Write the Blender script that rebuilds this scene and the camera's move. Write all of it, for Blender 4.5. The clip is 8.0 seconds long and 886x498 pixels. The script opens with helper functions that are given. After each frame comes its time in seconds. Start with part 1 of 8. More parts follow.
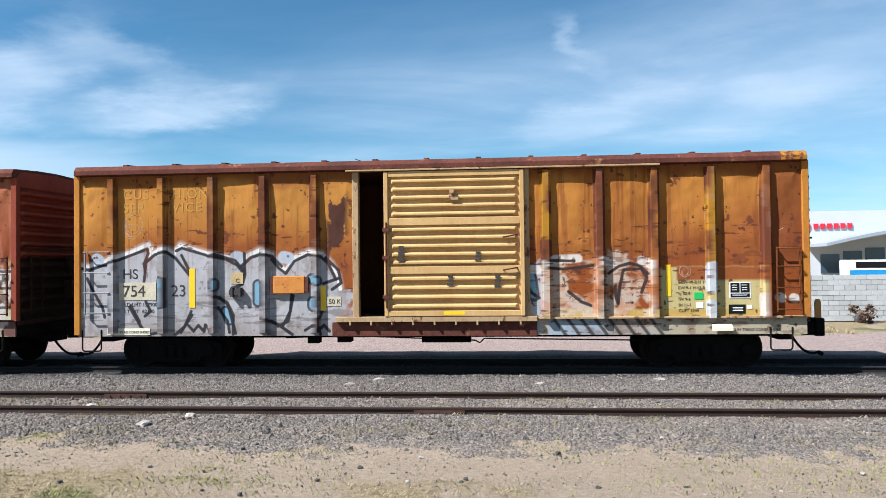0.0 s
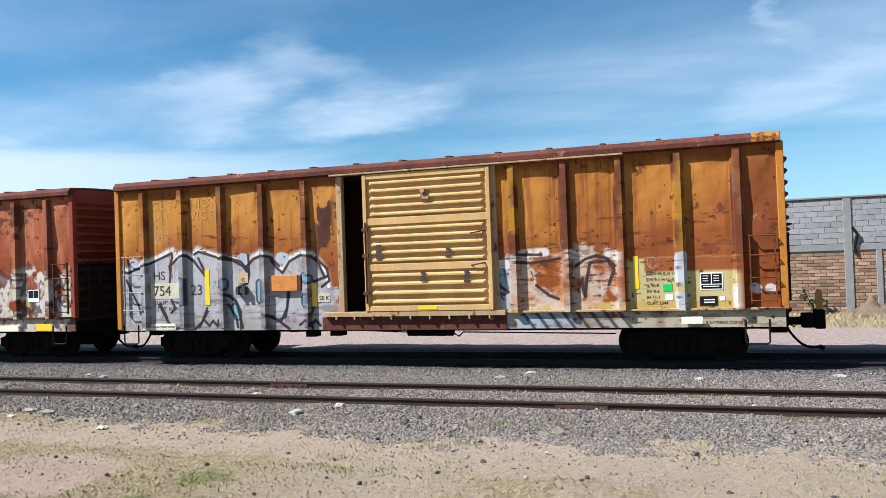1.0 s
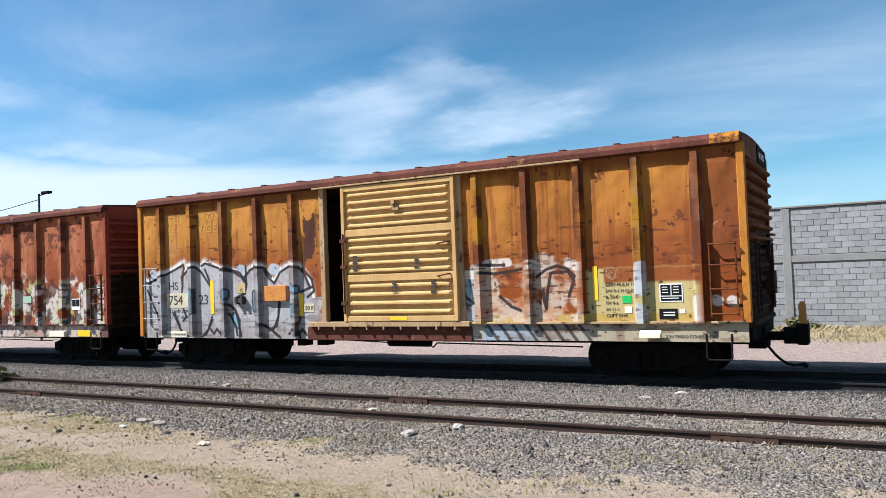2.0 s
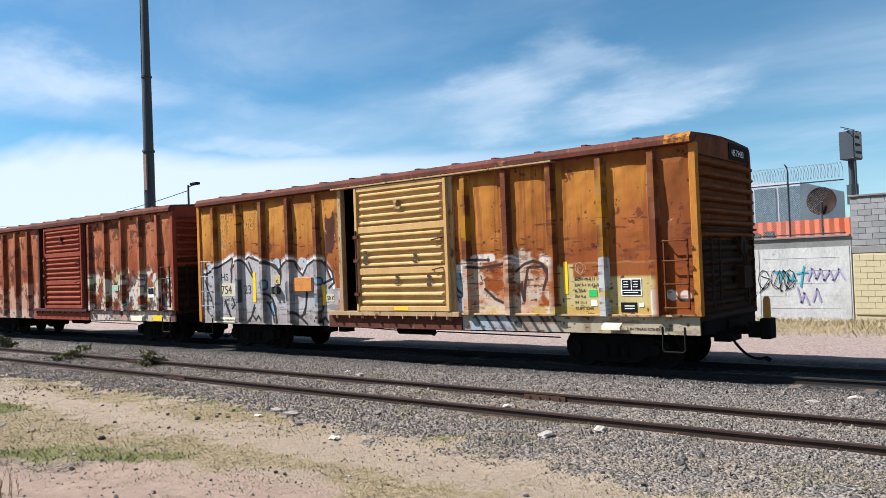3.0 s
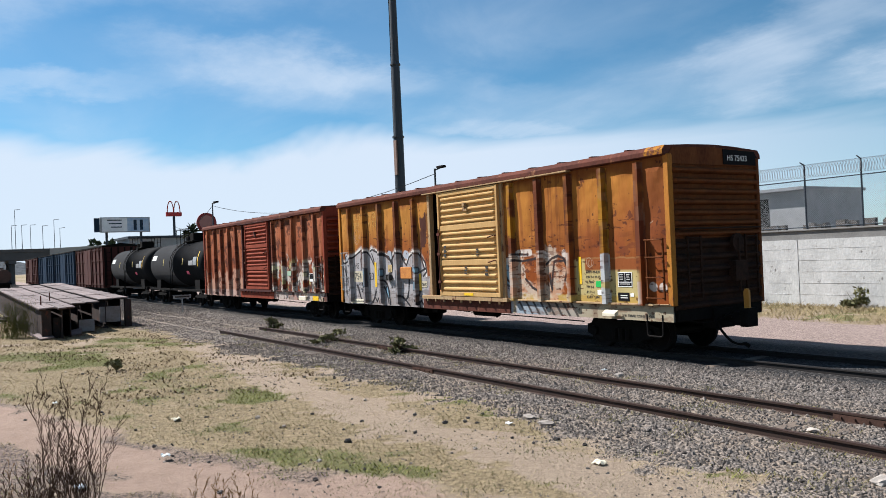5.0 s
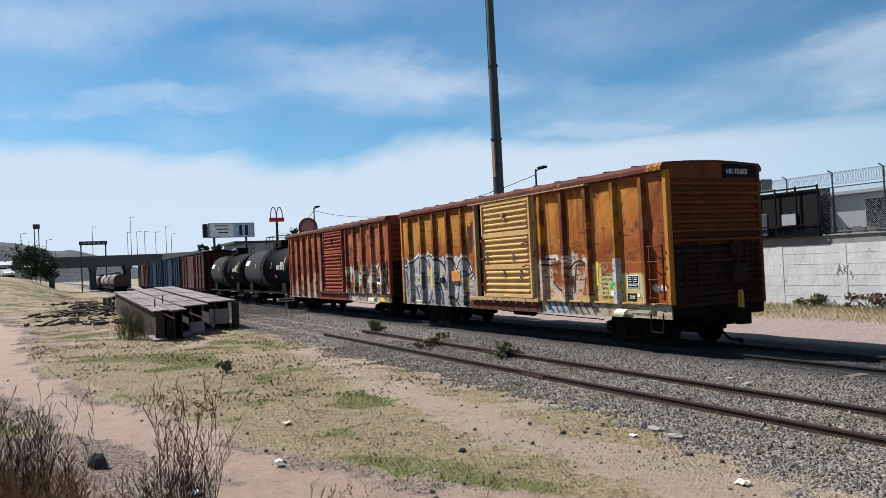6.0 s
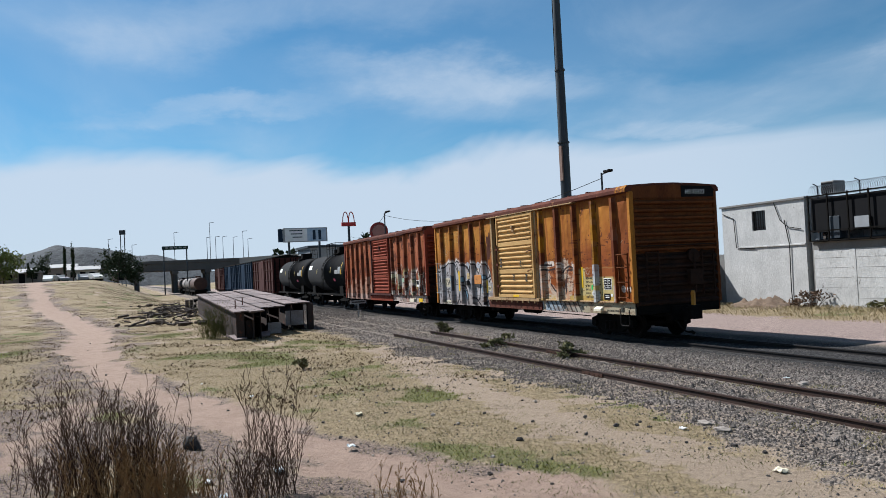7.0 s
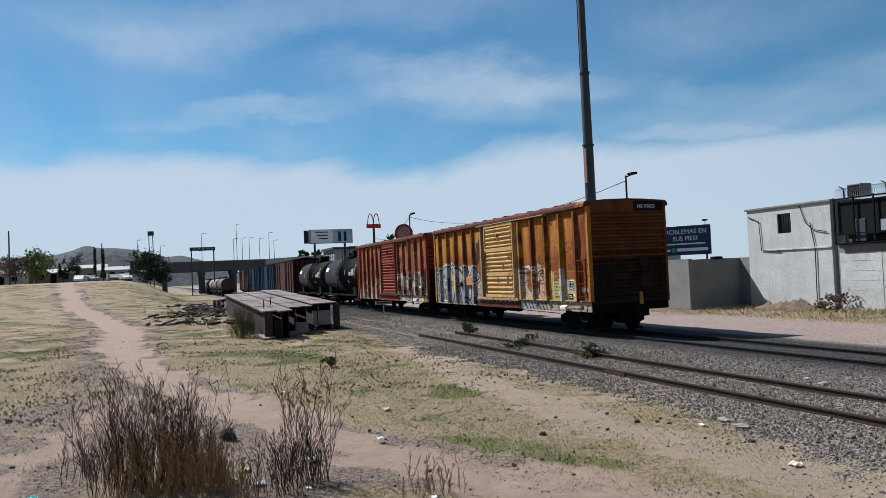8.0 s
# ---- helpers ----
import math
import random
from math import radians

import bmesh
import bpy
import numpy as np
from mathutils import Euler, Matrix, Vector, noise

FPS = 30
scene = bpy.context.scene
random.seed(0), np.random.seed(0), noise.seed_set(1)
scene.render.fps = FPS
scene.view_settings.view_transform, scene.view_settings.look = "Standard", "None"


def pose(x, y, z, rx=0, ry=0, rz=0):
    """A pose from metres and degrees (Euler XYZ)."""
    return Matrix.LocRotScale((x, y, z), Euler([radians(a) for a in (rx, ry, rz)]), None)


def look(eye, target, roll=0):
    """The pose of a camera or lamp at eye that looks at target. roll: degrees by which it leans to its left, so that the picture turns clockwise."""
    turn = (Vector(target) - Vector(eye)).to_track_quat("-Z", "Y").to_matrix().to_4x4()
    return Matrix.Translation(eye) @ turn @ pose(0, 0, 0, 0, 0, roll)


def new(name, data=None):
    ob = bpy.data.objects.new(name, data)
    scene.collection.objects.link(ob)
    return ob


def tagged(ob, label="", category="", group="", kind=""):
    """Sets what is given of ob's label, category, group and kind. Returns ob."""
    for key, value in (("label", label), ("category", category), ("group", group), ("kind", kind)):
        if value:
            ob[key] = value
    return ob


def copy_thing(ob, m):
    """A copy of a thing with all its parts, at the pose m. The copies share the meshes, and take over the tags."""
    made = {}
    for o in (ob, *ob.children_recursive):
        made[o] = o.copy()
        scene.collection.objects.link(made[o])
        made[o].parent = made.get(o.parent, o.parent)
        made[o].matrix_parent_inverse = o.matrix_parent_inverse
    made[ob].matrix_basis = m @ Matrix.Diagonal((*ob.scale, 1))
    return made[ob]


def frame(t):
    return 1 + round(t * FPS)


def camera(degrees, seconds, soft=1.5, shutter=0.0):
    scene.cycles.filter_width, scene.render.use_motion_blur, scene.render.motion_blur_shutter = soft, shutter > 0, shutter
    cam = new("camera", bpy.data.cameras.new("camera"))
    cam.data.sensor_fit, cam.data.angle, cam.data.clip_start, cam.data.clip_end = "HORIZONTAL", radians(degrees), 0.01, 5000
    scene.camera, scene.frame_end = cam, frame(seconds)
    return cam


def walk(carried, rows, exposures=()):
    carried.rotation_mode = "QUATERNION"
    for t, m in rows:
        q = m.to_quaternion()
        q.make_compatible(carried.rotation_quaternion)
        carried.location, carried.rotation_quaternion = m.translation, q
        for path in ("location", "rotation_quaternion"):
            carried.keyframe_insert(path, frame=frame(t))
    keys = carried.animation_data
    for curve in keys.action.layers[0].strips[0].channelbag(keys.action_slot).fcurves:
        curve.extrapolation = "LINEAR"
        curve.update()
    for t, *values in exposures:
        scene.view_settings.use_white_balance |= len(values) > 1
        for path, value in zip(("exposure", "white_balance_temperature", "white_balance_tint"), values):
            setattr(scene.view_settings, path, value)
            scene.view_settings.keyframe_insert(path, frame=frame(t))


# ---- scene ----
# The camera: one pan from a fixed stand, with a short drift, as the train rolls off.
LENS = 58.69
cam = camera(LENS, 8.0, soft=0.6)
# seconds, x, y, z, pitch, roll, yaw
EYE_ROWS = [
    (0.0, 0.477, -2.702, 2.468, 1.16, 0.66, 5.03),
    (0.5, 0.885, -2.574, 2.452, 0.95, 1.41, 11.48),
    (1.0, 1.293, -2.348, 2.421, 1.01, 2.01, 18.78),
    (1.2, 1.292, -2.172, 2.402, 1.11, 2.10, 21.09),
    (2.3, 0.915, -0.386, 2.317, 2.08, 2.05, 32.04),
    (2.5, 0.927, -0.337, 2.303, 1.97, 1.98, 33.72),
    (3.0, 0.532, -0.100, 2.395, 1.34, 2.12, 39.01),
    (3.5, -0.014, 0.353, 2.465, 1.32, 1.69, 45.32),
    (4.0, -0.173, 0.451, 2.496, 1.72, 1.95, 50.50),
    (4.2, -0.243, 0.461, 2.506, 1.62, 2.09, 51.78),
    (5.3, -1.281, 1.004, 2.606, 0.63, 2.51, 58.50),
    (5.5, -1.491, 0.953, 2.573, 1.02, 2.55, 59.91),
    (6.0, -1.524, 0.953, 2.564, 1.04, 2.67, 63.42),
    (6.5, -0.918, 0.759, 2.557, 1.66, 2.97, 67.02),
    (7.0, -0.650, 0.714, 2.540, 1.53, 2.79, 68.52),
    (7.5, -0.381, 0.591, 2.507, 1.71, 2.75, 69.19),
    (8.0, -0.253, 0.520, 2.506, 1.76, 2.54, 70.26),
]
EXPOSURES = [(0.0, 1.24, 5850, 9), (2.0, 1.28, 5950, 10), (4.0, 1.14, 6200, 11), (5.5, 0.96, 6150, 11), (6.5, 0.83, 6050, 10), (8.0, 0.63, 5950, 9)]
walk(cam, [(t, pose(x, y, z, 90 + p, r, w)) for t, x, y, z, p, r, w in EYE_ROWS], EXPOSURES)

# How far the train has rolled towards -x at each time, in metres.
ROLLED = [(0.0, 0.0), (0.5, 1.971), (1.0, 3.931), (1.2, 4.706), (2.3, 8.924), (2.5, 9.688), (3.0, 11.587), (3.5, 13.397), (4.0, 15.295), (4.2, 16.024), (5.3, 19.906), (5.5, 20.643), (6.0, 22.588), (6.5, 24.609), (7.0, 26.584), (7.5, 28.496), (8.0, 30.379)]

# ---------------------------------------------------------------- light
SUN_TO = Vector((-1.6, -1.0, 2.05)).normalized()
sun = new("sun", bpy.data.lights.new("sun", "SUN"))
sun.data.energy, sun.data.angle, sun.data.color = 5.0, radians(0.53), (1.0, 0.96, 0.90)
sun.matrix_world = look(SUN_TO * 60, (0, 0, 0))

world = bpy.data.worlds.new("sky")
scene.world = world
world.use_nodes = True


# thin cirrus streaks on a high flat layer: middle, heading in degrees, half length, half width, strength
WISPS = [
    (-1.10, 2.64, -29, 0.36, 0.20, 0.75),
    (-1.49, 2.34, -39, 0.69, 0.18, 0.40),
    (-1.03, 2.18, 81, 0.27, 0.13, 0.30),
    (0.29, 2.80, -52, 0.44, 0.17, 0.42),
    (0.84, 2.81, -59, 0.63, 0.30, 0.36),
    (0.21, 2.27, 69, 0.21, 0.06, 0.30),
    (-2.35, 1.09, 93, 0.48, 0.25, 0.38),
    (-1.62, 2.33, -0, 0.45, 0.45, 0.35),
    (-2.36, 1.94, 45, 0.47, 0.35, 0.30),
    (-2.65, 0.31, 68, 0.47, 0.09, 0.40),
    (-1.95, 0.35, 70, 0.60, 0.22, 0.34),
    (-2.15, 1.35, 85, 0.60, 0.16, 0.26),
    (-2.26, 1.05, 83, 0.42, 0.16, 0.42),
    (-2.20, 0.17, 55, 0.28, 0.17, 0.35),
    (-2.47, 2.05, 65, 0.47, 0.10, 0.35),
    (-1.50, 2.12, -26, 0.25, 0.14, 0.35),
]


def build_sky():
    nt = world.node_tree
    n, link = nt.nodes, nt.links
    n.clear()
    out, back = n.new("ShaderNodeOutputWorld"), n.new("ShaderNodeBackground")
    sky = n.new("ShaderNodeTexSky")
    sky.sky_type, sky.sun_disc = "NISHITA", False
    sky.sun_elevation = math.asin(SUN_TO.z)
    sky.sun_rotation = math.atan2(SUN_TO.x, SUN_TO.y)
    sky.altitude, sky.air_density, sky.dust_density, sky.ozone_density = 1200, 1.0, 0.6, 2.0
    back.inputs["Strength"].default_value = 0.043
    coord = n.new("ShaderNodeTexCoord")
    sep = n.new("ShaderNodeSeparateXYZ")
    link.new(coord.outputs["Generated"], sep.inputs[0])
    # project the direction on a high flat layer, so that the cloud streaks flatten towards the horizon
    add = n.new("ShaderNodeMath"); add.operation = "ADD"; add.inputs[1].default_value = 0.16
    link.new(sep.outputs["Z"], add.inputs[0])
    dx = n.new("ShaderNodeMath"); dx.operation = "DIVIDE"
    dy = n.new("ShaderNodeMath"); dy.operation = "DIVIDE"
    link.new(sep.outputs["X"], dx.inputs[0]); link.new(add.outputs[0], dx.inputs[1])
    link.new(sep.outputs["Y"], dy.inputs[0]); link.new(add.outputs[0], dy.inputs[1])
    comb = n.new("ShaderNodeCombineXYZ")
    link.new(dx.outputs[0], comb.inputs[0]); link.new(dy.outputs[0], comb.inputs[1])

    def layer(scale, detail, rough, distort, stretch, turn, lo, hi, seed):
        mp = n.new("ShaderNodeMapping")
        mp.inputs["Rotation"].default_value = (0, 0, radians(turn))
        mp.inputs["Scale"].default_value = (stretch, 1, 1)
        mp.inputs["Location"].default_value = (seed, seed * 0.7, 0)
        link.new(comb.outputs[0], mp.inputs[0])
        nz = n.new("ShaderNodeTexNoise")
        nz.inputs["Scale"].default_value, nz.inputs["Detail"].default_value = scale, detail
        nz.inputs["Roughness"].default_value, nz.inputs["Distortion"].default_value = rough, distort
        link.new(mp.outputs[0], nz.inputs["Vector"])
        rg = n.new("ShaderNodeMapRange")
        rg.interpolation_type = "SMOOTHSTEP"
        rg.inputs["From Min"].default_value, rg.inputs["From Max"].default_value = lo, hi
        link.new(nz.outputs["Fac"], rg.inputs["Value"])
        return rg.outputs[0]

    def math2(op, a, b):
        m = n.new("ShaderNodeMath"); m.operation = op; m.use_clamp = True
        for sock, v in zip(m.inputs, (a, b)):
            if isinstance(v, (int, float)):
                sock.default_value = v
            else:
                link.new(v, sock)
        return m.outputs[0]

    soft = layer(0.45, 5, 0.5, 0.6, 0.6, 20, 0.36, 0.64, 3.1)
    wisps = layer(1.05, 8, 0.6, 0.9, 0.45, 30, 0.40, 0.68, 7.7)
    fine = layer(3.2, 6, 0.6, 0.6, 0.5, 40, 0.35, 0.75, 2.3)
    veins = math2("MULTIPLY", wisps, math2("ADD", math2("MULTIPLY", fine, 0.45), 0.55))
    cover = math2("ADD", math2("MULTIPLY", soft, 0.40), math2("MULTIPLY", veins, math2("ADD", math2("MULTIPLY", soft, 0.45), 0.22)))
    # the separate streaks, ragged by noise
    warp = n.new("ShaderNodeTexNoise")
    warp.inputs["Scale"].default_value, warp.inputs["Detail"].default_value, warp.inputs["Roughness"].default_value = 1.3, 7, 0.62
    link.new(comb.outputs[0], warp.inputs["Vector"])
    off = n.new("ShaderNodeVectorMath"); off.operation = "MULTIPLY_ADD"
    off.inputs[1].default_value = (0.9, 0.9, 0)
    off.inputs[2].default_value = (-0.45, -0.45, 0)
    link.new(warp.outputs["Color"], off.inputs[0])
    bent = n.new("ShaderNodeVectorMath"); bent.operation = "ADD"
    link.new(comb.outputs[0], bent.inputs[0]); link.new(off.outputs[0], bent.inputs[1])
    cover = math2("MULTIPLY", cover, 0.62)
    for u, v, turn, half_long, half_wide, strength in WISPS:
        back_by = n.new("ShaderNodeVectorMath"); back_by.operation = "SUBTRACT"
        back_by.inputs[1].default_value = (u, v, 0)
        link.new(bent.outputs[0], back_by.inputs[0])
        mp = n.new("ShaderNodeMapping"); mp.vector_type = "TEXTURE"
        mp.inputs["Rotation"].default_value = (0, 0, radians(turn))
        mp.inputs["Scale"].default_value = (half_long, half_wide, 1)
        link.new(back_by.outputs[0], mp.inputs[0])
        far = n.new("ShaderNodeVectorMath"); far.operation = "LENGTH"
        link.new(mp.outputs[0], far.inputs[0])
        rg = n.new("ShaderNodeMapRange"); rg.interpolation_type = "SMOOTHSTEP"
        rg.inputs["From Min"].default_value, rg.inputs["From Max"].default_value = 1.35, 0.15
        rg.inputs["To Max"].default_value = strength
        link.new(far.outputs["Value"], rg.inputs["Value"])
        worn = math2("MULTIPLY", rg.outputs[0], math2("ADD", math2("MULTIPLY", fine, 0.5), 0.6))
        cover = math2("SUBTRACT", math2("ADD", cover, worn), math2("MULTIPLY", cover, worn))
    # a bank of bright cloud low in the west, with an uneven upper edge, thinning out towards the north
    edge = layer(0.6, 5, 0.55, 0.6, 0.5, 60, 0.3, 0.7, 1.3)
    lift = n.new("ShaderNodeMath"); lift.operation = "MULTIPLY_ADD"
    lift.inputs[1].default_value = -0.07
    link.new(edge, lift.inputs[0]); link.new(sep.outputs["Z"], lift.inputs[2])
    veil = n.new("ShaderNodeMapRange"); veil.interpolation_type = "SMOOTHSTEP"
    veil.inputs["From Min"].default_value, veil.inputs["From Max"].default_value = 0.135, 0.075
    link.new(lift.outputs[0], veil.inputs["Value"])
    west = n.new("ShaderNodeMapRange"); west.interpolation_type = "SMOOTHSTEP"
    west.inputs["From Min"].default_value, west.inputs["From Max"].default_value = -0.25, -0.85
    west.inputs["To Min"].default_value, west.inputs["To Max"].default_value = 0.22, 0.92
    link.new(sep.outputs["X"], west.inputs["Value"])
    cover = math2("MAXIMUM", cover, math2("MULTIPLY", veil.outputs[0], west.outputs[0]))
    mix = n.new("ShaderNodeMix"); mix.data_type = "RGBA"
    link.new(cover, mix.inputs["Factor"])
    tint = n.new("ShaderNodeMix"); tint.data_type = "RGBA"; tint.blend_type = "MULTIPLY"
    tint.inputs["Factor"].default_value = 1.0
    tint.inputs[7].default_value = (0.74, 1.14, 1.16, 1)
    link.new(sky.outputs[0], tint.inputs[6])
    # clearer and bluer air towards the west
    clear = n.new("ShaderNodeMix"); clear.data_type = "RGBA"; clear.blend_type = "MULTIPLY"
    side = n.new("ShaderNodeMapRange"); side.interpolation_type = "SMOOTHSTEP"
    side.inputs["From Min"].default_value, side.inputs["From Max"].default_value = -0.3, -0.9
    link.new(sep.outputs["X"], side.inputs["Value"]); link.new(side.outputs[0], clear.inputs["Factor"])
    clear.inputs[7].default_value = (0.84, 1.0, 1.08, 1)
    link.new(tint.outputs[2], clear.inputs[6])
    link.new(clear.outputs[2], mix.inputs[6])
    mix.inputs[7].default_value = (8.7, 9.65, 10.7, 1)
    link.new(mix.outputs[2], back.inputs["Color"])
    link.new(back.outputs[0], out.inputs[0])


build_sky()

# ---------------------------------------------------------------- materials
MATS = {}


def mat(name, a, b=None, rough=0.75, metal=0.0, scale=2.0, fine=30.0, bump=0.15, depth=0.01, paint=False, streak=0.0, spec=0.4, dark=None, dark_at=0.62, vary=0.0):
    """Two tones mixed by noise at two sizes, fine relief, and spots of a third tone. paint: the tones multiply the painted colour."""
    if name in MATS:
        return MATS[name]
    m = bpy.data.materials.new(name)
    m.use_nodes = True
    nt = m.node_tree
    n, link = nt.nodes, nt.links
    p = n["Principled BSDF"]
    b = b or tuple(c * 0.78 for c in a)
    coord = n.new("ShaderNodeTexCoord")
    mp = n.new("ShaderNodeMapping")
    mp.inputs["Scale"].default_value = (1, 1, 1 - streak)
    link.new(coord.outputs["Object"], mp.inputs[0])

    def nz(s, detail=5, rg=0.6):
        k = n.new("ShaderNodeTexNoise")
        k.inputs["Scale"].default_value, k.inputs["Detail"].default_value, k.inputs["Roughness"].default_value = s, detail, rg
        link.new(mp.outputs[0], k.inputs["Vector"])
        return k.outputs["Fac"]

    big, small = nz(scale), nz(fine, 4, 0.65)
    avg = n.new("ShaderNodeMath"); avg.operation = "MULTIPLY_ADD"; avg.inputs[1].default_value = 0.45
    link.new(small, avg.inputs[0])
    sc = n.new("ShaderNodeMath"); sc.operation = "MULTIPLY"; sc.inputs[1].default_value = 0.55
    link.new(big, sc.inputs[0]); link.new(sc.outputs[0], avg.inputs[2])
    rg = n.new("ShaderNodeMapRange")
    rg.inputs["From Min"].default_value, rg.inputs["From Max"].default_value = 0.34, 0.66
    link.new(avg.outputs[0], rg.inputs["Value"])
    mix = n.new("ShaderNodeMix"); mix.data_type = "RGBA"
    mix.inputs[6].default_value, mix.inputs[7].default_value = (*a, 1), (*b, 1)
    link.new(rg.outputs[0], mix.inputs["Factor"])
    colour = mix.outputs[2]
    if dark:
        spots = n.new("ShaderNodeMapRange")
        spots.inputs["From Min"].default_value, spots.inputs["From Max"].default_value = dark_at, dark_at + 0.06
        link.new(nz(scale * 2.3, 8, 0.7), spots.inputs["Value"])
        k = n.new("ShaderNodeMix"); k.data_type = "RGBA"
        k.inputs[7].default_value = (*dark, 1)
        link.new(spots.outputs[0], k.inputs["Factor"]); link.new(colour, k.inputs[6])
        colour = k.outputs[2]
    if paint:
        at = n.new("ShaderNodeAttribute"); at.attribute_name = "paint"
        k = n.new("ShaderNodeMix"); k.data_type = "RGBA"; k.blend_type = "MULTIPLY"
        k.inputs["Factor"].default_value = 1
        link.new(colour, k.inputs[6]); link.new(at.outputs["Color"], k.inputs[7])
        colour = k.outputs[2]
    if vary:
        info = n.new("ShaderNodeObjectInfo")
        h = n.new("ShaderNodeMapRange")
        h.inputs["To Min"].default_value, h.inputs["To Max"].default_value = 1 - vary, 1 + vary
        link.new(info.outputs["Random"], h.inputs["Value"])
        hs = n.new("ShaderNodeHueSaturation")
        link.new(h.outputs[0], hs.inputs["Value"]); link.new(colour, hs.inputs["Color"])
        colour = hs.outputs[0]
    link.new(colour, p.inputs["Base Color"])
    rr = n.new("ShaderNodeMapRange")
    rr.inputs["To Min"].default_value, rr.inputs["To Max"].default_value = max(rough - 0.1, 0.05), min(rough + 0.12, 1)
    link.new(small, rr.inputs["Value"]); link.new(rr.outputs[0], p.inputs["Roughness"])
    p.inputs["Metallic"].default_value = metal
    p.inputs["Specular IOR Level"].default_value = spec
    bp = n.new("ShaderNodeBump")
    bp.inputs["Strength"].default_value, bp.inputs["Distance"].default_value = bump, depth
    link.new(avg.outputs[0], bp.inputs["Height"]); link.new(bp.outputs[0], p.inputs["Normal"])
    MATS[name] = m
    return m


def plain(name, a, rough=0.6, metal=0.0, spec=0.4):
    return mat(name, a, tuple(c * 0.88 for c in a), rough, metal, 6, 60, 0.05, 0.003, spec=spec)


PAINTED = mat("weathered_car_paint", (0.88, 0.85, 0.85), (0.70, 0.66, 0.64), 0.72, scale=1.5, fine=22, bump=0.25, depth=0.006, paint=True, streak=0.7, spec=0.04)
RUST = mat("rusty_steel", (0.125, 0.042, 0.028), (0.05, 0.02, 0.016), 0.85, scale=1.6, fine=14, bump=0.3, dark=(0.20, 0.09, 0.05), dark_at=0.6, spec=0.08)
BLACK_STEEL = mat("oily_black_steel", (0.009, 0.008, 0.0075), (0.005, 0.0045, 0.004), 0.85, scale=4, fine=30, spec=0.06)
BROWN_BLACK = mat("brown_black_paint", (0.046, 0.021, 0.013), (0.014, 0.009, 0.007), 0.85, scale=2, fine=20, spec=0.12)
WHEEL = mat("worn_wheel_steel", (0.012, 0.009, 0.008), (0.006, 0.005, 0.0045), 0.8, scale=5, spec=0.12)
DOOR_YELLOW = mat("dirty_yellow_paint", (0.50, 0.322, 0.138), (0.38, 0.225, 0.09), 0.68, scale=1.6, fine=18, bump=0.2, streak=0.6, dark=(0.3, 0.13, 0.05), dark_at=0.69, spec=0.05)
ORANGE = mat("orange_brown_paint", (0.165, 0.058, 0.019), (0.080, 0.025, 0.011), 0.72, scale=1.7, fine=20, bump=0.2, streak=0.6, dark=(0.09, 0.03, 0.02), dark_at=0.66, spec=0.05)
YELLOW_EDGE = mat("yellow_ochre_paint", (0.42, 0.175, 0.022), (0.27, 0.095, 0.018), 0.7, scale=2, dark=(0.14, 0.045, 0.02), dark_at=0.6, streak=0.6, spec=0.15)
RED_CAR = mat("red_oxide_paint", (0.24, 0.06, 0.034), (0.17, 0.038, 0.024), 0.75, scale=1.6, fine=20, bump=0.2, streak=0.6, dark=(0.09, 0.03, 0.022), dark_at=0.66, spec=0.05)
DARK_RED = mat("dark_red_paint", (0.066, 0.020, 0.016), (0.042, 0.014, 0.012), 0.8, scale=2, streak=0.5, spec=0.15)
DOOR_TRIM = mat("grimy_pale_trim", (0.38, 0.27, 0.15), (0.26, 0.16, 0.085), 0.75, scale=2.2, fine=16, bump=0.25, streak=0.6, dark=(0.11, 0.045, 0.03), dark_at=0.56, spec=0.05)
BLUE_CAR = mat("faded_blue_paint", (0.024, 0.040, 0.066), (0.016, 0.027, 0.045), 0.75, scale=1.5, streak=0.5, dark=(0.06, 0.03, 0.022), dark_at=0.64, spec=0.03)
TANK_BLACK = mat("sooty_black_tank_paint", (0.016, 0.016, 0.017), (0.009, 0.009, 0.010), 0.86, scale=1.2, fine=14, bump=0.1, dark=(0.03, 0.024, 0.021), dark_at=0.68, spec=0.10)
RAIL_STEEL = mat("brown_rail_steel", (0.042, 0.022, 0.016), (0.022, 0.013, 0.010), 0.7, scale=3, fine=40, spec=0.25)
RAIL_DARK = mat("dark_greased_rail_steel", (0.022, 0.018, 0.017), (0.012, 0.011, 0.011), 0.7, scale=3, fine=40, spec=0.2)
WOOD_OLD = mat("grey_weathered_timber", (0.13, 0.10, 0.075), (0.07, 0.05, 0.04), 0.9, scale=3, fine=35, bump=0.4, vary=0.3)
GALV = mat("dull_grey_steel", (0.30, 0.31, 0.32), (0.22, 0.23, 0.24), 0.6, 0.3, scale=3, spec=0.3)
POLE_GREY = mat("dark_grey_pole_paint", (0.034, 0.044, 0.055), (0.022, 0.028, 0.036), 0.6, scale=1.5, streak=0.6, spec=0.3)
WHITE = plain("white_paint", (0.72, 0.71, 0.68))
OFFWHITE = plain("cream_paint", (0.66, 0.6, 0.45))
BLACK = plain("black_paint", (0.010, 0.010, 0.011), 0.85, spec=0.08)
STENCIL = plain("faded_black_stencil", (0.035, 0.032, 0.03), 0.9)
STENCIL_PALE = plain("faded_pale_stencil", (0.40, 0.205, 0.035), 0.9)
STICKER_YELLOW = plain("yellow_reflector", (0.75, 0.46, 0.01), 0.4)
STICKER_GREEN = plain("green_sticker", (0.02, 0.4, 0.08), 0.4)
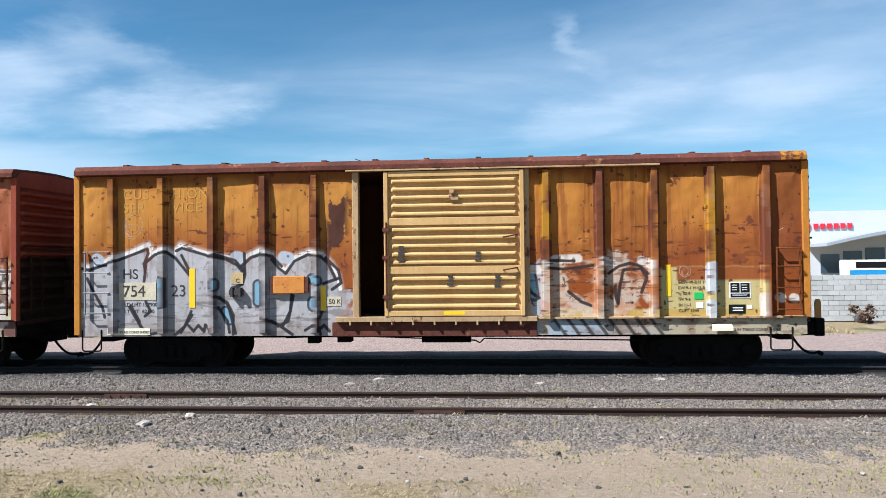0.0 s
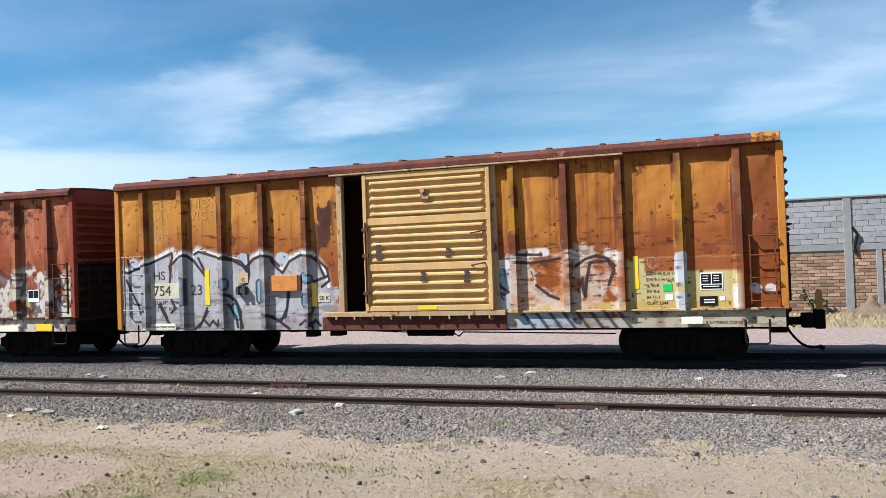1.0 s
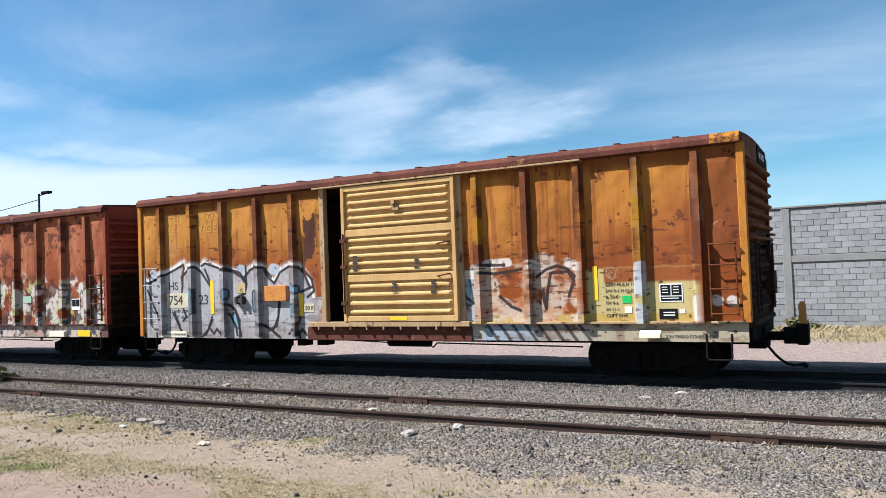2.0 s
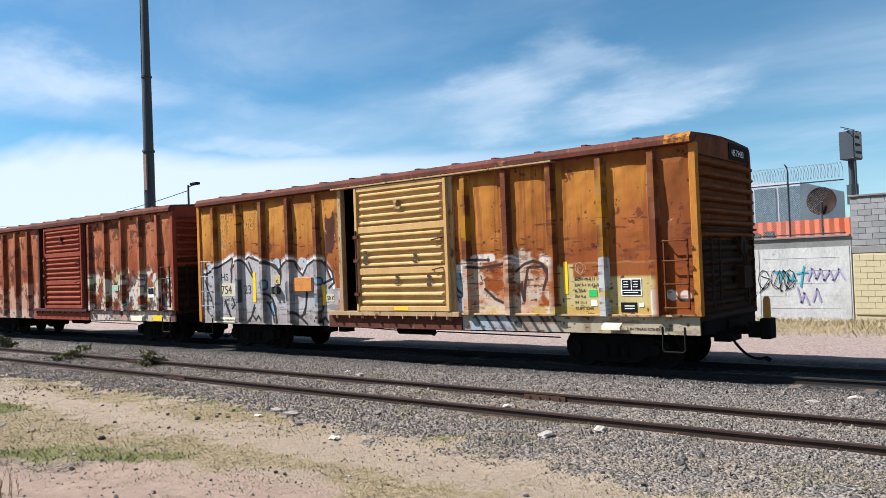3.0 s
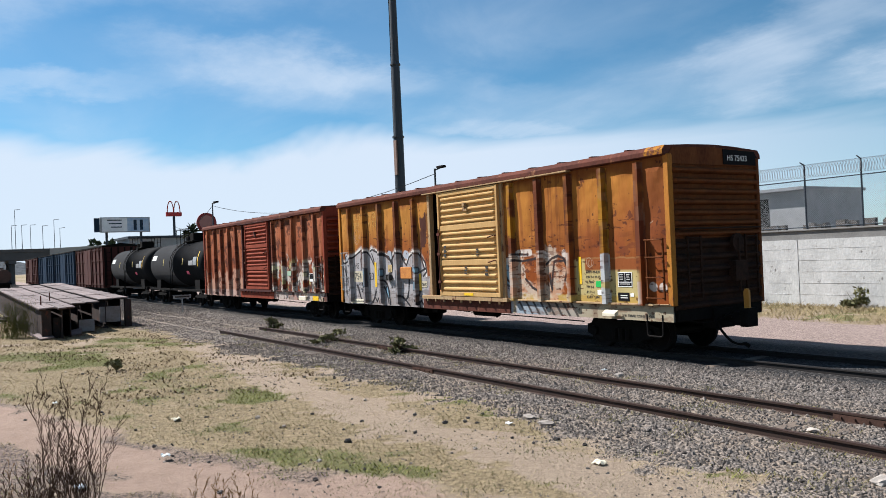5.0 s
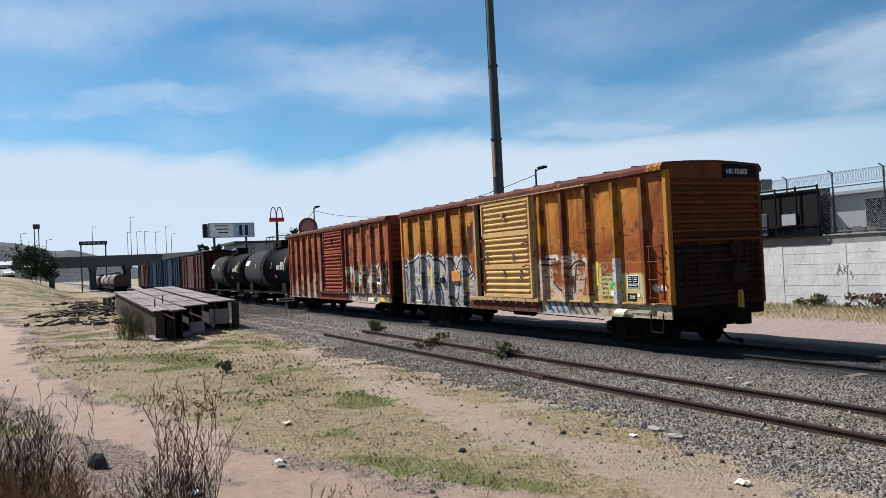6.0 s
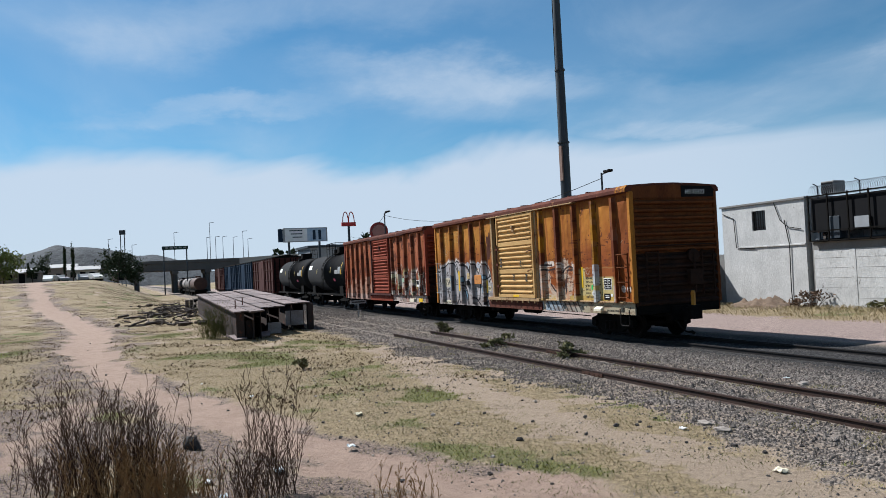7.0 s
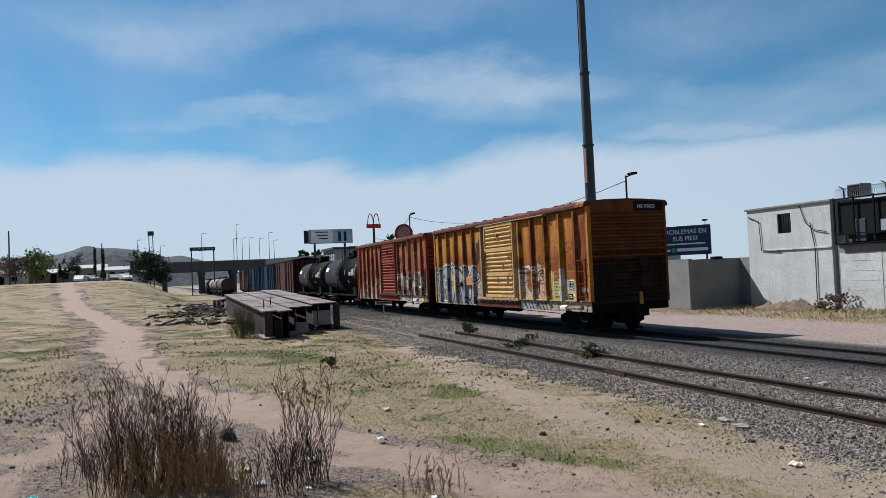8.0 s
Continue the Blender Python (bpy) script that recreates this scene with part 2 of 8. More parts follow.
PLACARD = mat("orange_placard_board", (0.5, 0.2, 0.03), (0.36, 0.12, 0.02), 0.8, scale=6, dark=(0.1, 0.04, 0.02), dark_at=0.6)

# ---------------------------------------------------------------- mesh helpers


def box(bm, x0, x1, y0, y1, z0, z1):
    v = [bm.verts.new(c) for c in ((x0, y0, z0), (x1, y0, z0), (x1, y1, z0), (x0, y1, z0), (x0, y0, z1), (x1, y0, z1), (x1, y1, z1), (x0, y1, z1))]
    for f in ((0, 3, 2, 1), (4, 5, 6, 7), (0, 1, 5, 4), (1, 2, 6, 5), (2, 3, 7, 6), (3, 0, 4, 7)):
        bm.faces.new([v[i] for i in f])
    return v


def rod(bm, a, b, r0, r1=None, seg=8, caps=True):
    a, b = Vector(a), Vector(b)
    r1 = r0 if r1 is None else r1
    d = (b - a).normalized()
    u = d.orthogonal().normalized()
    w = d.cross(u)
    ring = []
    for c, r in ((a, r0), (b, r1)):
        ring.append([bm.verts.new(c + (u * math.cos(k * math.tau / seg) + w * math.sin(k * math.tau / seg)) * r) for k in range(seg)])
    for k in range(seg):
        bm.faces.new((ring[0][k], ring[0][(k + 1) % seg], ring[1][(k + 1) % seg], ring[1][k]))
    if caps:
        bm.faces.new(ring[0][::-1])
        bm.faces.new(ring[1])


def tube(bm, pts, r, seg=6):
    for a, b in zip(pts, pts[1:]):
        rod(bm, a, b, r, seg=seg)


def extrude(bm, profile, axis, a, b, closed=True):
    """A profile of 2D points, drawn along the axis from a to b."""
    def at(p, t):
        return {"x": (t, p[0], p[1]), "y": (p[0], t, p[1]), "z": (p[0], p[1], t)}[axis]
    r0 = [bm.verts.new(at(p, a)) for p in profile]
    r1 = [bm.verts.new(at(p, b)) for p in profile]
    k = len(profile)
    for i in range(k if closed else k - 1):
        bm.faces.new((r0[i], r0[(i + 1) % k], r1[(i + 1) % k], r1[i]))
    if closed:
        bm.faces.new(r0[::-1])
        bm.faces.new(r1)


def finish(bm, name, bevel=0.0):
    if bevel:
        bmesh.ops.bevel(bm, geom=list(bm.edges), offset=bevel, segments=1, affect="EDGES", clamp_overlap=True)
    bmesh.ops.recalc_face_normals(bm, faces=bm.faces)
    me = bpy.data.meshes.new(name)
    bm.to_mesh(me)
    bm.free()
    return me


def part(name, bm, material, parent=None, label="", bevel=0.0, smooth=False):
    me = finish(bm, name, bevel)
    me.materials.append(material)
    if smooth:
        me.polygons.foreach_set("use_smooth", [True] * len(me.polygons))
    ob = new(name, me)
    ob.parent = parent
    return tagged(ob, label)


def raw(name, verts, faces, material, parent=None, label="", smooth=False, colours=None):
    me = bpy.data.meshes.new(name)
    me.from_pydata([tuple(v) for v in verts], [], [tuple(f) for f in faces])
    me.materials.append(material)
    if colours is not None:
        at = me.color_attributes.new("paint", "FLOAT_COLOR", "POINT")
        at.data.foreach_set("color", np.c_[colours, np.ones(len(colours))].astype(np.float32).ravel())
    if smooth:
        me.polygons.foreach_set("use_smooth", [True] * len(me.polygons))
    ob = new(name, me)
    ob.parent = parent
    return tagged(ob, label)


def slab(name, dims, material, parent=None, label="", bevel=0.0):
    bm = bmesh.new()
    box(bm, *dims)
    return part(name, bm, material, parent, label, bevel)


def empty(name, m, label, category, group="", kind=""):
    ob = new(name)
    ob.matrix_basis = m
    return tagged(ob, label, category, group, kind)


def lettering(words, size, x, y, z, material, parent, turn=0.0, name="lettering", align="LEFT", label=""):
    """Flat letters that face -y (turn: degrees about z)."""
    cu = bpy.data.curves.new(name, "FONT")
    cu.body, cu.size, cu.align_x, cu.extrude = words, size, align, 0.002
    cu.materials.append(material)
    ob = new(name, cu)
    ob.parent = parent
    ob.matrix_basis = pose(x, y, z, 90, 0, turn)
    return tagged(ob, label)


# smooth value noise on the plane, for painted wear
_table = np.random.RandomState(5).rand(257, 257)


def vnoise(x, y):
    xi, yi = np.floor(x).astype(int), np.floor(y).astype(int)
    fx, fy = x - xi, y - yi
    fx, fy = fx * fx * (3 - 2 * fx), fy * fy * (3 - 2 * fy)
    g = lambda i, j: _table[i % 257, j % 257]
    return (g(xi, yi) * (1 - fx) + g(xi + 1, yi) * fx) * (1 - fy) + (g(xi, yi + 1) * (1 - fx) + g(xi + 1, yi + 1) * fx) * fy


def fbm(x, y, octaves=4):
    t, a, s = 0, 0.5, 0
    for k in range(octaves):
        t, s = t + a * vnoise(x * 2 ** k + 17 * k, y * 2 ** k + 31 * k), s + a
        a *= 0.55
    return t / s


def blend(c, col, k):
    return c * (1 - k[:, None]) + np.array(col)[None, :] * k[:, None]


def step(lo, hi, v):
    t = np.clip((v - lo) / (hi - lo), 0, 1)
    return t * t * (3 - 2 * t)


def near_line(x, z, pts):
    """Distance from the points (x, z) to a polyline."""
    best = np.full(len(x), 1e9)
    for (ax, az), (bx, bz) in zip(pts, pts[1:]):
        ex, ez = bx - ax, bz - az
        t = np.clip(((x - ax) * ex + (z - az) * ez) / max(ex * ex + ez * ez, 1e-9), 0, 1)
        best = np.minimum(best, np.hypot(x - ax - t * ex, z - az - t * ez))
    return best
# ---------------------------------------------------------------- the train
TRACK_Y = 15.84          # middle of the main track
HALF = 1.55              # half the width of a car body
RAIL_TOP = 0.17
CAR_LEFT, CAR_RIGHT = -7.92, 7.92
MID = -1.36              # the hero car's middle at the start
BAYS_LEFT = (-7.92, -7.10, -5.95, -4.80, -3.63, -2.48, -1.52)
BAYS_RIGHT = (2.18, 2.56, 3.69, 4.83, 6.00, 7.12, 7.92)

GRAFFITI_TOP = [(-9.29, 2.58), (-9.06, 2.52), (-8.48, 2.7), (-8.03, 2.84), (-7.64, 3.01), (-7.57, 2.91), (-7.62, 2.75), (-7.4, 2.87), (-7.22, 2.91), (-7.04, 2.79), (-6.99, 2.89), (-6.89, 2.99), (-6.69, 2.91), (-6.29, 2.79), (-5.81, 2.7), (-5.57, 2.56), (-5.32, 2.75), (-5.06, 2.85), (-4.8, 2.75), (-4.8, 2.7), (-4.51, 2.38), (-4.26, 2.69), (-3.97, 2.8), (-3.69, 2.75), (-3.48, 2.54), (-3.33, 2.28), (-3.28, 1.97)]
CREST_STROKES = [
    [(-9.29, 2.5), (-9.02, 2.44), (-8.39, 2.64), (-7.94, 2.8), (-7.66, 2.9), (-7.64, 2.8), (-7.74, 2.56), (-7.71, 2.39)],
    [(-7.67, 2.62), (-7.49, 2.77), (-7.22, 2.83), (-7.0, 2.68), (-6.82, 2.46), (-6.69, 2.31)],
    [(-6.99, 2.85), (-6.86, 2.91), (-6.64, 2.85), (-6.25, 2.73), (-5.85, 2.65), (-5.59, 2.51), (-5.44, 2.32)],
    [(-5.5, 2.49), (-5.28, 2.68), (-5.02, 2.76), (-4.8, 2.7), (-4.59, 2.48)],
    [(-4.82, 2.64), (-4.65, 2.44), (-4.5, 2.32), (-4.3, 2.59), (-4.0, 2.73), (-3.72, 2.69), (-3.55, 2.54), (-3.44, 2.31), (-3.38, 2.18)],
    [(-6.87, 2.75), (-6.69, 2.4), (-6.6, 2.14)],
    [(-5.43, 2.77), (-5.42, 2.3), (-5.48, 2.09), (-5.72, 2.01)],
    [(-8.08, 1.6), (-7.81, 1.16), (-7.63, 0.99), (-7.41, 1.03)],
    [(-6.65, 1.5), (-6.81, 1.16), (-7.01, 0.99)],
]
LETTER_STROKES = [
    [(-5.99, 1.8), (-5.81, 1.63), (-5.71, 1.28), (-5.64, 1.01)],
    [(-6.03, 1.58), (-5.82, 1.28), (-5.78, 1.03)],
    [(-7.69, 2.63), (-7.74, 2.15)],
    [(-7.7, 1.72), (-7.59, 1.51), (-7.72, 1.4)],
    [(-4.83, 1.28), (-4.57, 1.13), (-4.36, 0.98)],
    [(-4.37, 1.87), (-4.4, 1.49), (-4.57, 1.17)],
    [(-3.73, 0.98), (-3.79, 1.23), (-3.66, 1.57)],
    [(-9.07, 2.25), (-8.89, 1.9), (-8.71, 1.6), (-8.66, 1.38)],
    [(1.27, 2.54), (1.79, 2.52)],
]
WORN_STROKES = [
    [(1.25, 2.38), (1.55, 2.35), (1.86, 2.38), (2.22, 2.43)],
    [(1.66, 1.87), (1.93, 1.65), (2.13, 1.57)],
    [(2.51, 2.25), (2.73, 2.4), (2.96, 2.46), (3.16, 2.4), (3.33, 2.24)],
    [(2.82, 2.32), (2.74, 1.97), (2.7, 1.61)],
    [(2.82, 2.32), (3.19, 2.34), (3.31, 2.16), (3.19, 1.84)],
    [(2.64, 1.97), (2.66, 1.73), (2.7, 1.61)],
    [(0.77, 2.06), (0.87, 1.86), (1.04, 1.74)],
    [(1.39, 1.22), (1.59, 0.98)],
    [(1.69, 1.22), (1.89, 0.98)],
]
SILL_STROKES = [
    [(1.99, 1.22), (2.18, 0.98)],
    [(2.28, 1.21), (2.47, 0.98)],
    [(2.57, 1.21), (2.77, 0.98)],
    [(2.87, 1.21), (3.06, 0.97)],
]
INNER_STROKES = [
    [(-6.63, 1.42), (-6.89, 1.03)],
    [(-6.08, 1.82), (-5.83, 1.7), (-5.69, 1.41), (-5.7, 0.99)],
    [(-6.11, 2.76), (-5.64, 2.62), (-5.45, 2.4), (-5.5, 2.12), (-5.68, 1.87)],
    [(-5.04, 1.35), (-4.68, 1.2), (-4.43, 1.02)],
    [(-4.33, 1.83), (-4.45, 1.27), (-4.68, 1.16)],
    [(-3.6, 2.66), (-3.32, 2.38), (-3.26, 2.1), (-3.46, 1.96)],
    [(-3.66, 2.09), (-3.32, 2.2)],
    [(-6.74, 1.21), (-6.6, 1.06), (-6.49, 1.19), (-6.36, 1.05), (-6.33, 1.2), (-6.2, 1.06)],
    [(-4.07, 1.07), (-3.89, 1.18), (-3.79, 1.05), (-3.65, 1.18), (-3.53, 1.05)],
    [(-8.05, 1.64), (-7.85, 1.28)],
]
OUTLINES = CREST_STROKES + LETTER_STROKES + WORN_STROKES + SILL_STROKES + INNER_STROKES
BLOBS = [
    ('blue', [(-7.33, 2.18), (-7.33, 1.92), (-7.33, 1.66)]),
    ('blue', [(-6.12, 2.12), (-6.12, 2.05)]),
    ('blue', [(-5.13, 2.08), (-5.13, 1.70)]),
    ('blue', [(-3.92, 2.2), (-3.80, 2.15)]),
    ('blue', [(-3.9, 1.70), (-3.9, 1.60)]),
    ('blue', [(-5.86, 1.5), (-5.78, 1.3)]),
    ('pale', [(-8.84, 2.68), (-8.80, 2.66)]),
    ('pale', [(-5.62, 2.70), (-5.54, 2.68)]),
    ('pale', [(-4.54, 2.68), (-4.44, 2.66)]),
    ('blue', [(0.83, 2.34), (0.89, 2.14), (0.93, 1.78)]),
    ('post', [(4.62, 1.55), (4.66, 1.40)]),
    ('white', [(6.02, 1.72), (6.06, 1.70)]),
    ('white', [(6.30, 1.70), (6.33, 1.69)]),
    ('blue', [(3.95, 1.13), (4.18, 1.11)]),
    ('white', [(5.7, 1.73), (5.71, 1.28)]),
    ('post', [(4.66, 2.35), (4.64, 1.95)]),
    ('white', [(0.79, 2.38), (1.03, 2.34)]),
    ('white', [(1.39, 2.56), (1.87, 2.57)]),
    ('white', [(2.42, 2.52), (2.61, 2.44)]),
    ('white', [(3.2, 2.52), (3.39, 2.43)]),
]


def paint_hero(x, z, rib=False):
    """The paint of the hero car's side: ochre fading to brown, spray-painted letters, rust, patches of repaint, and
    some painted-in shade.
    """
    u = x + MID
    n1, n2 = fbm(u * 1.1, z * 0.9), fbm(u * 7, z * 0.8 + 9)
    k = step(2.4, 4.1, z + (n1 - 0.5) * 1.6)
    c = blend(np.tile((0.265, 0.080, 0.026), (len(u), 1)), (0.44, 0.188, 0.038), k)
    c = blend(c, (0.34, 0.125, 0.03), step(0.45, 0.75, n2) * 0.5)
    c = blend(c, (0.25, 0.078, 0.02), step(0.48, 0.78, fbm(u * 0.8 + 40, z * 1.2)) * 0.5)
    c = blend(c, (0.50, 0.245, 0.055), step(2.9, 3.7, z + (n1 - 0.5) * 0.8) * step(-0.6, -1.6, u) * 0.55)
    # eave shadow painted into the colour along the top of the sheets
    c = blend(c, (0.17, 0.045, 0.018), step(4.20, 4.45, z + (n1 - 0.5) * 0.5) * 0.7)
    if rib:
        c = blend(c, (0.125, 0.042, 0.025), step(0.30, 0.50, fbm(u * 3 + 5, z * 0.6)) * 0.9)
    c = blend(c, (0.19, 0.058, 0.022), step(5.72, 5.84, u) * step(4.5, 4.3, z) * 0.8 * (not rib))
    if rib:
        gold = (np.abs(u - 4.64) < 0.13) | ((np.abs(u - 1.2) < 0.13) & (z + 0.4 * n2 > 3.2))
        c = blend(c, (0.40, 0.20, 0.022), gold * step(0.72, 0.55, fbm(u * 9, z * 2.1 + 3)) * 0.9)
    # browner band over the lower middle of the right half
    right = u > 0.7
    c = blend(c, (0.24, 0.065, 0.016), step(2.7, 2.2, z) * right * 0.8)
    # cream repaint with lettering, at the right
    panel = step(3.55, 3.62, u) * step(5.78, 5.72, u) * step(2.40, 2.34, z + (n2 - 0.5) * 0.06) * right
    c = blend(c, (0.50, 0.42, 0.19), panel)
    c = blend(c, (0.26, 0.07, 0.02), panel * step(2.05, 2.12, z) * step(3.9, 3.95, u) * 0.95)
    low = step(1.52, 1.46, z + (n2 - 0.5) * 0.05) * right * step(0.95, 1.0, u) * step(5.78, 5.72, u)
    c = blend(c, (0.48, 0.34, 0.10), low)
    # worn pale throw-up on the two middle bays of the right half
    zone = right * step(3.5, 3.4, u) * step(2.62 + 0.0 * u, 2.55, z + (fbm(u * 2.4, z * 0 + 3) - 0.5) * 0.5)
    c = blend(c, (0.58, 0.50, 0.40), zone * step(0.36, 0.50, fbm(u * 2.2 + 3, z * 2.6)) * 0.8)
    c = blend(c, (0.50, 0.22, 0.10), zone * step(0.50, 0.66, fbm(u * 4 + 13, z * 7.0)) * 0.6)
    c = blend(c, (0.33, 0.40, 0.46), zone * step(1.2, 1.0, u) * 0.8)
    # silver letters on the left half
    tx, tz = np.array([p[0] for p in GRAFFITI_TOP]), np.array([p[1] for p in GRAFFITI_TOP])
    order = np.maximum.accumulate(tx + np.arange(len(tx)) * 1e-4)
    crest = np.interp(u, order, tz)
    silver = (u < -2.95) * step(0.0, 0.02, crest - z) * (1 - step(-3.3, -2.98, u) * step(0.4, 0.6, fbm(u * 6, z * 5)))
    grey = 0.39 + 0.10 * (fbm(u * 2, z * 2) - 0.5) + 0.06 * (fbm(u * 9, z * 3) - 0.5)
    c = c * (1 - silver[:, None]) + np.c_[grey, grey * 1.0, grey * 1.03] * silver[:, None]
    c = blend(c, (0.24, 0.21, 0.19), silver * step(0.60, 0.72, fbm(u * 5 + 70, z * 3.5)) * 0.45)
    c = blend(c, (0.22, 0.16, 0.12), silver * step(1.5, 1.0, z + (n2 - 0.5) * 0.5) * 0.35)
    c = blend(c, (0.12, 0.10, 0.09), silver * step(0.60, 0.66, fbm(u * 1.9 + 31, z * 13 + 6, 5)) * step(2.1, 1.7, z) * 0.55)
    halo = near_line(u, z, GRAFFITI_TOP)
    c = blend(c, (0.74, 0.73, 0.70), step(0.046, 0.036, halo) * (u < -2.9))
    c = blend(c, (0.55, 0.52, 0.47), step(0.12, 0.05, halo) * (u < -2.9) * (z > crest) * 0.4)
    for tone, pts in BLOBS:
        if tone == "post" and not rib:
            continue
        wide = {"white": 0.11, "pale": 0.15, "blue": 0.085, "post": 0.16}[tone]
        if tone == "blue":
            c = blend(c, (0.03, 0.035, 0.045), step(wide + 0.045, wide + 0.03, near_line(u, z, pts)) * 0.9)
        c = blend(c, {"white": (0.66, 0.62, 0.56), "post": (0.50, 0.56, 0.60), "pale": (0.42, 0.50, 0.58), "blue": (0.22, 0.40, 0.52)}[tone], step(wide, wide - 0.03, near_line(u, z, pts)) * 0.85)
    for pts in OUTLINES:
        d = near_line(u, z, pts)
        c = blend(c, (0.03, 0.03, 0.034), step(0.040, 0.029, d + 0.012 * (n2 - 0.5)) * 0.96)
    # bottom sill, pale with grime
    sill = (z < 1.30)
    sl = sill * right * step(1.1, 1.3, u)
    c = blend(c, (0.34, 0.325, 0.295), sl * 0.9)
    c = blend(c, (0.30, 0.38, 0.45), sl * step(2.6, 2.2, u) * 0.8)
    c = blend(c, (0.42, 0.37, 0.25), sl * step(3.4, 3.9, u) * 0.8)
    c = blend(c, (0.20, 0.12, 0.08), sl * step(0.55, 0.68, fbm(u * 3.1 + 9, z * 6 + 4, 4)) * 0.6)
    for i in range(8):
        a = 1.35 + i * 0.29
        c = blend(c, (0.03, 0.03, 0.03), sl * step(0.045, 0.025, near_line(u, z, [(a, 1.28), (a + 0.24, 0.95)])) * 0.85)
    if rib:
        c = blend(c, (0.035, 0.022, 0.018), step(0.56, 0.70, fbm(u * 14 + 3, z * 2.4, 5)) * 0.5)
        c = blend(c, (0.30, 0.17, 0.11), step(0.64, 0.72, fbm(u * 17 + 23, z * 3.4, 4)) * 0.35)
        # posts across the silver letters: their shaded sides put in as darker colour
        c = blend(c, (0.05, 0.04, 0.038), (z < 2.75) * (u < -2.9) * step(0.40, 0.55, fbm(u * 6, z * 1.5 + 7)) * 0.3)
    # bare rust where the paint has come off
    flake = step(0.73, 0.75, fbm(u * 4.6 + 11, z * 5.3, 6)) * (1 - silver * 0.8)
    c = blend(c, (0.10, 0.036, 0.024), flake * 0.75)
    post = step(-3.66, -3.5, u) * step(-3.02, -3.2, u) * step(4.15, 4.0, z) * step(2.2, 2.6, z) * step(0.47, 0.51, fbm(u * 3.3, z * 2.2 + 5, 5))
    c = blend(c, (0.09, 0.040, 0.030), post)
    c = blend(c, (0.07, 0.026, 0.018), step(0.745, 0.77, fbm(u * 9, z * 7 + 50, 4)) * 0.85 * (1 - silver * 0.5))
    scratch = step(0.70, 0.74, fbm(u * 4.5 + 8, z * 17 + 3, 4)) * (z < 3.4) * (1 - silver * 0.85)
    c = blend(c, (0.08, 0.03, 0.02), scratch * 0.8)
    scuff = step(0.64, 0.69, fbm(u * 2.1 + 66, z * 9 + 12, 5)) * step(3.2, 2.6, z) * (u > 0.7) * (1 - panel) * step(1.35, 1.5, z) * (not rib)
    c = blend(c, (0.13, 0.042, 0.024), scuff * 0.55)
    drip = step(0.66, 0.72, fbm(u * 11 + 4, z * 0.35)) * step(1.3, 3.5, z)
    c = blend(c, (0.16, 0.05, 0.02), drip * 0.45)
    return np.clip(c, 0.01, 0.9)


def paint_red(x, z, rib=False):
    n1, n2 = fbm(x * 1.1 + 90, z * 0.9), fbm(x * 7 + 80, z * 0.8 + 9)
    c = blend(np.tile((0.22, 0.055, 0.024), (len(x), 1)), (0.36, 0.125, 0.06), step(2.2, 4.2, z + (n1 - 0.5) * 1.8))
    c = blend(c, (0.42, 0.19, 0.11), step(0.5, 0.75, n2) * 0.5)
    if rib:
        c = blend(c, (0.13, 0.045, 0.03), step(0.42, 0.6, fbm(x * 3 + 5, z * 0.6)) * 0.7)
    zone = step(2.75, 2.55, z + (fbm(x * 2.2 + 33, z * 0.2) - 0.5) * 0.9) * step(2.2, 2.5, x)
    c = blend(c, (0.60, 0.58, 0.52), zone * step(0.42, 0.55, fbm(x * 3.1 + 7, z * 3)) * 0.85)
    c = blend(c, (0.42, 0.45, 0.20), zone * step(0.58, 0.66, fbm(x * 4.1 + 57, z * 3)) * 0.6)
    c = blend(c, (0.04, 0.04, 0.04), zone * step(0.60, 0.64, fbm(x * 7 + 17, z * 4)) * 0.8)
    left = step(2.35, 2.2, z + (fbm(x * 2 + 3, z * 0.2) - 0.5) * 0.6) * step(-1.6, -1.9, x)
    c = blend(c, (0.52, 0.33, 0.24), left * step(0.4, 0.55, fbm(x * 1.9, z * 1.4 + 20)) * 0.7)
    c = blend(c, (0.5, 0.42, 0.38), step(1.32, 1.28, z) * 0.5)
    c = blend(c, (0.09, 0.036, 0.026), step(0.62, 0.66, fbm(x * 2.6 + 61, z * 3.3, 6)) * 0.8)
    c = blend(c, (0.07, 0.026, 0.02), step(0.70, 0.74, fbm(x * 8 + 31, z * 6, 4)) * 0.8)
    return np.clip(c, 0.01, 0.9)


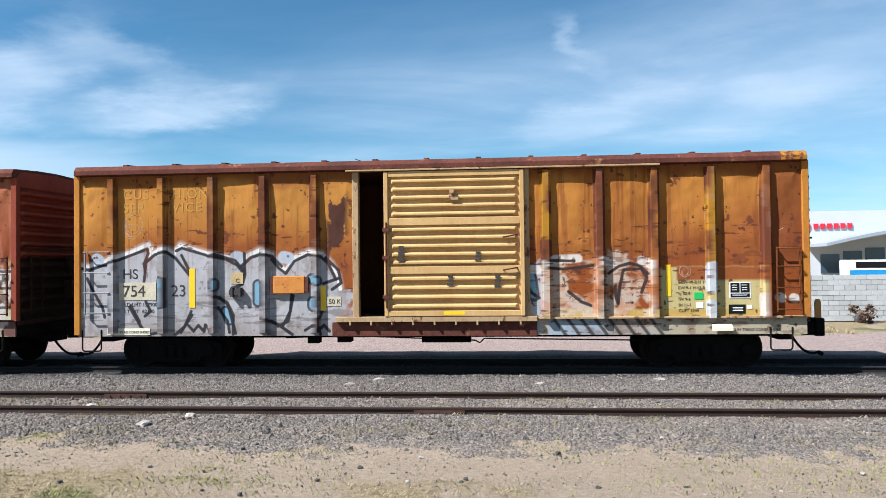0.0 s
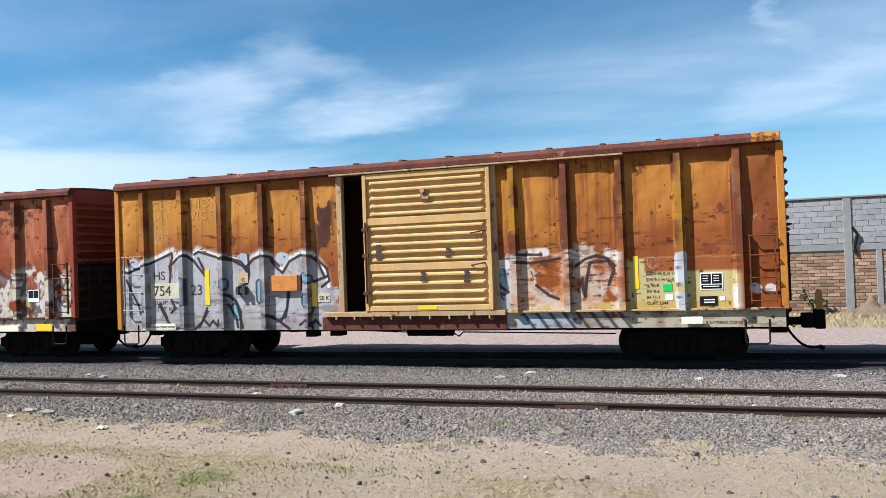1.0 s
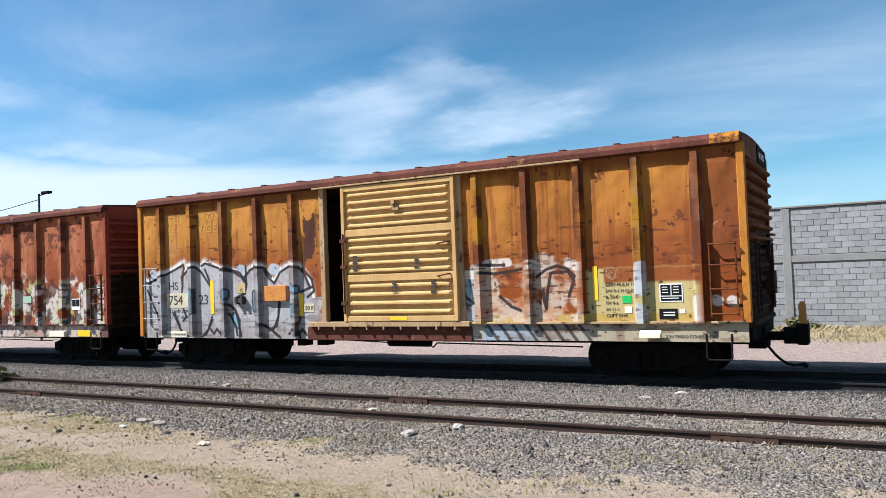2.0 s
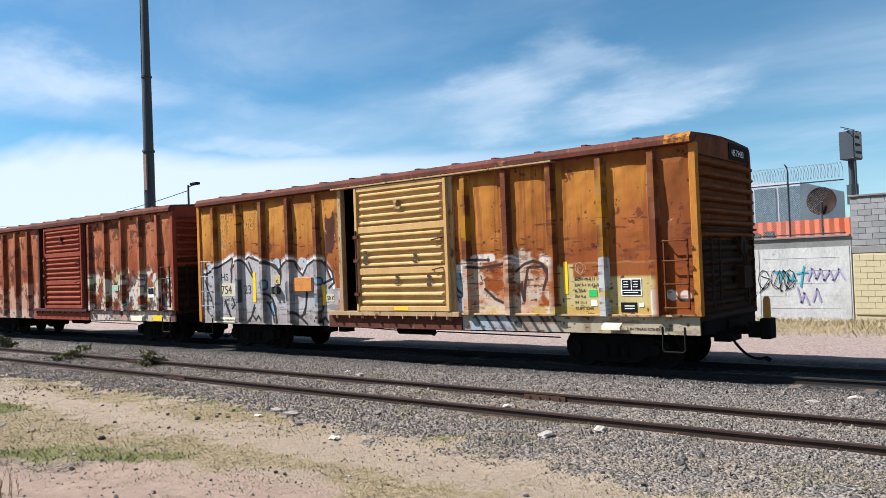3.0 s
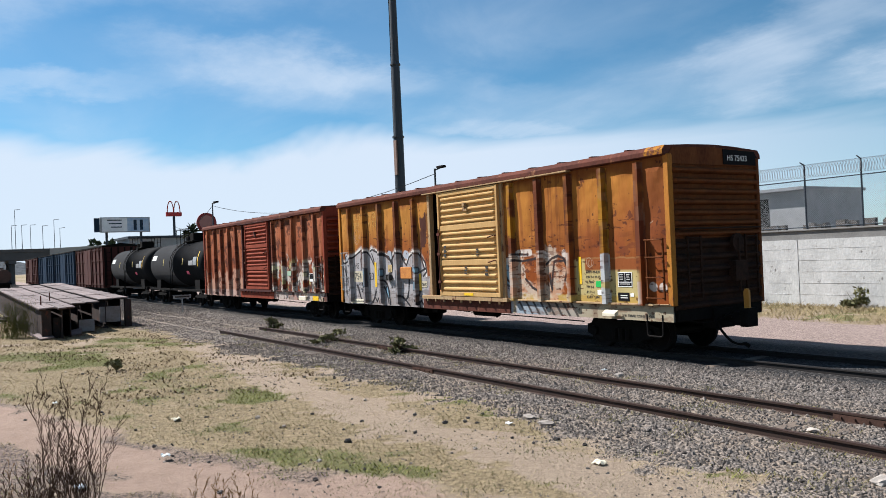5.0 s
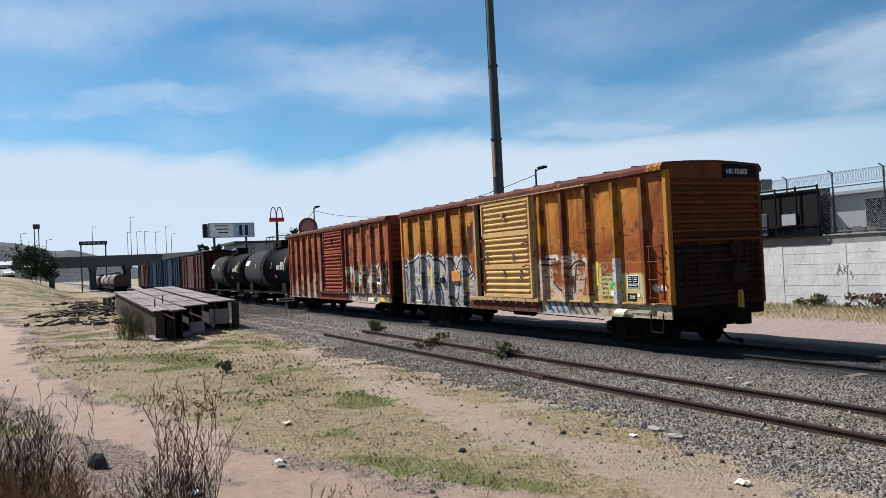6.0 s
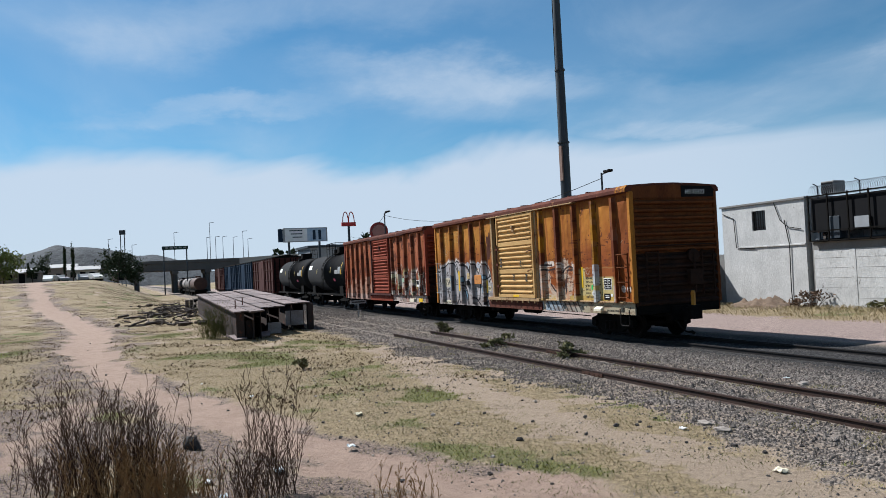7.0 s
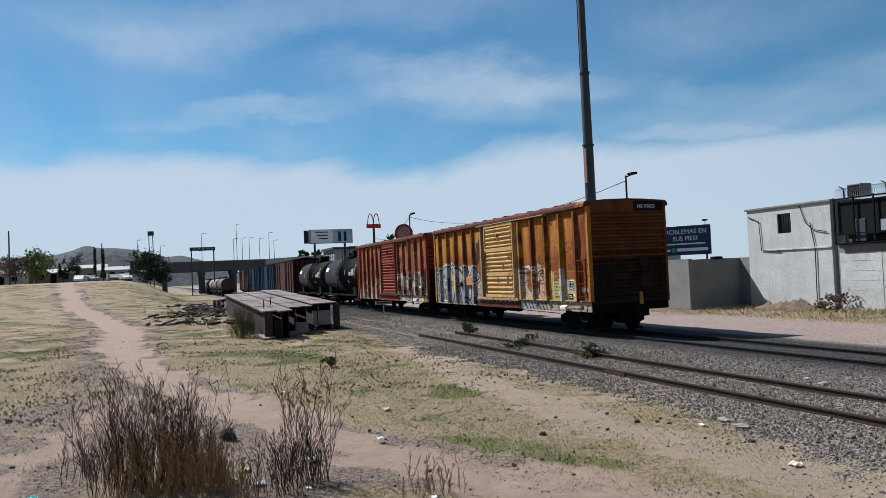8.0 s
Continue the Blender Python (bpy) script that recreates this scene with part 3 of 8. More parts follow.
def sheet(name, x0, x1, z0, z1, y, painter, parent, cell=0.018, dent=0.05, seed=0.0):
    """One steel side sheet between two posts, with thickness, slight buckling and its paint."""
    nx, nz = max(int((x1 - x0) / cell), 2) + 1, int((z1 - z0) / cell) + 1
    xs, zs = np.linspace(x0, x1, nx), np.linspace(z0, z1, nz)
    gx, gz = [g.ravel() for g in np.meshgrid(xs, zs)]
    fade = np.minimum(np.minimum(gx - x0, x1 - gx) * 4, np.minimum(gz - z0, z1 - gz) * 3).clip(0, 1)
    fade = fade * step(2.45, 3.0, gz) * (1 - step(-7.1, -6.9, gx) * step(-4.75, -4.85, gx))
    gy = y + dent * fade * (fbm(gx * 0.9 + seed, gz * 0.8 + seed) - 0.5) * 2 - 0.018 * fade * np.sin(np.pi * (gx - x0) / (x1 - x0))
    verts = np.c_[gx, gy, gz]
    i = np.arange(nx * nz).reshape(nz, nx)
    faces = np.c_[i[:-1, :-1].ravel(), i[:-1, 1:].ravel(), i[1:, 1:].ravel(), i[1:, :-1].ravel()]
    k = len(verts)
    back = [(x0, y + 0.05, z0), (x1, y + 0.05, z0), (x1, y + 0.05, z1), (x0, y + 0.05, z1)]
    faces = [tuple(f) for f in faces.tolist()] + [(k + 3, k + 2, k + 1, k)]
    faces += [(k, k + 1, nx - 1, 0), (k + 2, k + 3, (nz - 1) * nx, nx * nz - 1), (k + 3, k, 0, (nz - 1) * nx), (k + 1, k + 2, nx * nz - 1, nx - 1)]
    cols = painter(gx, gz)
    cols = np.r_[cols, np.full((4, 3), 0.08)]
    return raw(name, np.r_[verts, np.array(back)], faces, PAINTED, parent, "", False, cols)


def post(name, x, z0, z1, y, painter, parent, half=0.075, depth=0.135):
    """A hat-section side post with its paint."""
    prof = [(-half - 0.05, 0), (-half - 0.045, -0.015), (-half, -0.02), (-half + 0.012, -depth), (half - 0.012, -depth), (half, -0.02), (half + 0.045, -0.015), (half + 0.05, 0)]
    zs = np.linspace(z0, z1, 230)
    v = np.array([(x + p[0], y + p[1], z) for z in zs for p in prof])
    m = len(prof)
    f = [(r * m + i, r * m + i + 1, (r + 1) * m + i + 1, (r + 1) * m + i) for r in range(len(zs) - 1) for i in range(m - 1)]
    f += [tuple(range(m))[::-1], tuple((len(zs) - 1) * m + i for i in range(m))]
    return raw(name, v, f, PAINTED, parent, "", False, painter(v[:, 0], v[:, 2], True))


def corrugated(name, across, z0, z1, ridges, depth, axis, at, out, material, parent, label=""):
    """A plate with rounded horizontal ridges. axis y: an end wall in the plane x = at; axis x: a door in the plane y = at."""
    a, b = across
    zs, ds = [], []
    pitch = (z1 - z0) / ridges
    for r in range(ridges):
        for t, h in ((0.0, 0), (0.14, 0), (0.26, 0.75), (0.36, 1), (0.54, 1), (0.64, 0.75), (0.76, 0), (1.0, 0)):
            if r and t == 0:
                continue
            zs.append(z0 + (r + t) * pitch)
            ds.append(h * depth)
    cols = [a, a + 0.05, a + 0.11, b - 0.11, b - 0.05, b]
    amp = [0, 0, 1, 1, 0, 0]
    verts, faces = [], []
    for z, d in zip(zs, ds):
        for c, k in zip(cols, amp):
            off = at + out * d * k
            verts.append((off, c, z) if axis == "y" else (c, off, z))
    m = len(cols)
    for r in range(len(zs) - 1):
        for i in range(m - 1):
            faces.append((r * m + i, r * m + i + 1, (r + 1) * m + i + 1, (r + 1) * m + i))
    k = len(verts)
    for z in (z0, z1):
        for c in (a, b):
            off = at - out * 0.05
            verts.append((off, c, z) if axis == "y" else (c, off, z))
    t = (len(zs) - 1) * m
    faces += [(k, k + 1, k + 3, k + 2), (k, k + 2, t, 0), (k + 1, m - 1, t + m - 1, k + 3), (k, 0, m - 1, k + 1), (k + 2, k + 3, t + m - 1, t)]
    bm = bmesh.new()
    vs = [bm.verts.new(v) for v in verts]
    for f in faces:
        bm.faces.new([vs[i] for i in f])
    return part(name, bm, material, parent, label)


def lathe(bm, profile, cy, axis_z, cx, seg=28):
    """Turned about the y axis through (cx, axis_z): profile rows (y, radius)."""
    rings = []
    for y, r in profile:
        rings.append([bm.verts.new((cx + r * math.cos(k * math.tau / seg), cy + y, axis_z + r * math.sin(k * math.tau / seg))) for k in range(seg)])
    for a, b in zip(rings, rings[1:]):
        for k in range(seg):
            bm.faces.new((a[k], a[(k + 1) % seg], b[(k + 1) % seg], b[k]))
    bm.faces.new(rings[0][::-1])
    bm.faces.new(rings[-1])


WHEELSETS = []
WHEEL_R = 0.42


def bogie(x, parent):
    """A two-axle freight truck at x in its car's space."""
    bm = bmesh.new()
    for s in (-1, 1):
        y = s * 1.0
        prof = [(-1.15, 0.52), (-1.15, 0.74), (-0.85, 0.82), (-0.45, 0.86), (0.45, 0.86), (0.85, 0.82), (1.15, 0.74), (1.15, 0.52), (0.95, 0.46), (0.7, 0.46), (0.5, 0.34), (-0.5, 0.34), (-0.7, 0.46), (-0.95, 0.46)]
        extrude(bm, prof, "y", y - 0.07, y + 0.07)
        for k in (-0.88, 0.88):
            rod(bm, (k, y, WHEEL_R + RAIL_TOP), (k, y + s * 0.16, WHEEL_R + RAIL_TOP), 0.12, seg=12)
        for k in (-0.22, 0, 0.22):
            rod(bm, (k, y + s * 0.08, 0.42), (k, y + s * 0.08, 0.68), 0.085, seg=8)
    box(bm, -0.25, 0.25, -1.0, 1.0, 0.55, 0.85)
    frame_ob = part("bogie", bm, BLACK_STEEL, parent, "grimy cast-steel freight truck with two axles")
    frame_ob.location = (x, 0, 0)
    for k in (-0.88, 0.88):
        bm = bmesh.new()
        for s in (-1, 1):
            lathe(bm, [(s * -0.07, 0.1), (s * -0.05, 0.30), (s * -0.065, 0.36), (s * -0.065, 0.445), (s * -0.03, 0.445), (s * -0.02, WHEEL_R), (s * 0.07, WHEEL_R - 0.006), (s * 0.07, 0.36), (s * 0.03, 0.31), (s * 0.05, 0.12), (s * 0.09, 0.11)], s * 0.7475, 0, 0)
            for j in range(4):
                a = j * math.pi / 2
                rod(bm, (0.22 * math.cos(a), s * 0.80, 0.22 * math.sin(a)), (0.22 * math.cos(a), s * 0.82, 0.22 * math.sin(a)), 0.03, seg=6)
        rod(bm, (0, -0.72, 0), (0, 0.72, 0), 0.09, seg=12)
        w = part("wheelset", bm, WHEEL, frame_ob, "worn steel wheels on one axle", smooth=False)
        w.location = (k, 0, WHEEL_R + RAIL_TOP)
        WHEELSETS.append((w, k))
    return frame_ob


def coupler(x, s, parent):
    bm = bmesh.new()
    box(bm, min(x, x + s * 0.45), max(x, x + s * 0.45), -0.09, 0.09, 0.86, 1.02)
    prof = [(-0.16, 0.80), (0.16, 0.80), (0.20, 0.94), (0.16, 1.10), (-0.12, 1.10), (-0.18, 0.96)]
    extrude(bm, prof, "x", x + s * 0.42, x + s * 0.72)
    box(bm, min(x + s * 0.7, x + s * 0.78), max(x + s * 0.7, x + s * 0.78), -0.15, -0.02, 0.82, 1.08)
    box(bm, min(x - s * 0.2, x + s * 0.12), max(x - s * 0.2, x + s * 0.12), -0.35, 0.35, 0.72, 1.15)
    tube(bm, [(x + s * 0.05, -1.25, 0.98), (x + s * 0.2, -0.9, 0.9), (x + s * 0.28, -0.4, 0.92), (x + s * 0.45, -0.1, 1.12)], 0.014)
    part("coupler", bm, BLACK_STEEL, parent, "black knuckle coupler with draft gear and lift rod", 0.012)
    bm = bmesh.new()
    pts = [(x + s * (0.1 + 0.62 * t), -0.25 + 0.1 * t, 0.84 - 1.1 * t * (1 - t) - 0.42 * t * t) for t in np.linspace(0, 1, 9)]
    tube(bm, pts, 0.028)
    rod(bm, pts[-1], (pts[-1][0] + s * 0.1, pts[-1][1], pts[-1][2] - 0.05), 0.045)
    part("air_hose", bm, BLACK_STEEL, parent, "black rubber brake hose hanging from the coupler")


def ladder(parent, x0, x1, y, rungs, material, face="y", label="side ladder of bent steel rungs"):
    bm = bmesh.new()
    for z in rungs:
        if face == "y":
            tube(bm, [(x0, y + 0.1, z), (x0, y, z), (x1, y, z), (x1, y + 0.1, z)], 0.014)
        else:
            tube(bm, [(y - 0.1, x0, z), (y, x0, z), (y, x1, z), (y - 0.1, x1, z)], 0.014)
    for x in (x0, x1):
        if face == "y":
            box(bm, x - 0.012, x + 0.012, y + 0.05, y + 0.10, rungs[-1] - 0.05, rungs[0] + 0.03)
        else:
            box(bm, y - 0.05, y - 0.01, x - 0.02, x + 0.02, rungs[-1] - 0.12, rungs[0] + 0.04)
    return part("ladder", bm, material, parent, label)


def roof(parent, material, end_material, ridge=4.83, half=1.70, x0=CAR_LEFT, x1=CAR_RIGHT, eave=4.56):
    bm = bmesh.new()
    prof = [(-half, eave), (-half, eave + 0.10), (-half + 0.09, eave + 0.20), (-0.75, ridge - 0.02), (0, ridge), (0.75, ridge - 0.02), (half - 0.09, eave + 0.20), (half, eave + 0.10), (half, eave), (1.5, eave - 0.03), (-1.5, eave - 0.03)]
    extrude(bm, prof, "x", x0 - 0.02, x1 + 0.02)
    rf = part("roof", bm, material, parent, "rust-brown sheet roof with a dented rim", 0.006)
    n = int((x1 - x0) / 1.13)
    for i in range(1, n):
        bm = bmesh.new()
        x = x0 + i * (x1 - x0) / n
        extrude(bm, [(p[0] * 0.985, p[1] + 0.035) for p in prof[2:7]] + [(p[0] * 0.985, p[1] - 0.02) for p in prof[2:7][::-1]], "x", x - 0.05, x + 0.05)
        part("roof_seam", bm, material, rf)
    return rf


def boxcar(m, label, painter, tones, door_label):
    """A fifty-foot outside-post boxcar whose sliding door stands a little open. tones: materials of roof, end, door, corner, trim."""
    t_roof, t_end, t_door, t_corner, t_trim = tones
    car = empty("boxcar", m, label, "freight car", "cars of the train")
    L, R, H = CAR_LEFT, CAR_RIGHT, HALF
    for bays in (BAYS_LEFT, BAYS_RIGHT):
        for i, (a, b) in enumerate(zip(bays, bays[1:])):
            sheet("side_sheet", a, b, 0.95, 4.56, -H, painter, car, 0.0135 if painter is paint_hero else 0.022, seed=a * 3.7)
        for x in bays[1:-1]:
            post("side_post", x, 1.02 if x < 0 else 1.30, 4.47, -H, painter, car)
    # far side, floor, ends
    slab("far_side", (L, R, H - 0.05, H, 0.95, 4.56), t_end, car)
    slab("floor_deck", (L + 0.05, R - 0.05, -H + 0.06, H - 0.06, 1.22, 1.33), WOOD_OLD, car)
    bm = bmesh.new()
    box(bm, L + 0.2, R - 0.2, -0.33, 0.33, 0.80, 1.20)
    for x in (-4.2, -2.2, 0.3, 2.4, 4.4):
        box(bm, x - 0.06, x + 0.06, -H + 0.08, H - 0.08, 1.0, 1.2)
    part("underframe", bm, BLACK_STEEL, car, "black centre sill and cross members")
    bm = bmesh.new()
    box(bm, -2.1, 2.35, -H - 0.04, -H + 0.12, 0.93, 1.24)
    sill = part("side_sill", bm, RUST if painter is paint_hero else t_end, car, "rusted side sill under the doorway", 0.01)
    bm = bmesh.new()
    box(bm, -2.0, 2.35, -H - 0.14, -H + 0.05, 1.25, 1.36)
    for k in range(9):
        box(bm, -1.7 + k * 0.46, -1.66 + k * 0.46, -H - 0.15, -H - 0.1, 1.18, 1.27)
    part("door_sill", bm, t_trim, car, "door track along the sill", 0.006)
    bm = bmesh.new()
    box(bm, -1.75, 4.95, -H - 0.185, -H, 4.515, 4.55)
    part("door_track", bm, t_trim, car, "upper door track", 0.004)
    slab("side_ledge", (2.36, R, -H - 0.07, -H + 0.02, 1.29, 1.335), t_trim, car, "thin ledge along the sill", 0.006)
    for s, x in ((-1, L), (1, R)):
        slab("corner_post", (x - 0.07, x + 0.07, -H - 0.06, -H + 0.09, 0.98 if s < 0 else 1.30, 4.57), t_corner, car, "", 0.012)
        slab("corner_post", (x - 0.07, x + 0.07, H - 0.09, H + 0.02, 1.2, 4.57), t_end, car, "", 0.012)
    for x in (-1.56, 2.14):
        slab("door_post", (x - 0.07, x + 0.07, -H - 0.07, -H + 0.09, 1.33, 4.52), t_trim, car, "", 0.012)
    for s, x in ((-1, L), (1, R)):
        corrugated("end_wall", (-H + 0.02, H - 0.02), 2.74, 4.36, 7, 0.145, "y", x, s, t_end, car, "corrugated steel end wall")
        # the lower ridges take a darker brown-black than the upper ones
        corrugated("end_wall", (-H + 0.02, H - 0.02), 1.15, 2.735, 6, 0.12, "y", x, s, BROWN_BLACK, car, "lower end wall in a darker brown-black")
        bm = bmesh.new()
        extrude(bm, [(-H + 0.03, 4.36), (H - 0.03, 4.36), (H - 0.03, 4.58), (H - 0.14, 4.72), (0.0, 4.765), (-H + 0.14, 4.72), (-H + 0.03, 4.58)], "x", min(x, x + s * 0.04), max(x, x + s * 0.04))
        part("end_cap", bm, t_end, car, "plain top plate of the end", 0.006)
        box_bm = bmesh.new()
        box(box_bm, min(x - s * 0.3, x + s * 0.06), max(x - s * 0.3, x + s * 0.06), -H + 0.1, H - 0.1, 0.95, 1.22)
        part("end_sill", box_bm, BLACK_STEEL, car, "", 0.01)
        coupler(x, s, car)
        bogie(x - s * 1.98, car)
    roof(car, t_roof, t_corner)
    # door, slid along to leave a dark gap
    door = empty("door", Matrix(), door_label, "")
    door.parent = car
    x0, x1, y = -0.92, 2.10, -H - 0.13
    bm = bmesh.new()
    for a, b in ((x0, x0 + 0.09), (x1 - 0.09, x1)):
        box(bm, a, b, y - 0.03, y + 0.08, 1.37, 4.50)
    for z in (1.37, 4.38):
        box(bm, x0 + 0.09, x1 - 0.09, y - 0.02, y + 0.08, z, z + 0.12)
    for z in (2.28, 3.33):
        box(bm, x0 + 0.09, x1 - 0.09, y - 0.012, y + 0.06, z, z + 0.16)
    part("door_frame", bm, t_door, door, "", 0.008)
    for z0, z1, n in ((1.49, 2.28, 4), (2.44, 3.33, 5), (3.49, 4.38, 5)):
        corrugated("door_panel", (x0 + 0.09, x1 - 0.09), z0, z1, n, 0.07, "x", y + 0.04, -1, t_door, door)
    bm = bmesh.new()
    box(bm, 0.50, 0.62, y - 0.06, y, 3.93, 4.0)
    rod(bm, (0.56, y - 0.09, 4.05), (0.56, y, 4.05), 0.055, seg=10)
    box(bm, 0.50, 0.70, y - 0.07, y - 0.03, 3.86, 3.92)
    part("latch", bm, t_trim, door, "steel lug of the door")
    for z in (2.35, 3.05):
        bm = bmesh.new()
        tube(bm, [(1.65, y, z), (1.65, y - 0.07, z), (1.9, y - 0.07, z + 0.04), (1.95, y, z + 0.04)], 0.016)
        part("grab_handle", bm, RUST, door)
    bm = bmesh.new()
    tube(bm, [(x0 + 0.05, y - 0.05, 1.55), (x0 + 0.05, y - 0.05, 3.4)], 0.018)
    for z in (1.75, 2.6, 3.2):
        box(bm, x0 - 0.03, x0 + 0.12, y - 0.07, y - 0.02, z, z + 0.08)
    part("locking_bar", bm, RUST, door, "rusty locking bar")
    # ladders, steps, side gear
    ladder(car, 7.31, 7.77, -H - 0.15, (2.74, 2.36, 1.92, 1.47), ORANGE if painter is paint_hero else RUST)
    ladder(car, -7.72, -7.12, -H - 0.15, (2.84, 2.38, 1.93, 1.48), mat("dull_silver_paint", (0.22, 0.22, 0.225), rough=0.7) if painter is paint_hero else t_corner, label="pale side ladder")
    for y in (-1.15, 0.85):
        ladder(car, y, y + 0.42, R + 0.16, (2.75, 2.35, 1.95, 1.55), BROWN_BLACK, "x", "end ladder in shade")
    bm = bmesh.new()
    tube(bm, [(R + 0.02, -1.4, 2.95), (R + 0.17, -1.4, 2.95), (R + 0.17, 1.4, 2.95), (R + 0.02, 1.4, 2.95)], 0.02)
    tube(bm, [(R + 0.02, 0.5, 2.7), (R + 0.2, 0.5, 2.7), (R + 0.2, 0.5, 1.5)], 0.03)
    rod(bm, (R + 0.12, 0.5, 2.62), (R + 0.2, 0.5, 2.62), 0.2, seg=16)
    box(bm, R + 0.05, R + 0.25, 0.3, 0.75, 1.75, 2.2)
    part("hand_brake", bm, BROWN_BLACK, car, "end rail, hand brake wheel and gear box")
    for x in (7.4, -7.6):
        bm = bmesh.new()
        tube(bm, [(x - 0.22, -H, 1.1), (x - 0.22, -H, 0.66), (x - 0.18, -H, 0.62), (x + 0.18, -H, 0.62), (x + 0.22, -H, 0.66), (x + 0.22, -H, 1.1)], 0.018)
        part("sill_step", bm, BLACK_STEEL if x < 0 else WHEEL, car, "bent steel stirrup step")
    bm = bmesh.new()
    box(bm, -2.75, -2.50, -1.2, -0.9, 0.75, 0.95)
    box(bm, -2.05, -1.75, -1.3, -1.0, 0.78, 0.95)
    rod(bm, (-0.2, -0.9, 0.86), (0.9, -0.9, 0.86), 0.13, seg=12)
    tube(bm, [(-3.3, -1.0, 0.86), (-1.9, -1.0, 0.90), (1.0, -1.1, 0.80), (1.1, -1.1, 0.74), (1.2, -1.1, 0.84), (4.6, -1.0, 0.78)], 0.016)
    part("brake_rigging", bm, BLACK_STEEL, car, "brake cylinder, rods and brackets under the floor")
    return car


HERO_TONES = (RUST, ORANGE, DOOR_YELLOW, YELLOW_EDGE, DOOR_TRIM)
RED_TONES = (RUST, RED_CAR, RED_CAR, RED_CAR, DARK_RED)
hero = boxcar(pose(MID, TRACK_Y, 0), "orange-brown weathered boxcar with silver spray-painted letters and a yellow door ajar", paint_hero, HERO_TONES, "yellow corrugated sliding door, partly open")
car_two = boxcar(pose(-18.70, TRACK_Y, 0), "red-oxide rusty boxcar with pale spray paint and its door ajar", paint_red, RED_TONES, "faded red corrugated sliding door, partly open")


def mark(words, size, u, z, material, align="LEFT", y=-1.5535, name="lettering"):
    return lettering(words, size, u - MID, y, z, material, hero, 0.0, name, align)


def plate(name, u0, u1, z0, z1, material, label, y=-1.5505, depth=0.008, parent=None):
    return slab(name, (u0 - MID, u1 - MID, y - depth, y, z0, z1), material, parent or hero, label)


def hero_markings():
    plate("number_panel", -8.32, -7.46, 1.76, 2.15, mat("dirty_cream_panel", (0.52, 0.46, 0.33), (0.36, 0.31, 0.22), 0.85, scale=3, fine=18), "cream panel behind the car number")
    mark("754", 0.36, -8.24, 1.84, STENCIL, y=-1.562)
    mark("23", 0.36, -7.12, 1.84, STENCIL)
    mark("HS", 0.31, -8.24, 2.24, STENCIL)
    mark("LD LMT 157900", 0.115, -8.2, 1.62, STENCIL)
    mark("LT WT  62100", 0.115, -8.2, 1.47, STENCIL)
    for words, u, z in (("CUS", -8.22, 4.02), ("HION", -7.08, 4.02), ("SER", -8.22, 3.72), ("VICE", -7.08, 3.72)):
        mark(words, 0.30, u, z, STENCIL_PALE).data.space_character = 1.15
    plate("reflector", -6.69, -6.56, 1.58, 2.45, STICKER_YELLOW, "yellow reflective strip")
    plate("reflector", -3.72, -3.60, 1.50, 2.04, STICKER_YELLOW, "yellow reflective strip")
    plate("reflector", 3.70, 3.80, 1.75, 2.42, STICKER_YELLOW, "yellow reflective strip with a white edge")
    plate("placard_plate", -5.73, -5.46, 2.10, 2.35, mat("tan_plate", (0.46, 0.34, 0.16), (0.32, 0.22, 0.10), 0.85, scale=5), "small cream plate")
    mark("C", 0.13, -5.63, 2.13, STENCIL, y=-1.562)
    bm = bmesh.new()
    box(bm, -5.75 - MID, -5.45 - MID, -1.66, -1.55, 1.86, 1.98)
    box(bm, -5.72 - MID, -5.66 - MID, -1.68, -1.55, 1.82, 2.02)
    box(bm, -5.54 - MID, -5.48 - MID, -1.68, -1.55, 1.82, 2.02)
    part("bracket", bm, STENCIL, hero, "small black bracket")
    bm = bmesh.new()
    box(bm, -4.76 - MID, -4.06 - MID, -1.64, -1.55, 1.88, 2.26)
    board = part("placard_board", bm, PLACARD, hero, "orange wooden placard board", 0.01)
    for a, b in ((-4.82, -4.76), (-4.06, -3.98)):
        slab("cleat", (a - MID, b - MID, -1.63, -1.55, 1.9, 2.24), RUST, board)
    plate("plate", -3.57, -3.26, 1.60, 1.80, MATS["dirty_cream_panel"], "white capacity plate")
    mark("50 K", 0.14, -3.54, 1.65, STENCIL, y=-1.562)
    plate("sill_panel", -8.6, -7.6, 0.98, 1.13, OFFWHITE, "cream panel low on the side")
    mark("2 IN TREAD COND SHOES", 0.075, -8.5, 1.02, STENCIL, y=-1.562)
    mark("2 IN TREAD COND SHOES", 0.08, 5.08, 1.02, STENCIL)
    for i, line in enumerate(("EXW 10-8 H 14-4", "EW 9-1 H 15-0", "IL 50-6", "IW 9-6", "IH 11-1", "CUFT 5344")):
        mark(line, 0.088, 3.95, 2.02 - i * 0.12, STENCIL)
    plate("sticker", 4.28, 4.46, 1.69, 1.83, STICKER_GREEN, "green inspection sticker")
    plate("sticker", 4.32, 4.46, 1.50, 1.62, WHITE, "worn white sticker")
    lab = plate("label_frame", 5.00, 5.43, 1.70, 2.04, WHITE, "white-edged black maintenance label")
    for a, b, c, d in ((5.02, 5.205, 1.82, 2.02), (5.225, 5.41, 1.82, 2.02), (5.02, 5.41, 1.72, 1.80)):
        plate("label_field", a, b, c, d, BLACK, "", -1.5585, 0.003, lab)
        for k in range(3):
            z = c + (d - c) * (0.25 + 0.25 * k)
            if d - c < 0.1 and k != 1:
                continue
            plate("print_bar", a + 0.03, b - 0.05, z, z + 0.014, WHITE, "", -1.5615, 0.002, lab)
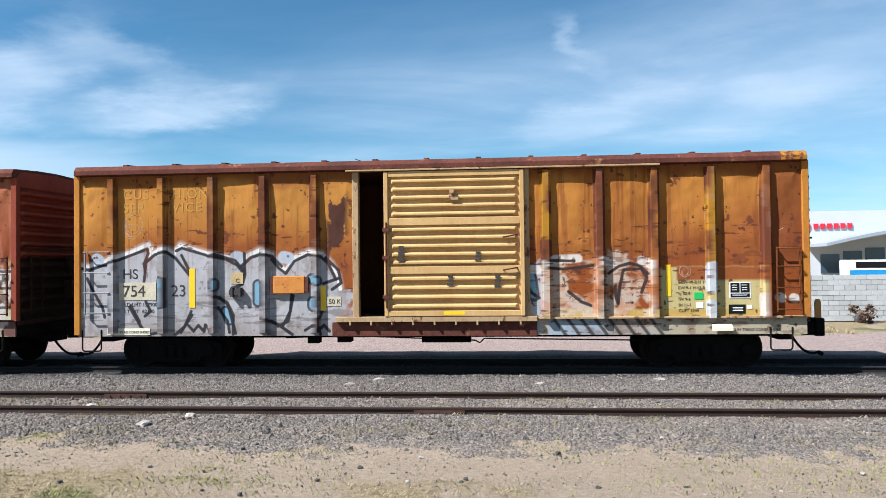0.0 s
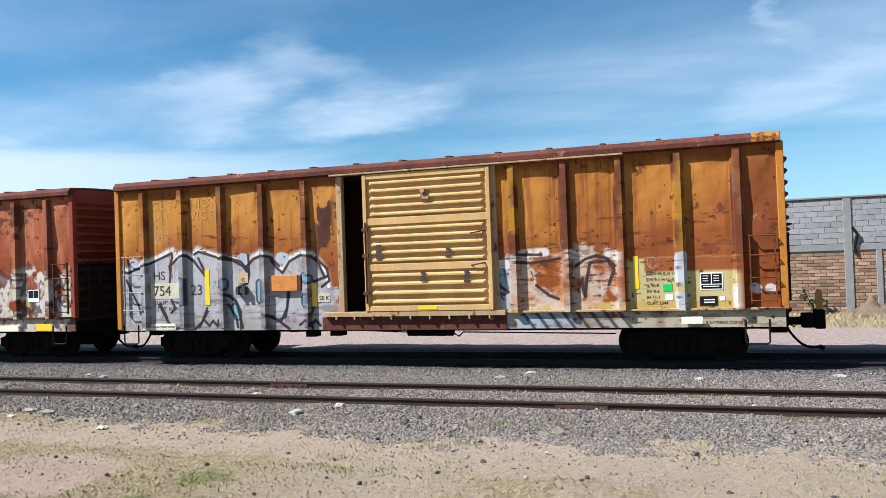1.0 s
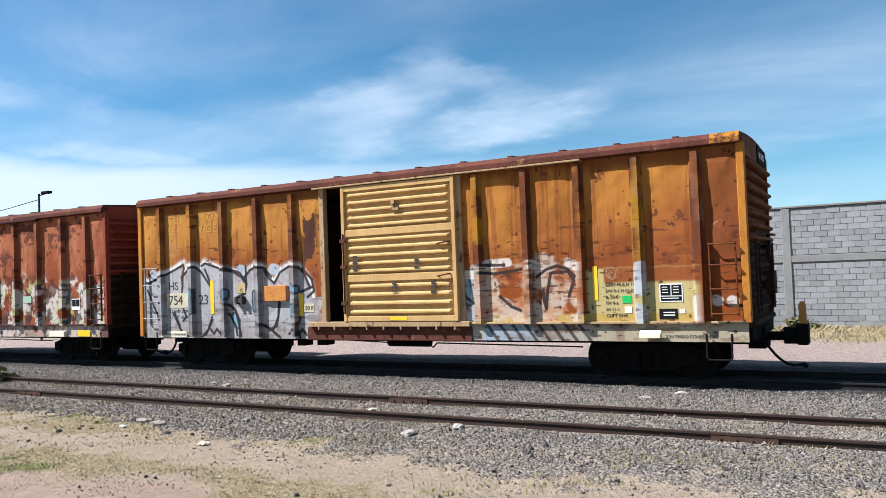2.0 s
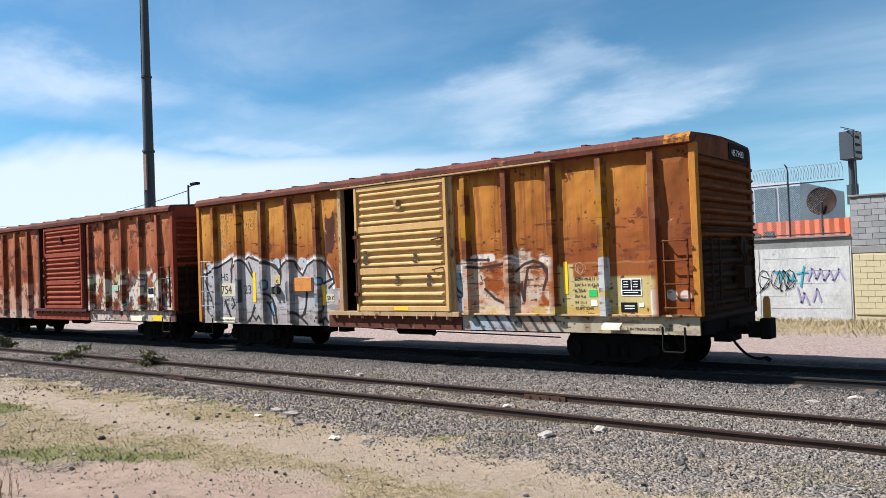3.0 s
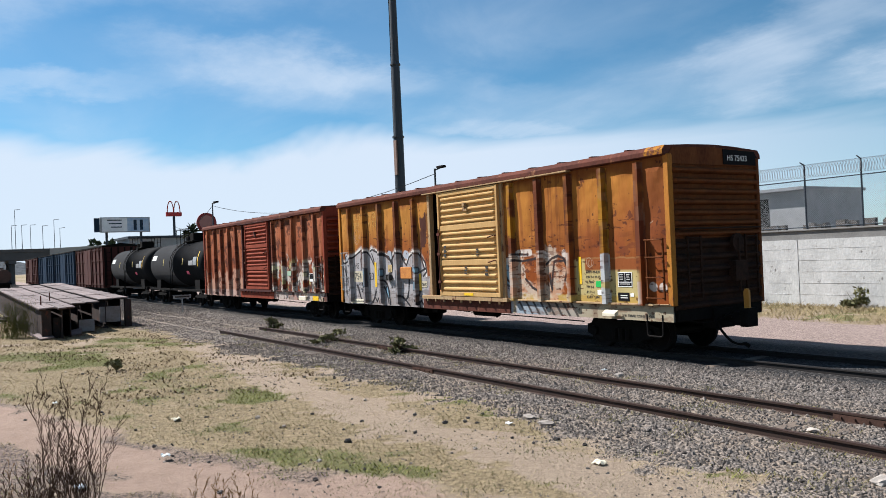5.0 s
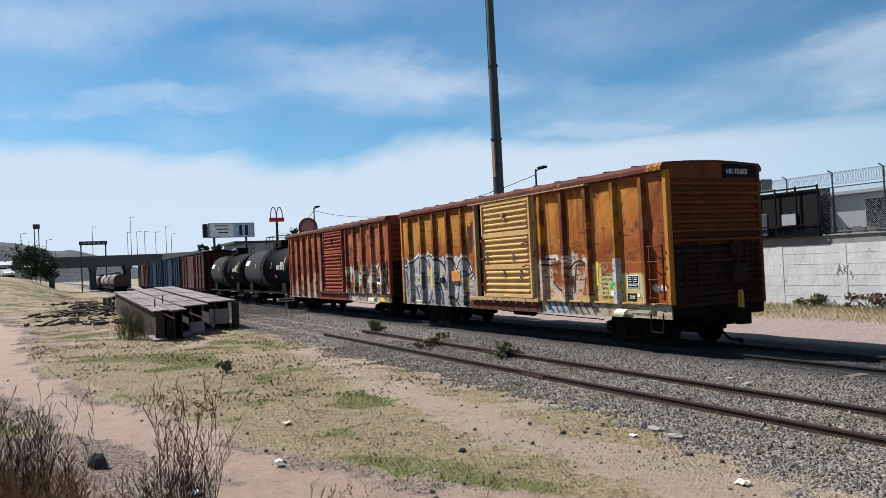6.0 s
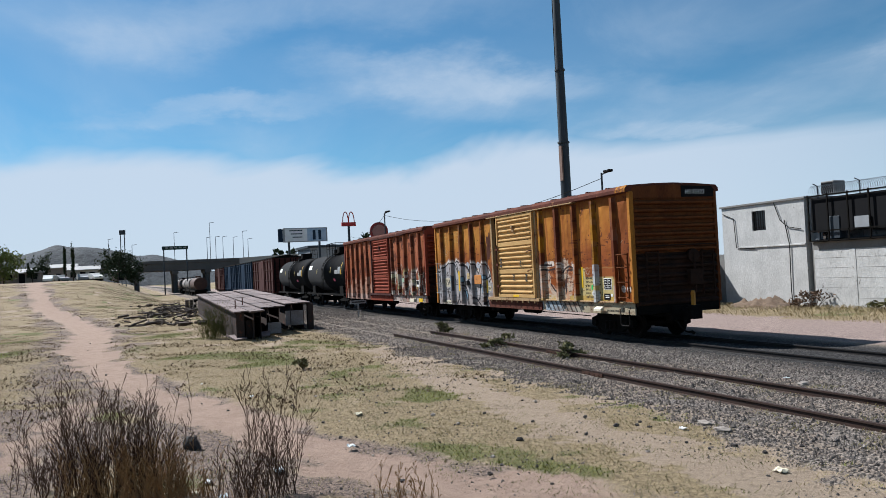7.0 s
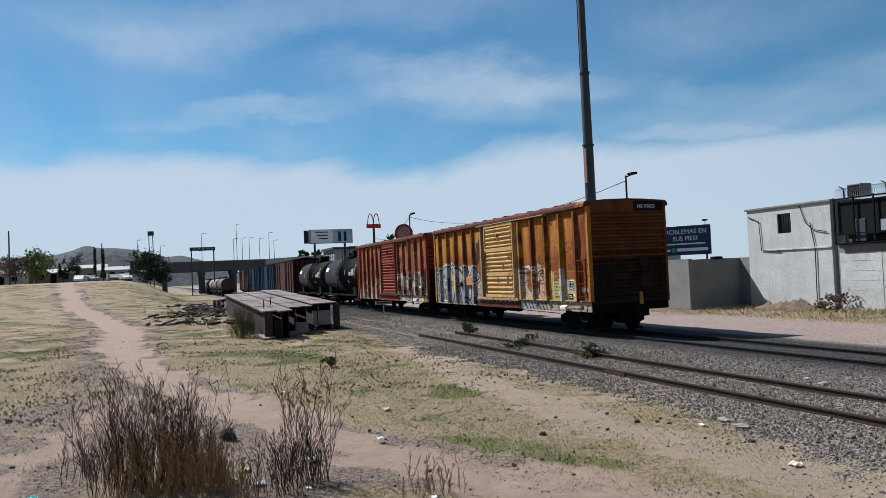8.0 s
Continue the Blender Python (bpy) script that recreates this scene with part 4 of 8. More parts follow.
    low = plate("label_plate", 4.98, 5.32, 1.38, 1.57, BLACK, "black maintenance plate")
    for k in range(2):
        plate("print_bar", 5.06, 5.27, 1.44 + 0.05 * k, 1.46 + 0.05 * k, WHITE, "", -1.5585, 0.003, low)
    plate("sticker", 5.36, 5.46, 1.48, 1.56, WHITE, "small white sticker")
    bm = bmesh.new()
    extrude(bm, [(-1.62, 1.03), (-1.74, 1.03), (-1.74, 1.10), (-1.62, 1.17)], "x", 4.62 - MID, 5.02 - MID)
    part("jacking_pad", bm, OFFWHITE, hero, "cream jacking pad with a black triangle", 0.004)
    # reporting number on the end
    bm = bmesh.new()
    extrude(bm, [(0.28, 4.39), (1.515, 4.39), (1.515, 4.58), (1.41, 4.71), (0.28, 4.735)], "x", 7.962, 7.982)
    part("number_board", bm, BLACK, hero, "black number board with a cut corner on the end")
    lettering("HS 75423", 0.185, 7.988, 0.40, 4.48, WHITE, hero, 90)
    bm = bmesh.new()
    extrude(bm, [(-1.704, 4.57), (-1.704, 4.662), (-1.614, 4.762), (-1.60, 4.758), (-1.69, 4.655), (-1.69, 4.57)], "x", 7.42, 7.93)
    part("rim_patch", bm, mat("worn_yellow_rim", (0.34, 0.15, 0.016), (0.20, 0.07, 0.016), 0.8, scale=4, fine=24, bump=0.3, dark=(0.10, 0.035, 0.02), dark_at=0.5, spec=0.1), hero, "worn yellow paint on the roof rim")
    # chalk emblems and scrawls
    for cx, cz, r in ((-7.98, 3.36, 0.24), (6.13, 3.0, 0.17), (4.10, 2.25, 0.13)):
        bm = bmesh.new()
        rnd = random.Random(int(cx * 100))
        for k in range(7):
            a0 = rnd.uniform(0, 6.28)
            rr = r * rnd.uniform(0.35, 1)
            ox, oz = rnd.uniform(-0.3, 0.3) * r, rnd.uniform(-0.3, 0.3) * r
            pts = [(cx - MID + ox + rr * math.cos(a0 + t), -1.5525, cz + oz + rr * 1.15 * math.sin(a0 + t)) for t in np.linspace(0, 3.4, 9)]
            for p, q in zip(pts, pts[1:]):
                d = (Vector(q) - Vector(p)).normalized()
                w = Vector((-d.z, 0, d.x)) * 0.0035
                vs = [bm.verts.new(Vector(v)) for v in (Vector(p) + w, Vector(q) + w, Vector(q) - w, Vector(p) - w)]
                bm.faces.new(vs)
        part("chalk_mark", bm, mat("chalk", (0.42, 0.27, 0.18), rough=0.95), hero, "pale chalk scrawl")
    # door stencils: black vertical smudges over the corrugations
    y = -HALF - 0.172
    for u, z0, z1 in ((-1.92, 2.55, 2.92), (-0.98 + 0.72, 2.55, 2.78), (-0.86, 2.02, 2.28), (0.15, 1.98, 2.28)):
        bm = bmesh.new()
        for k in range(3):
            a = z0 + (z1 - z0) * k / 3
            box(bm, u - MID - 0.06 + 0.01 * k, u - MID + 0.07, y - 0.005, y + 0.004, a, a + (z1 - z0) / 3 - 0.035)
        part("stencil_bar", bm, STENCIL, hero, "black stencilled bars on the door")
    plate("door_band", -1.0, -0.55, 1.40, 1.475, STICKER_YELLOW, "yellow strip at the foot of the door", -HALF - 0.151, 0.004)
    # end of train device on the rear coupler
    bm = bmesh.new()
    box(bm, 8.58, 8.78, -0.22, 0.16, 0.78, 1.18)
    eot = part("rear_marker", bm, BLACK_STEEL, hero, "black rear-end marker box on the coupler", 0.02)
    bm = bmesh.new()
    extrude(bm, [(8.62, 1.16), (8.75, 1.16), (8.75, 1.53), (8.72, 1.60), (8.65, 1.60), (8.62, 1.53)], "y", -0.10, -0.04)
    part("marker_paddle", bm, mat("amber_paddle", (0.45, 0.2, 0.03), rough=0.5), eot, "amber paddle on the marker")


hero_markings()


def red_markings():
    lab = slab("label_frame", (6.35, 6.72, -1.56, -1.5505, 1.75, 2.08), WHITE, car_two, "white-edged black maintenance label")
    for a, b in ((6.37, 6.53), (6.55, 6.70)):
        slab("label_field", (a, b, -1.565, -1.56, 1.86, 2.06), BLACK, lab)
    slab("reflector", (6.6, 7.15, -1.56, -1.5505, 0.97, 1.15), STICKER_YELLOW, car_two, "yellow square on the sill")
    slab("number_panel", (4.0, 4.4, -1.56, -1.5505, 2.0, 2.2), mat("faded_green_sticker", (0.3, 0.42, 0.3)), car_two, "faded green sticker")
    slab("jacking_pad", (5.4, 6.1, -1.66, -1.56, 0.96, 1.12), OFFWHITE, car_two, "pale jacking pad", 0.01)


red_markings()


def tank_car(m):
    car = empty("tank_car", m, "black cylindrical tank car with a railed top platform", "tank car", "cars of the train")
    half, r, zc = 6.25, 1.42, 2.72
    bm = bmesh.new()
    prof = [(-half, 0.02), (-half, 0.55), (-half + 0.05, 0.95), (-half + 0.18, 1.25), (-half + 0.42, r), (-0.1, r), (-0.1, r + 0.02), (0.1, r + 0.02), (0.1, r), (half - 0.42, r), (half - 0.18, 1.25), (half - 0.05, 0.95), (half, 0.55), (half, 0.02)]
    seg = 40
    rings = [[bm.verts.new((x, q * math.cos(k * math.tau / seg), zc + q * math.sin(k * math.tau / seg))) for k in range(seg)] for x, q in prof]
    for a, b in zip(rings, rings[1:]):
        for k in range(seg):
            bm.faces.new((a[k], a[(k + 1) % seg], b[(k + 1) % seg], b[k]))
    bm.faces.new(rings[0]); bm.faces.new(rings[-1][::-1])
    barrel = part("barrel", bm, TANK_BLACK, car, "sooty black tank barrel")
    barrel.data.polygons.foreach_set("use_smooth", [True] * len(barrel.data.polygons))
    bm = bmesh.new()
    box(bm, -half + 0.1, half - 0.1, -0.3, 0.3, 0.95, 1.32)
    for s in (-1, 1):
        box(bm, s * 4.6 - 0.5, s * 4.6 + 0.5, -1.2, 1.2, 1.15, 1.75)
        box(bm, s * half - 0.25 * (1 + s), s * half + 0.25 * (1 - s) + 0.05, -1.3, 1.3, 1.0, 1.22)
        box(bm, -half, half, s * 1.4 - 0.06, s * 1.4 + 0.06, 1.08, 1.2)
    part("underframe", bm, BLACK_STEEL, car, "black underframe and saddles")
    bm = bmesh.new()
    rod(bm, (0.2, 0, zc + r - 0.05), (0.2, 0, zc + r + 0.4), 0.55, seg=20)
    box(bm, -0.1, 1.7, -0.6, 0.6, zc + r + 0.02, zc + r + 0.1)
    box(bm, 0.75, 1.5, -0.45, 0.45, zc + r + 0.1, zc + r + 0.55)
    part("manway", bm, BLACK_STEEL, car, "manway and valve housing on top", 0.02)
    bm = bmesh.new()
    for y in (-0.85, 0.85):
        for x in (-0.9, 0.0, 0.9, 1.9):
            rod(bm, (x, y, zc + r - 0.25), (x, y, zc + r + 0.85), 0.022)
        for z in (0.45, 0.85):
            rod(bm, (-0.9, y, zc + r + z), (1.9, y, zc + r + z), 0.02)
    for x in (-0.9, 1.9):
        rod(bm, (x, -0.85, zc + r + 0.85), (x, 0.85, zc + r + 0.85), 0.02)
    part("guard_rail", bm, BLACK_STEEL, car, "pipe rail round the top platform")
    bm = bmesh.new()
    for x in (-0.45, -0.05):
        tube(bm, [(x, -1.5, 1.1)] + [(x, -(r + 0.08) * math.cos(a), zc + (r + 0.08) * math.sin(a)) for a in np.linspace(-0.3, 1.3, 8)], 0.02)
    for a in np.linspace(-0.3, 1.25, 9):
        rod(bm, (-0.45, -(r + 0.08) * math.cos(a), zc + (r + 0.08) * math.sin(a)), (-0.05, -(r + 0.08) * math.cos(a), zc + (r + 0.08) * math.sin(a)), 0.016)
    part("ladder", bm, BLACK_STEEL, car, "curved side ladder over the barrel")

    def decal(x0, x1, a0, a1, material, label):
        bm = bmesh.new()
        q = r + 0.006
        aa = np.linspace(a0, a1, 5)
        lo = [bm.verts.new((x0, -q * math.cos(a), zc + q * math.sin(a))) for a in aa]
        hi = [bm.verts.new((x1, -q * math.cos(a), zc + q * math.sin(a))) for a in aa]
        for i in range(4):
            bm.faces.new((lo[i], hi[i], hi[i + 1], lo[i + 1]))
        part("decal", bm, material, car, label)

    for x, w, a0, a1, mt, lb in ((-5.5, 1.1, 0.25, 0.5, WHITE, "white lettering block"), (3.6, 0.8, -0.05, 0.15, mat("grey_decal", (0.25, 0.25, 0.25)), "grey lettering block"), (5.4, 0.1, -0.1, 0.55, STICKER_YELLOW, "yellow reflective strip"), (2.2, 0.1, 0.0, 0.3, mat("dull_yellow_decal", (0.4, 0.33, 0.1)), "yellow reflective strip"), (-2.4, 0.1, 0.0, 0.3, MATS["dull_yellow_decal"], "yellow reflective strip"), (4.5, 0.7, -0.05, 0.3, GALV, "grey data block"), (2.9, 0.5, -0.45, -0.3, mat("pink_scrawl", (0.5, 0.06, 0.12)), "small pink scrawl")):
        decal(x, x + w, a0, a1, mt, lb)
    for s in (-1, 1):
        coupler(s * half, s, car)
        bogie(s * (half - 1.6), car)
    return car


tank_one = tank_car(pose(-34.15, TRACK_Y, 0))
tank_two = copy_thing(tank_one, pose(-48.15, TRACK_Y, 0))


def rib_car(m, material, label, dark):
    """An older boxcar with outside framing seen far off."""
    car = empty("boxcar", m, label, "freight car", "cars of the train")
    L, R, H = -7.2, 7.2, 1.5
    bm = bmesh.new()
    box(bm, L, R, -H, H, 1.0, 4.62)
    part("body", bm, material, car, "", 0.01)
    bm = bmesh.new()
    extrude(bm, [(-H - 0.12, 4.62), (-H - 0.12, 4.72), (0, 4.95), (H + 0.12, 4.72), (H + 0.12, 4.62)], "x", L - 0.05, R + 0.05)
    part("roof", bm, dark, car, "dark sheet roof")
    for i in range(9):
        x = L + 0.1 + i * 1.775
        slab("side_post", (x - 0.07, x + 0.07, -H - 0.11, -H, 1.0, 4.62), material, car)
    for z in (1.25, 2.3, 3.4, 4.4):
        slab("belt_rail", (L, R, -H - 0.07, -H - 0.001, z, z + 0.1), material, car)
    bm = bmesh.new()
    for a in (-1.5, 0.05):
        box(bm, a, a + 1.45, -H - 0.16, -H - 0.1, 1.2, 4.5)
    part("door", bm, material, car, "double sliding doors", 0.02)
    bm = bmesh.new()
    for y in (-1.3, -0.9):
        box(bm, R, R + 0.1, y - 0.02, y + 0.02, 1.2, 4.4)
    for k in range(8):
        rod(bm, (R + 0.08, -1.3, 1.3 + k * 0.4), (R + 0.08, -0.9, 1.3 + k * 0.4), 0.015)
    for y in np.linspace(-1.4, 1.4, 6):
        box(bm, R, R + 0.06, y - 0.05, y + 0.05, 1.1, 4.55)
    part("end_frame", bm, dark, car, "end posts and ladder")
    bm = bmesh.new()
    box(bm, L - 0.1, R + 0.1, -1.3, 1.3, 0.82, 1.0)
    part("underframe", bm, BLACK_STEEL, car)
    for s in (-1, 1):
        coupler(s * 7.2, s, car)
        bogie(s * 5.4, car)
    return car


maroon = rib_car(pose(-63.9, TRACK_Y, 0), DARK_RED, "dark maroon ribbed boxcar", BLACK_STEEL)
blue_one = rib_car(pose(-79.8, TRACK_Y, 0), BLUE_CAR, "faded blue ribbed boxcar", BLACK_STEEL)
blue_two = copy_thing(blue_one, pose(-95.7, TRACK_Y, 0))
last_red = copy_thing(maroon, pose(-111.6, TRACK_Y, 0))
TRAIN = [(hero, MID), (car_two, -18.70), (tank_one, -34.15), (tank_two, -48.15), (maroon, -63.9), (blue_one, -79.8), (blue_two, -95.7), (last_red, -111.6)]
# ---------------------------------------------------------------- ground
WALL_Y = 30.0


def spread(parts):
    out = []
    for a, b, st in parts:
        out += list(np.arange(a, b, st))
    return np.array(out + [parts[-1][1]])


PATH_MAIN = [(-6.5, 5.3), (-8.3, 4.77), (-9.5, 4.25), (-11.1, 3.6), (-13.0, 2.85), (-15.8, 2.12), (-20.2, 1.0), (-25, 0.2), (-29, -0.5), (-37, -1.3), (-43, -1.3), (-50, -1.6), (-66, -3.6), (-90, -8.0), (-140, -14)]
PATH_FORK = [(-19.5, -0.2), (-18.0, -0.6), (-15.5, -1.0), (-13.6, -1.25), (-11.7, -1.6), (-9, -2.2)]
PATH_TWO = [(20, 7.2), (4.4, 7.2), (-0.3, 6.9), (-6.4, 7.2), (-8, 7.25), (-10.6, 7.05), (-13.5, 7.15), (-18.0, 7.4), (-26, 8.4)]


def ground_cover(x, y):
    """Shares of ballast, green growth, dry grass and packed earth at each place."""
    n = fbm(x * 0.35, y * 0.35, 5)
    n2 = fbm(x * 1.1 + 50, y * 1.1, 4)
    n3 = fbm(x * 3.7 + 21, y * 3.7 + 8, 4)
    d1 = near_line(x, y, PATH_MAIN) + (n3 - 0.5) * 0.55
    d2 = near_line(x, y, PATH_TWO) + (n3 - 0.5) * 1.3
    edge = 8.6 - 0.75 * step(-13, -5, x) + 1.2 * (fbm(x * 0.25 + 9, y * 0 + 4) - 0.5) + 0.4 * (n2 - 0.5)
    gravel = step(edge - 0.5, edge + 0.5, y + (n2 - 0.5) * 1.7 + (n3 - 0.5) * 1.9) * step(19.5, 18.6, y + (n2 - 0.5) * 0.9)
    pinkish = step(18.6, 19.4, y + (n2 - 0.5) * 0.9) * step(26.5, 24.0, y + (n - 0.5) * 3)
    strip = step(23.5, 26.0, y + (n - 0.5) * 4)
    field = (1 - gravel) * (y < 15)
    d3 = near_line(x, y, PATH_FORK)
    wide = 0.02 + 0.35 * step(-24, -45, x)
    path = np.maximum(step(1.05 + wide, 0.40 + wide, d1 + (n2 - 0.5) * 1.3), 0.8 * step(0.75, 0.15, d3 + (n2 - 0.5) * 1.1))
    bare = np.maximum(0.85 * step(0.85, 0.3, d2 + (n2 - 0.5) * 1.0), 0.8 * step(-5.5, -1, x) * step(0.38, 0.5, n + (n3 - 0.5) * 0.25) * (y < 8.6))
    pebbly_cut = 1 - bare
    pebbly = field * (1 - 0.8 * path) * step(3.6, 1.2, np.minimum(d1, d3 + 0.3) + (n - 0.5) * 3.0) * step(-7, -9.5, x) * step(0.36, 0.5, n2 + 0.06)
    pebbly = np.maximum(pebbly, 0.4 * field * step(-12, -8, x) * step(0.45, 0.6, n2) * (y > 3.5))
    lane = np.interp(x, [p[0] for p in PATH_MAIN[::-1]], [p[1] for p in PATH_MAIN[::-1]])
    meadow = field * step(0.75, 1.25, y - lane + (n2 - 0.5) * 0.8) * step(7.2, 6.6, y) * step(-6.5, -9, x + (n - 0.5) * 4) * step(-36, -29, x)
    pebbly = pebbly * pebbly_cut * (1 - meadow)
    dry = field * (1 - path) * (1 - bare) * (1 - 0.75 * pebbly) * step(0.30, 0.48, fbm(x * 0.6 + 3, y * 0.6, 4) + 0.05)
    dry = np.maximum(dry, 0.95 * meadow * (1 - bare) * (1 - path) * (0.45 + 0.55 * step(0.33, 0.5, fbm(x * 0.8 + 14, y * 1.1, 4))))
    dry = np.maximum(dry, strip * step(0.35, 0.5, n2 + 0.1))
    green = dry * step(0.50, 0.78, fbm(x * 0.45 + 70, y * 0.45 + 11, 4) + 0.10 * step(2.0, 0.2, np.hypot((x + 11) / 2.5, y - 5.1)))
    gravel = gravel * (1 - step(13.3, 12.5, y + (n2 - 0.5)) * (0.13 + 0.16 * step(0.45, 0.7, fbm(x * 0.8 + 5, y * 1.3 + 2, 4))))
    return gravel, green, dry * (1 - 0.75 * green), pinkish, path * field, pebbly


def ground_height(x, y):
    g = 0.035 * (fbm(x * 0.6, y * 0.6, 4) - 0.5) * 2
    bed = step(12.9, 14.2, y) * step(18.6, 17.4, y) * 0.05
    bumps = 0.03 * (fbm(x * 3.1, y * 3.1, 3) - 0.5)
    d1 = near_line(x, y, PATH_MAIN)
    far = 3.7 * step(-64, -140, x) * step(6.0, -6.0, y)
    near = np.hypot(x, y) < 3
    return (g + bumps) * step(400, 100, np.abs(x)) + bed - 0.04 * step(1.2, 0.4, d1) - 0.02 * near + far


def ground_material():
    m = bpy.data.materials.new("yard_ground")
    m.use_nodes = True
    nt = m.node_tree
    n, link = nt.nodes, nt.links
    p = n["Principled BSDF"]
    coord = n.new("ShaderNodeTexCoord")

    def nz(scale, detail=6, rough=0.65):
        k = n.new("ShaderNodeTexNoise")
        k.inputs["Scale"].default_value, k.inputs["Detail"].default_value, k.inputs["Roughness"].default_value = scale, detail, rough
        link.new(coord.outputs["Object"], k.inputs["Vector"])
        return k.outputs["Fac"]

    def cells(scale):
        k = n.new("ShaderNodeTexVoronoi")
        k.inputs["Scale"].default_value = scale
        link.new(coord.outputs["Object"], k.inputs["Vector"])
        return k

    def ramp(fac, *stops):
        r = n.new("ShaderNodeValToRGB")
        while len(r.color_ramp.elements) < len(stops):
            r.color_ramp.elements.new(0.5)
        for e, (at, c) in zip(r.color_ramp.elements, stops):
            e.position, e.color = at, (*c, 1)
        link.new(fac, r.inputs[0])
        return r.outputs[0]

    def mix(fac, a, b):
        k = n.new("ShaderNodeMix"); k.data_type = "RGBA"
        link.new(fac, k.inputs["Factor"]); link.new(a, k.inputs[6]); link.new(b, k.inputs[7])
        return k.outputs[2]

    def rough_edge(fac, noise_out, width=0.5):
        a = n.new("ShaderNodeMath"); a.operation = "MULTIPLY_ADD"
        a.inputs[1].default_value, a.inputs[2].default_value = width, -width / 2
        link.new(noise_out, a.inputs[0])
        b = n.new("ShaderNodeMath"); b.operation = "ADD"
        link.new(fac, b.inputs[0]); link.new(a.outputs[0], b.inputs[1])
        c = n.new("ShaderNodeMapRange"); c.interpolation_type = "SMOOTHSTEP"
        c.inputs["From Min"].default_value, c.inputs["From Max"].default_value = 0.3, 0.7
        link.new(b.outputs[0], c.inputs["Value"])
        return c.outputs[0]

    at = n.new("ShaderNodeAttribute"); at.attribute_name = "cover"
    at2 = n.new("ShaderNodeAttribute"); at2.attribute_name = "cover_two"
    s1, s2 = n.new("ShaderNodeSeparateColor"), n.new("ShaderNodeSeparateColor")
    link.new(at.outputs["Color"], s1.inputs[0]); link.new(at2.outputs["Color"], s2.inputs[0])
    coarse, fine, grit = nz(2.2, 8, 0.7), nz(11, 8, 0.75), nz(60, 4)
    st1, st2 = cells(21.0), cells(44.0)
    gcol = n.new("ShaderNodeSeparateColor"); link.new(st1.outputs["Color"], gcol.inputs[0])
    gcol2 = n.new("ShaderNodeSeparateColor"); link.new(st2.outputs["Color"], gcol2.inputs[0])
    dirt = mix(coarse, ramp(fine, (0.3, (0.19, 0.143, 0.103)), (0.7, (0.41, 0.322, 0.236))), ramp(grit, (0.3, (0.12, 0.09, 0.066)), (0.7, (0.35, 0.273, 0.20))))
    packed = mix(grit, ramp(fine, (0.25, (0.185, 0.126, 0.096)), (0.75, (0.335, 0.24, 0.185))), ramp(coarse, (0.3, (0.205, 0.145, 0.112)), (0.7, (0.365, 0.268, 0.208))))
    ballast = mix(gcol.outputs[1], ramp(gcol.outputs[0], (0.0, (0.055, 0.047, 0.042)), (0.5, (0.185, 0.160, 0.142)), (0.93, (0.25, 0.213, 0.186)), (1.0, (0.31, 0.26, 0.222))), ramp(gcol2.outputs[0], (0.0, (0.05, 0.046, 0.044)), (0.85, (0.215, 0.187, 0.168)), (1.0, (0.30, 0.26, 0.226))))
    pink = mix(fine, ramp(gcol.outputs[0], (0.0, (0.13, 0.096, 0.083)), (1.0, (0.37, 0.285, 0.25))), ramp(gcol2.outputs[0], (0.0, (0.11, 0.08, 0.07)), (1.0, (0.40, 0.31, 0.275))))
    dry = ramp(fine, (0.32, (0.07, 0.05, 0.03)), (0.5, (0.225, 0.173, 0.104)), (0.68, (0.325, 0.255, 0.156)))
    green = ramp(fine, (0.25, (0.06, 0.062, 0.022)), (0.75, (0.17, 0.16, 0.065)))
    c = mix(rough_edge(s2.outputs[1], fine, 1.1), dirt, packed)
    pebble = mix(coarse, ramp(gcol.outputs[0], (0.0, (0.035, 0.027, 0.024)), (0.45, (0.115, 0.086, 0.072)), (0.75, (0.25, 0.188, 0.15))), ramp(gcol2.outputs[0], (0.0, (0.04, 0.03, 0.026)), (0.4, (0.13, 0.098, 0.08)), (0.75, (0.27, 0.20, 0.158))))
    c = mix(rough_edge(s2.outputs[2], fine, 1.2), c, pebble)
    c = mix(rough_edge(s2.outputs[0], fine, 0.6), c, pink)
    c = mix(rough_edge(s1.outputs[2], fine, 0.9), c, dry)
    c = mix(rough_edge(s1.outputs[1], nz(7), 1.0), c, green)
    # brown earth works up between the stones of the old siding
    less = n.new("ShaderNodeMath"); less.operation = "MULTIPLY_ADD"
    less.inputs[1].default_value, less.inputs[2].default_value = -0.75, 0.75
    link.new(s1.outputs[0], less.inputs[0])
    laid = n.new("ShaderNodeMath"); laid.operation = "ADD"
    link.new(less.outputs[0], laid.inputs[0]); link.new(nz(1.7, 7, 0.72), laid.inputs[1])
    dust = n.new("ShaderNodeMapRange"); dust.inputs["From Min"].default_value, dust.inputs["From Max"].default_value = 0.52, 0.74
    dust.inputs["To Max"].default_value = 0.85
    link.new(laid.outputs[0], dust.inputs["Value"])
    earth = mix(grit, ramp(fine, (0.3, (0.13, 0.10, 0.077)), (0.7, (0.31, 0.246, 0.187))), ramp(gcol2.outputs[0], (0.0, (0.06, 0.048, 0.04)), (0.6, (0.205, 0.163, 0.128)), (1.0, (0.33, 0.27, 0.215))))
    ballast = mix(dust.outputs[0], ballast, earth)
    c = mix(rough_edge(s1.outputs[0], nz(9), 0.8), c, ballast)
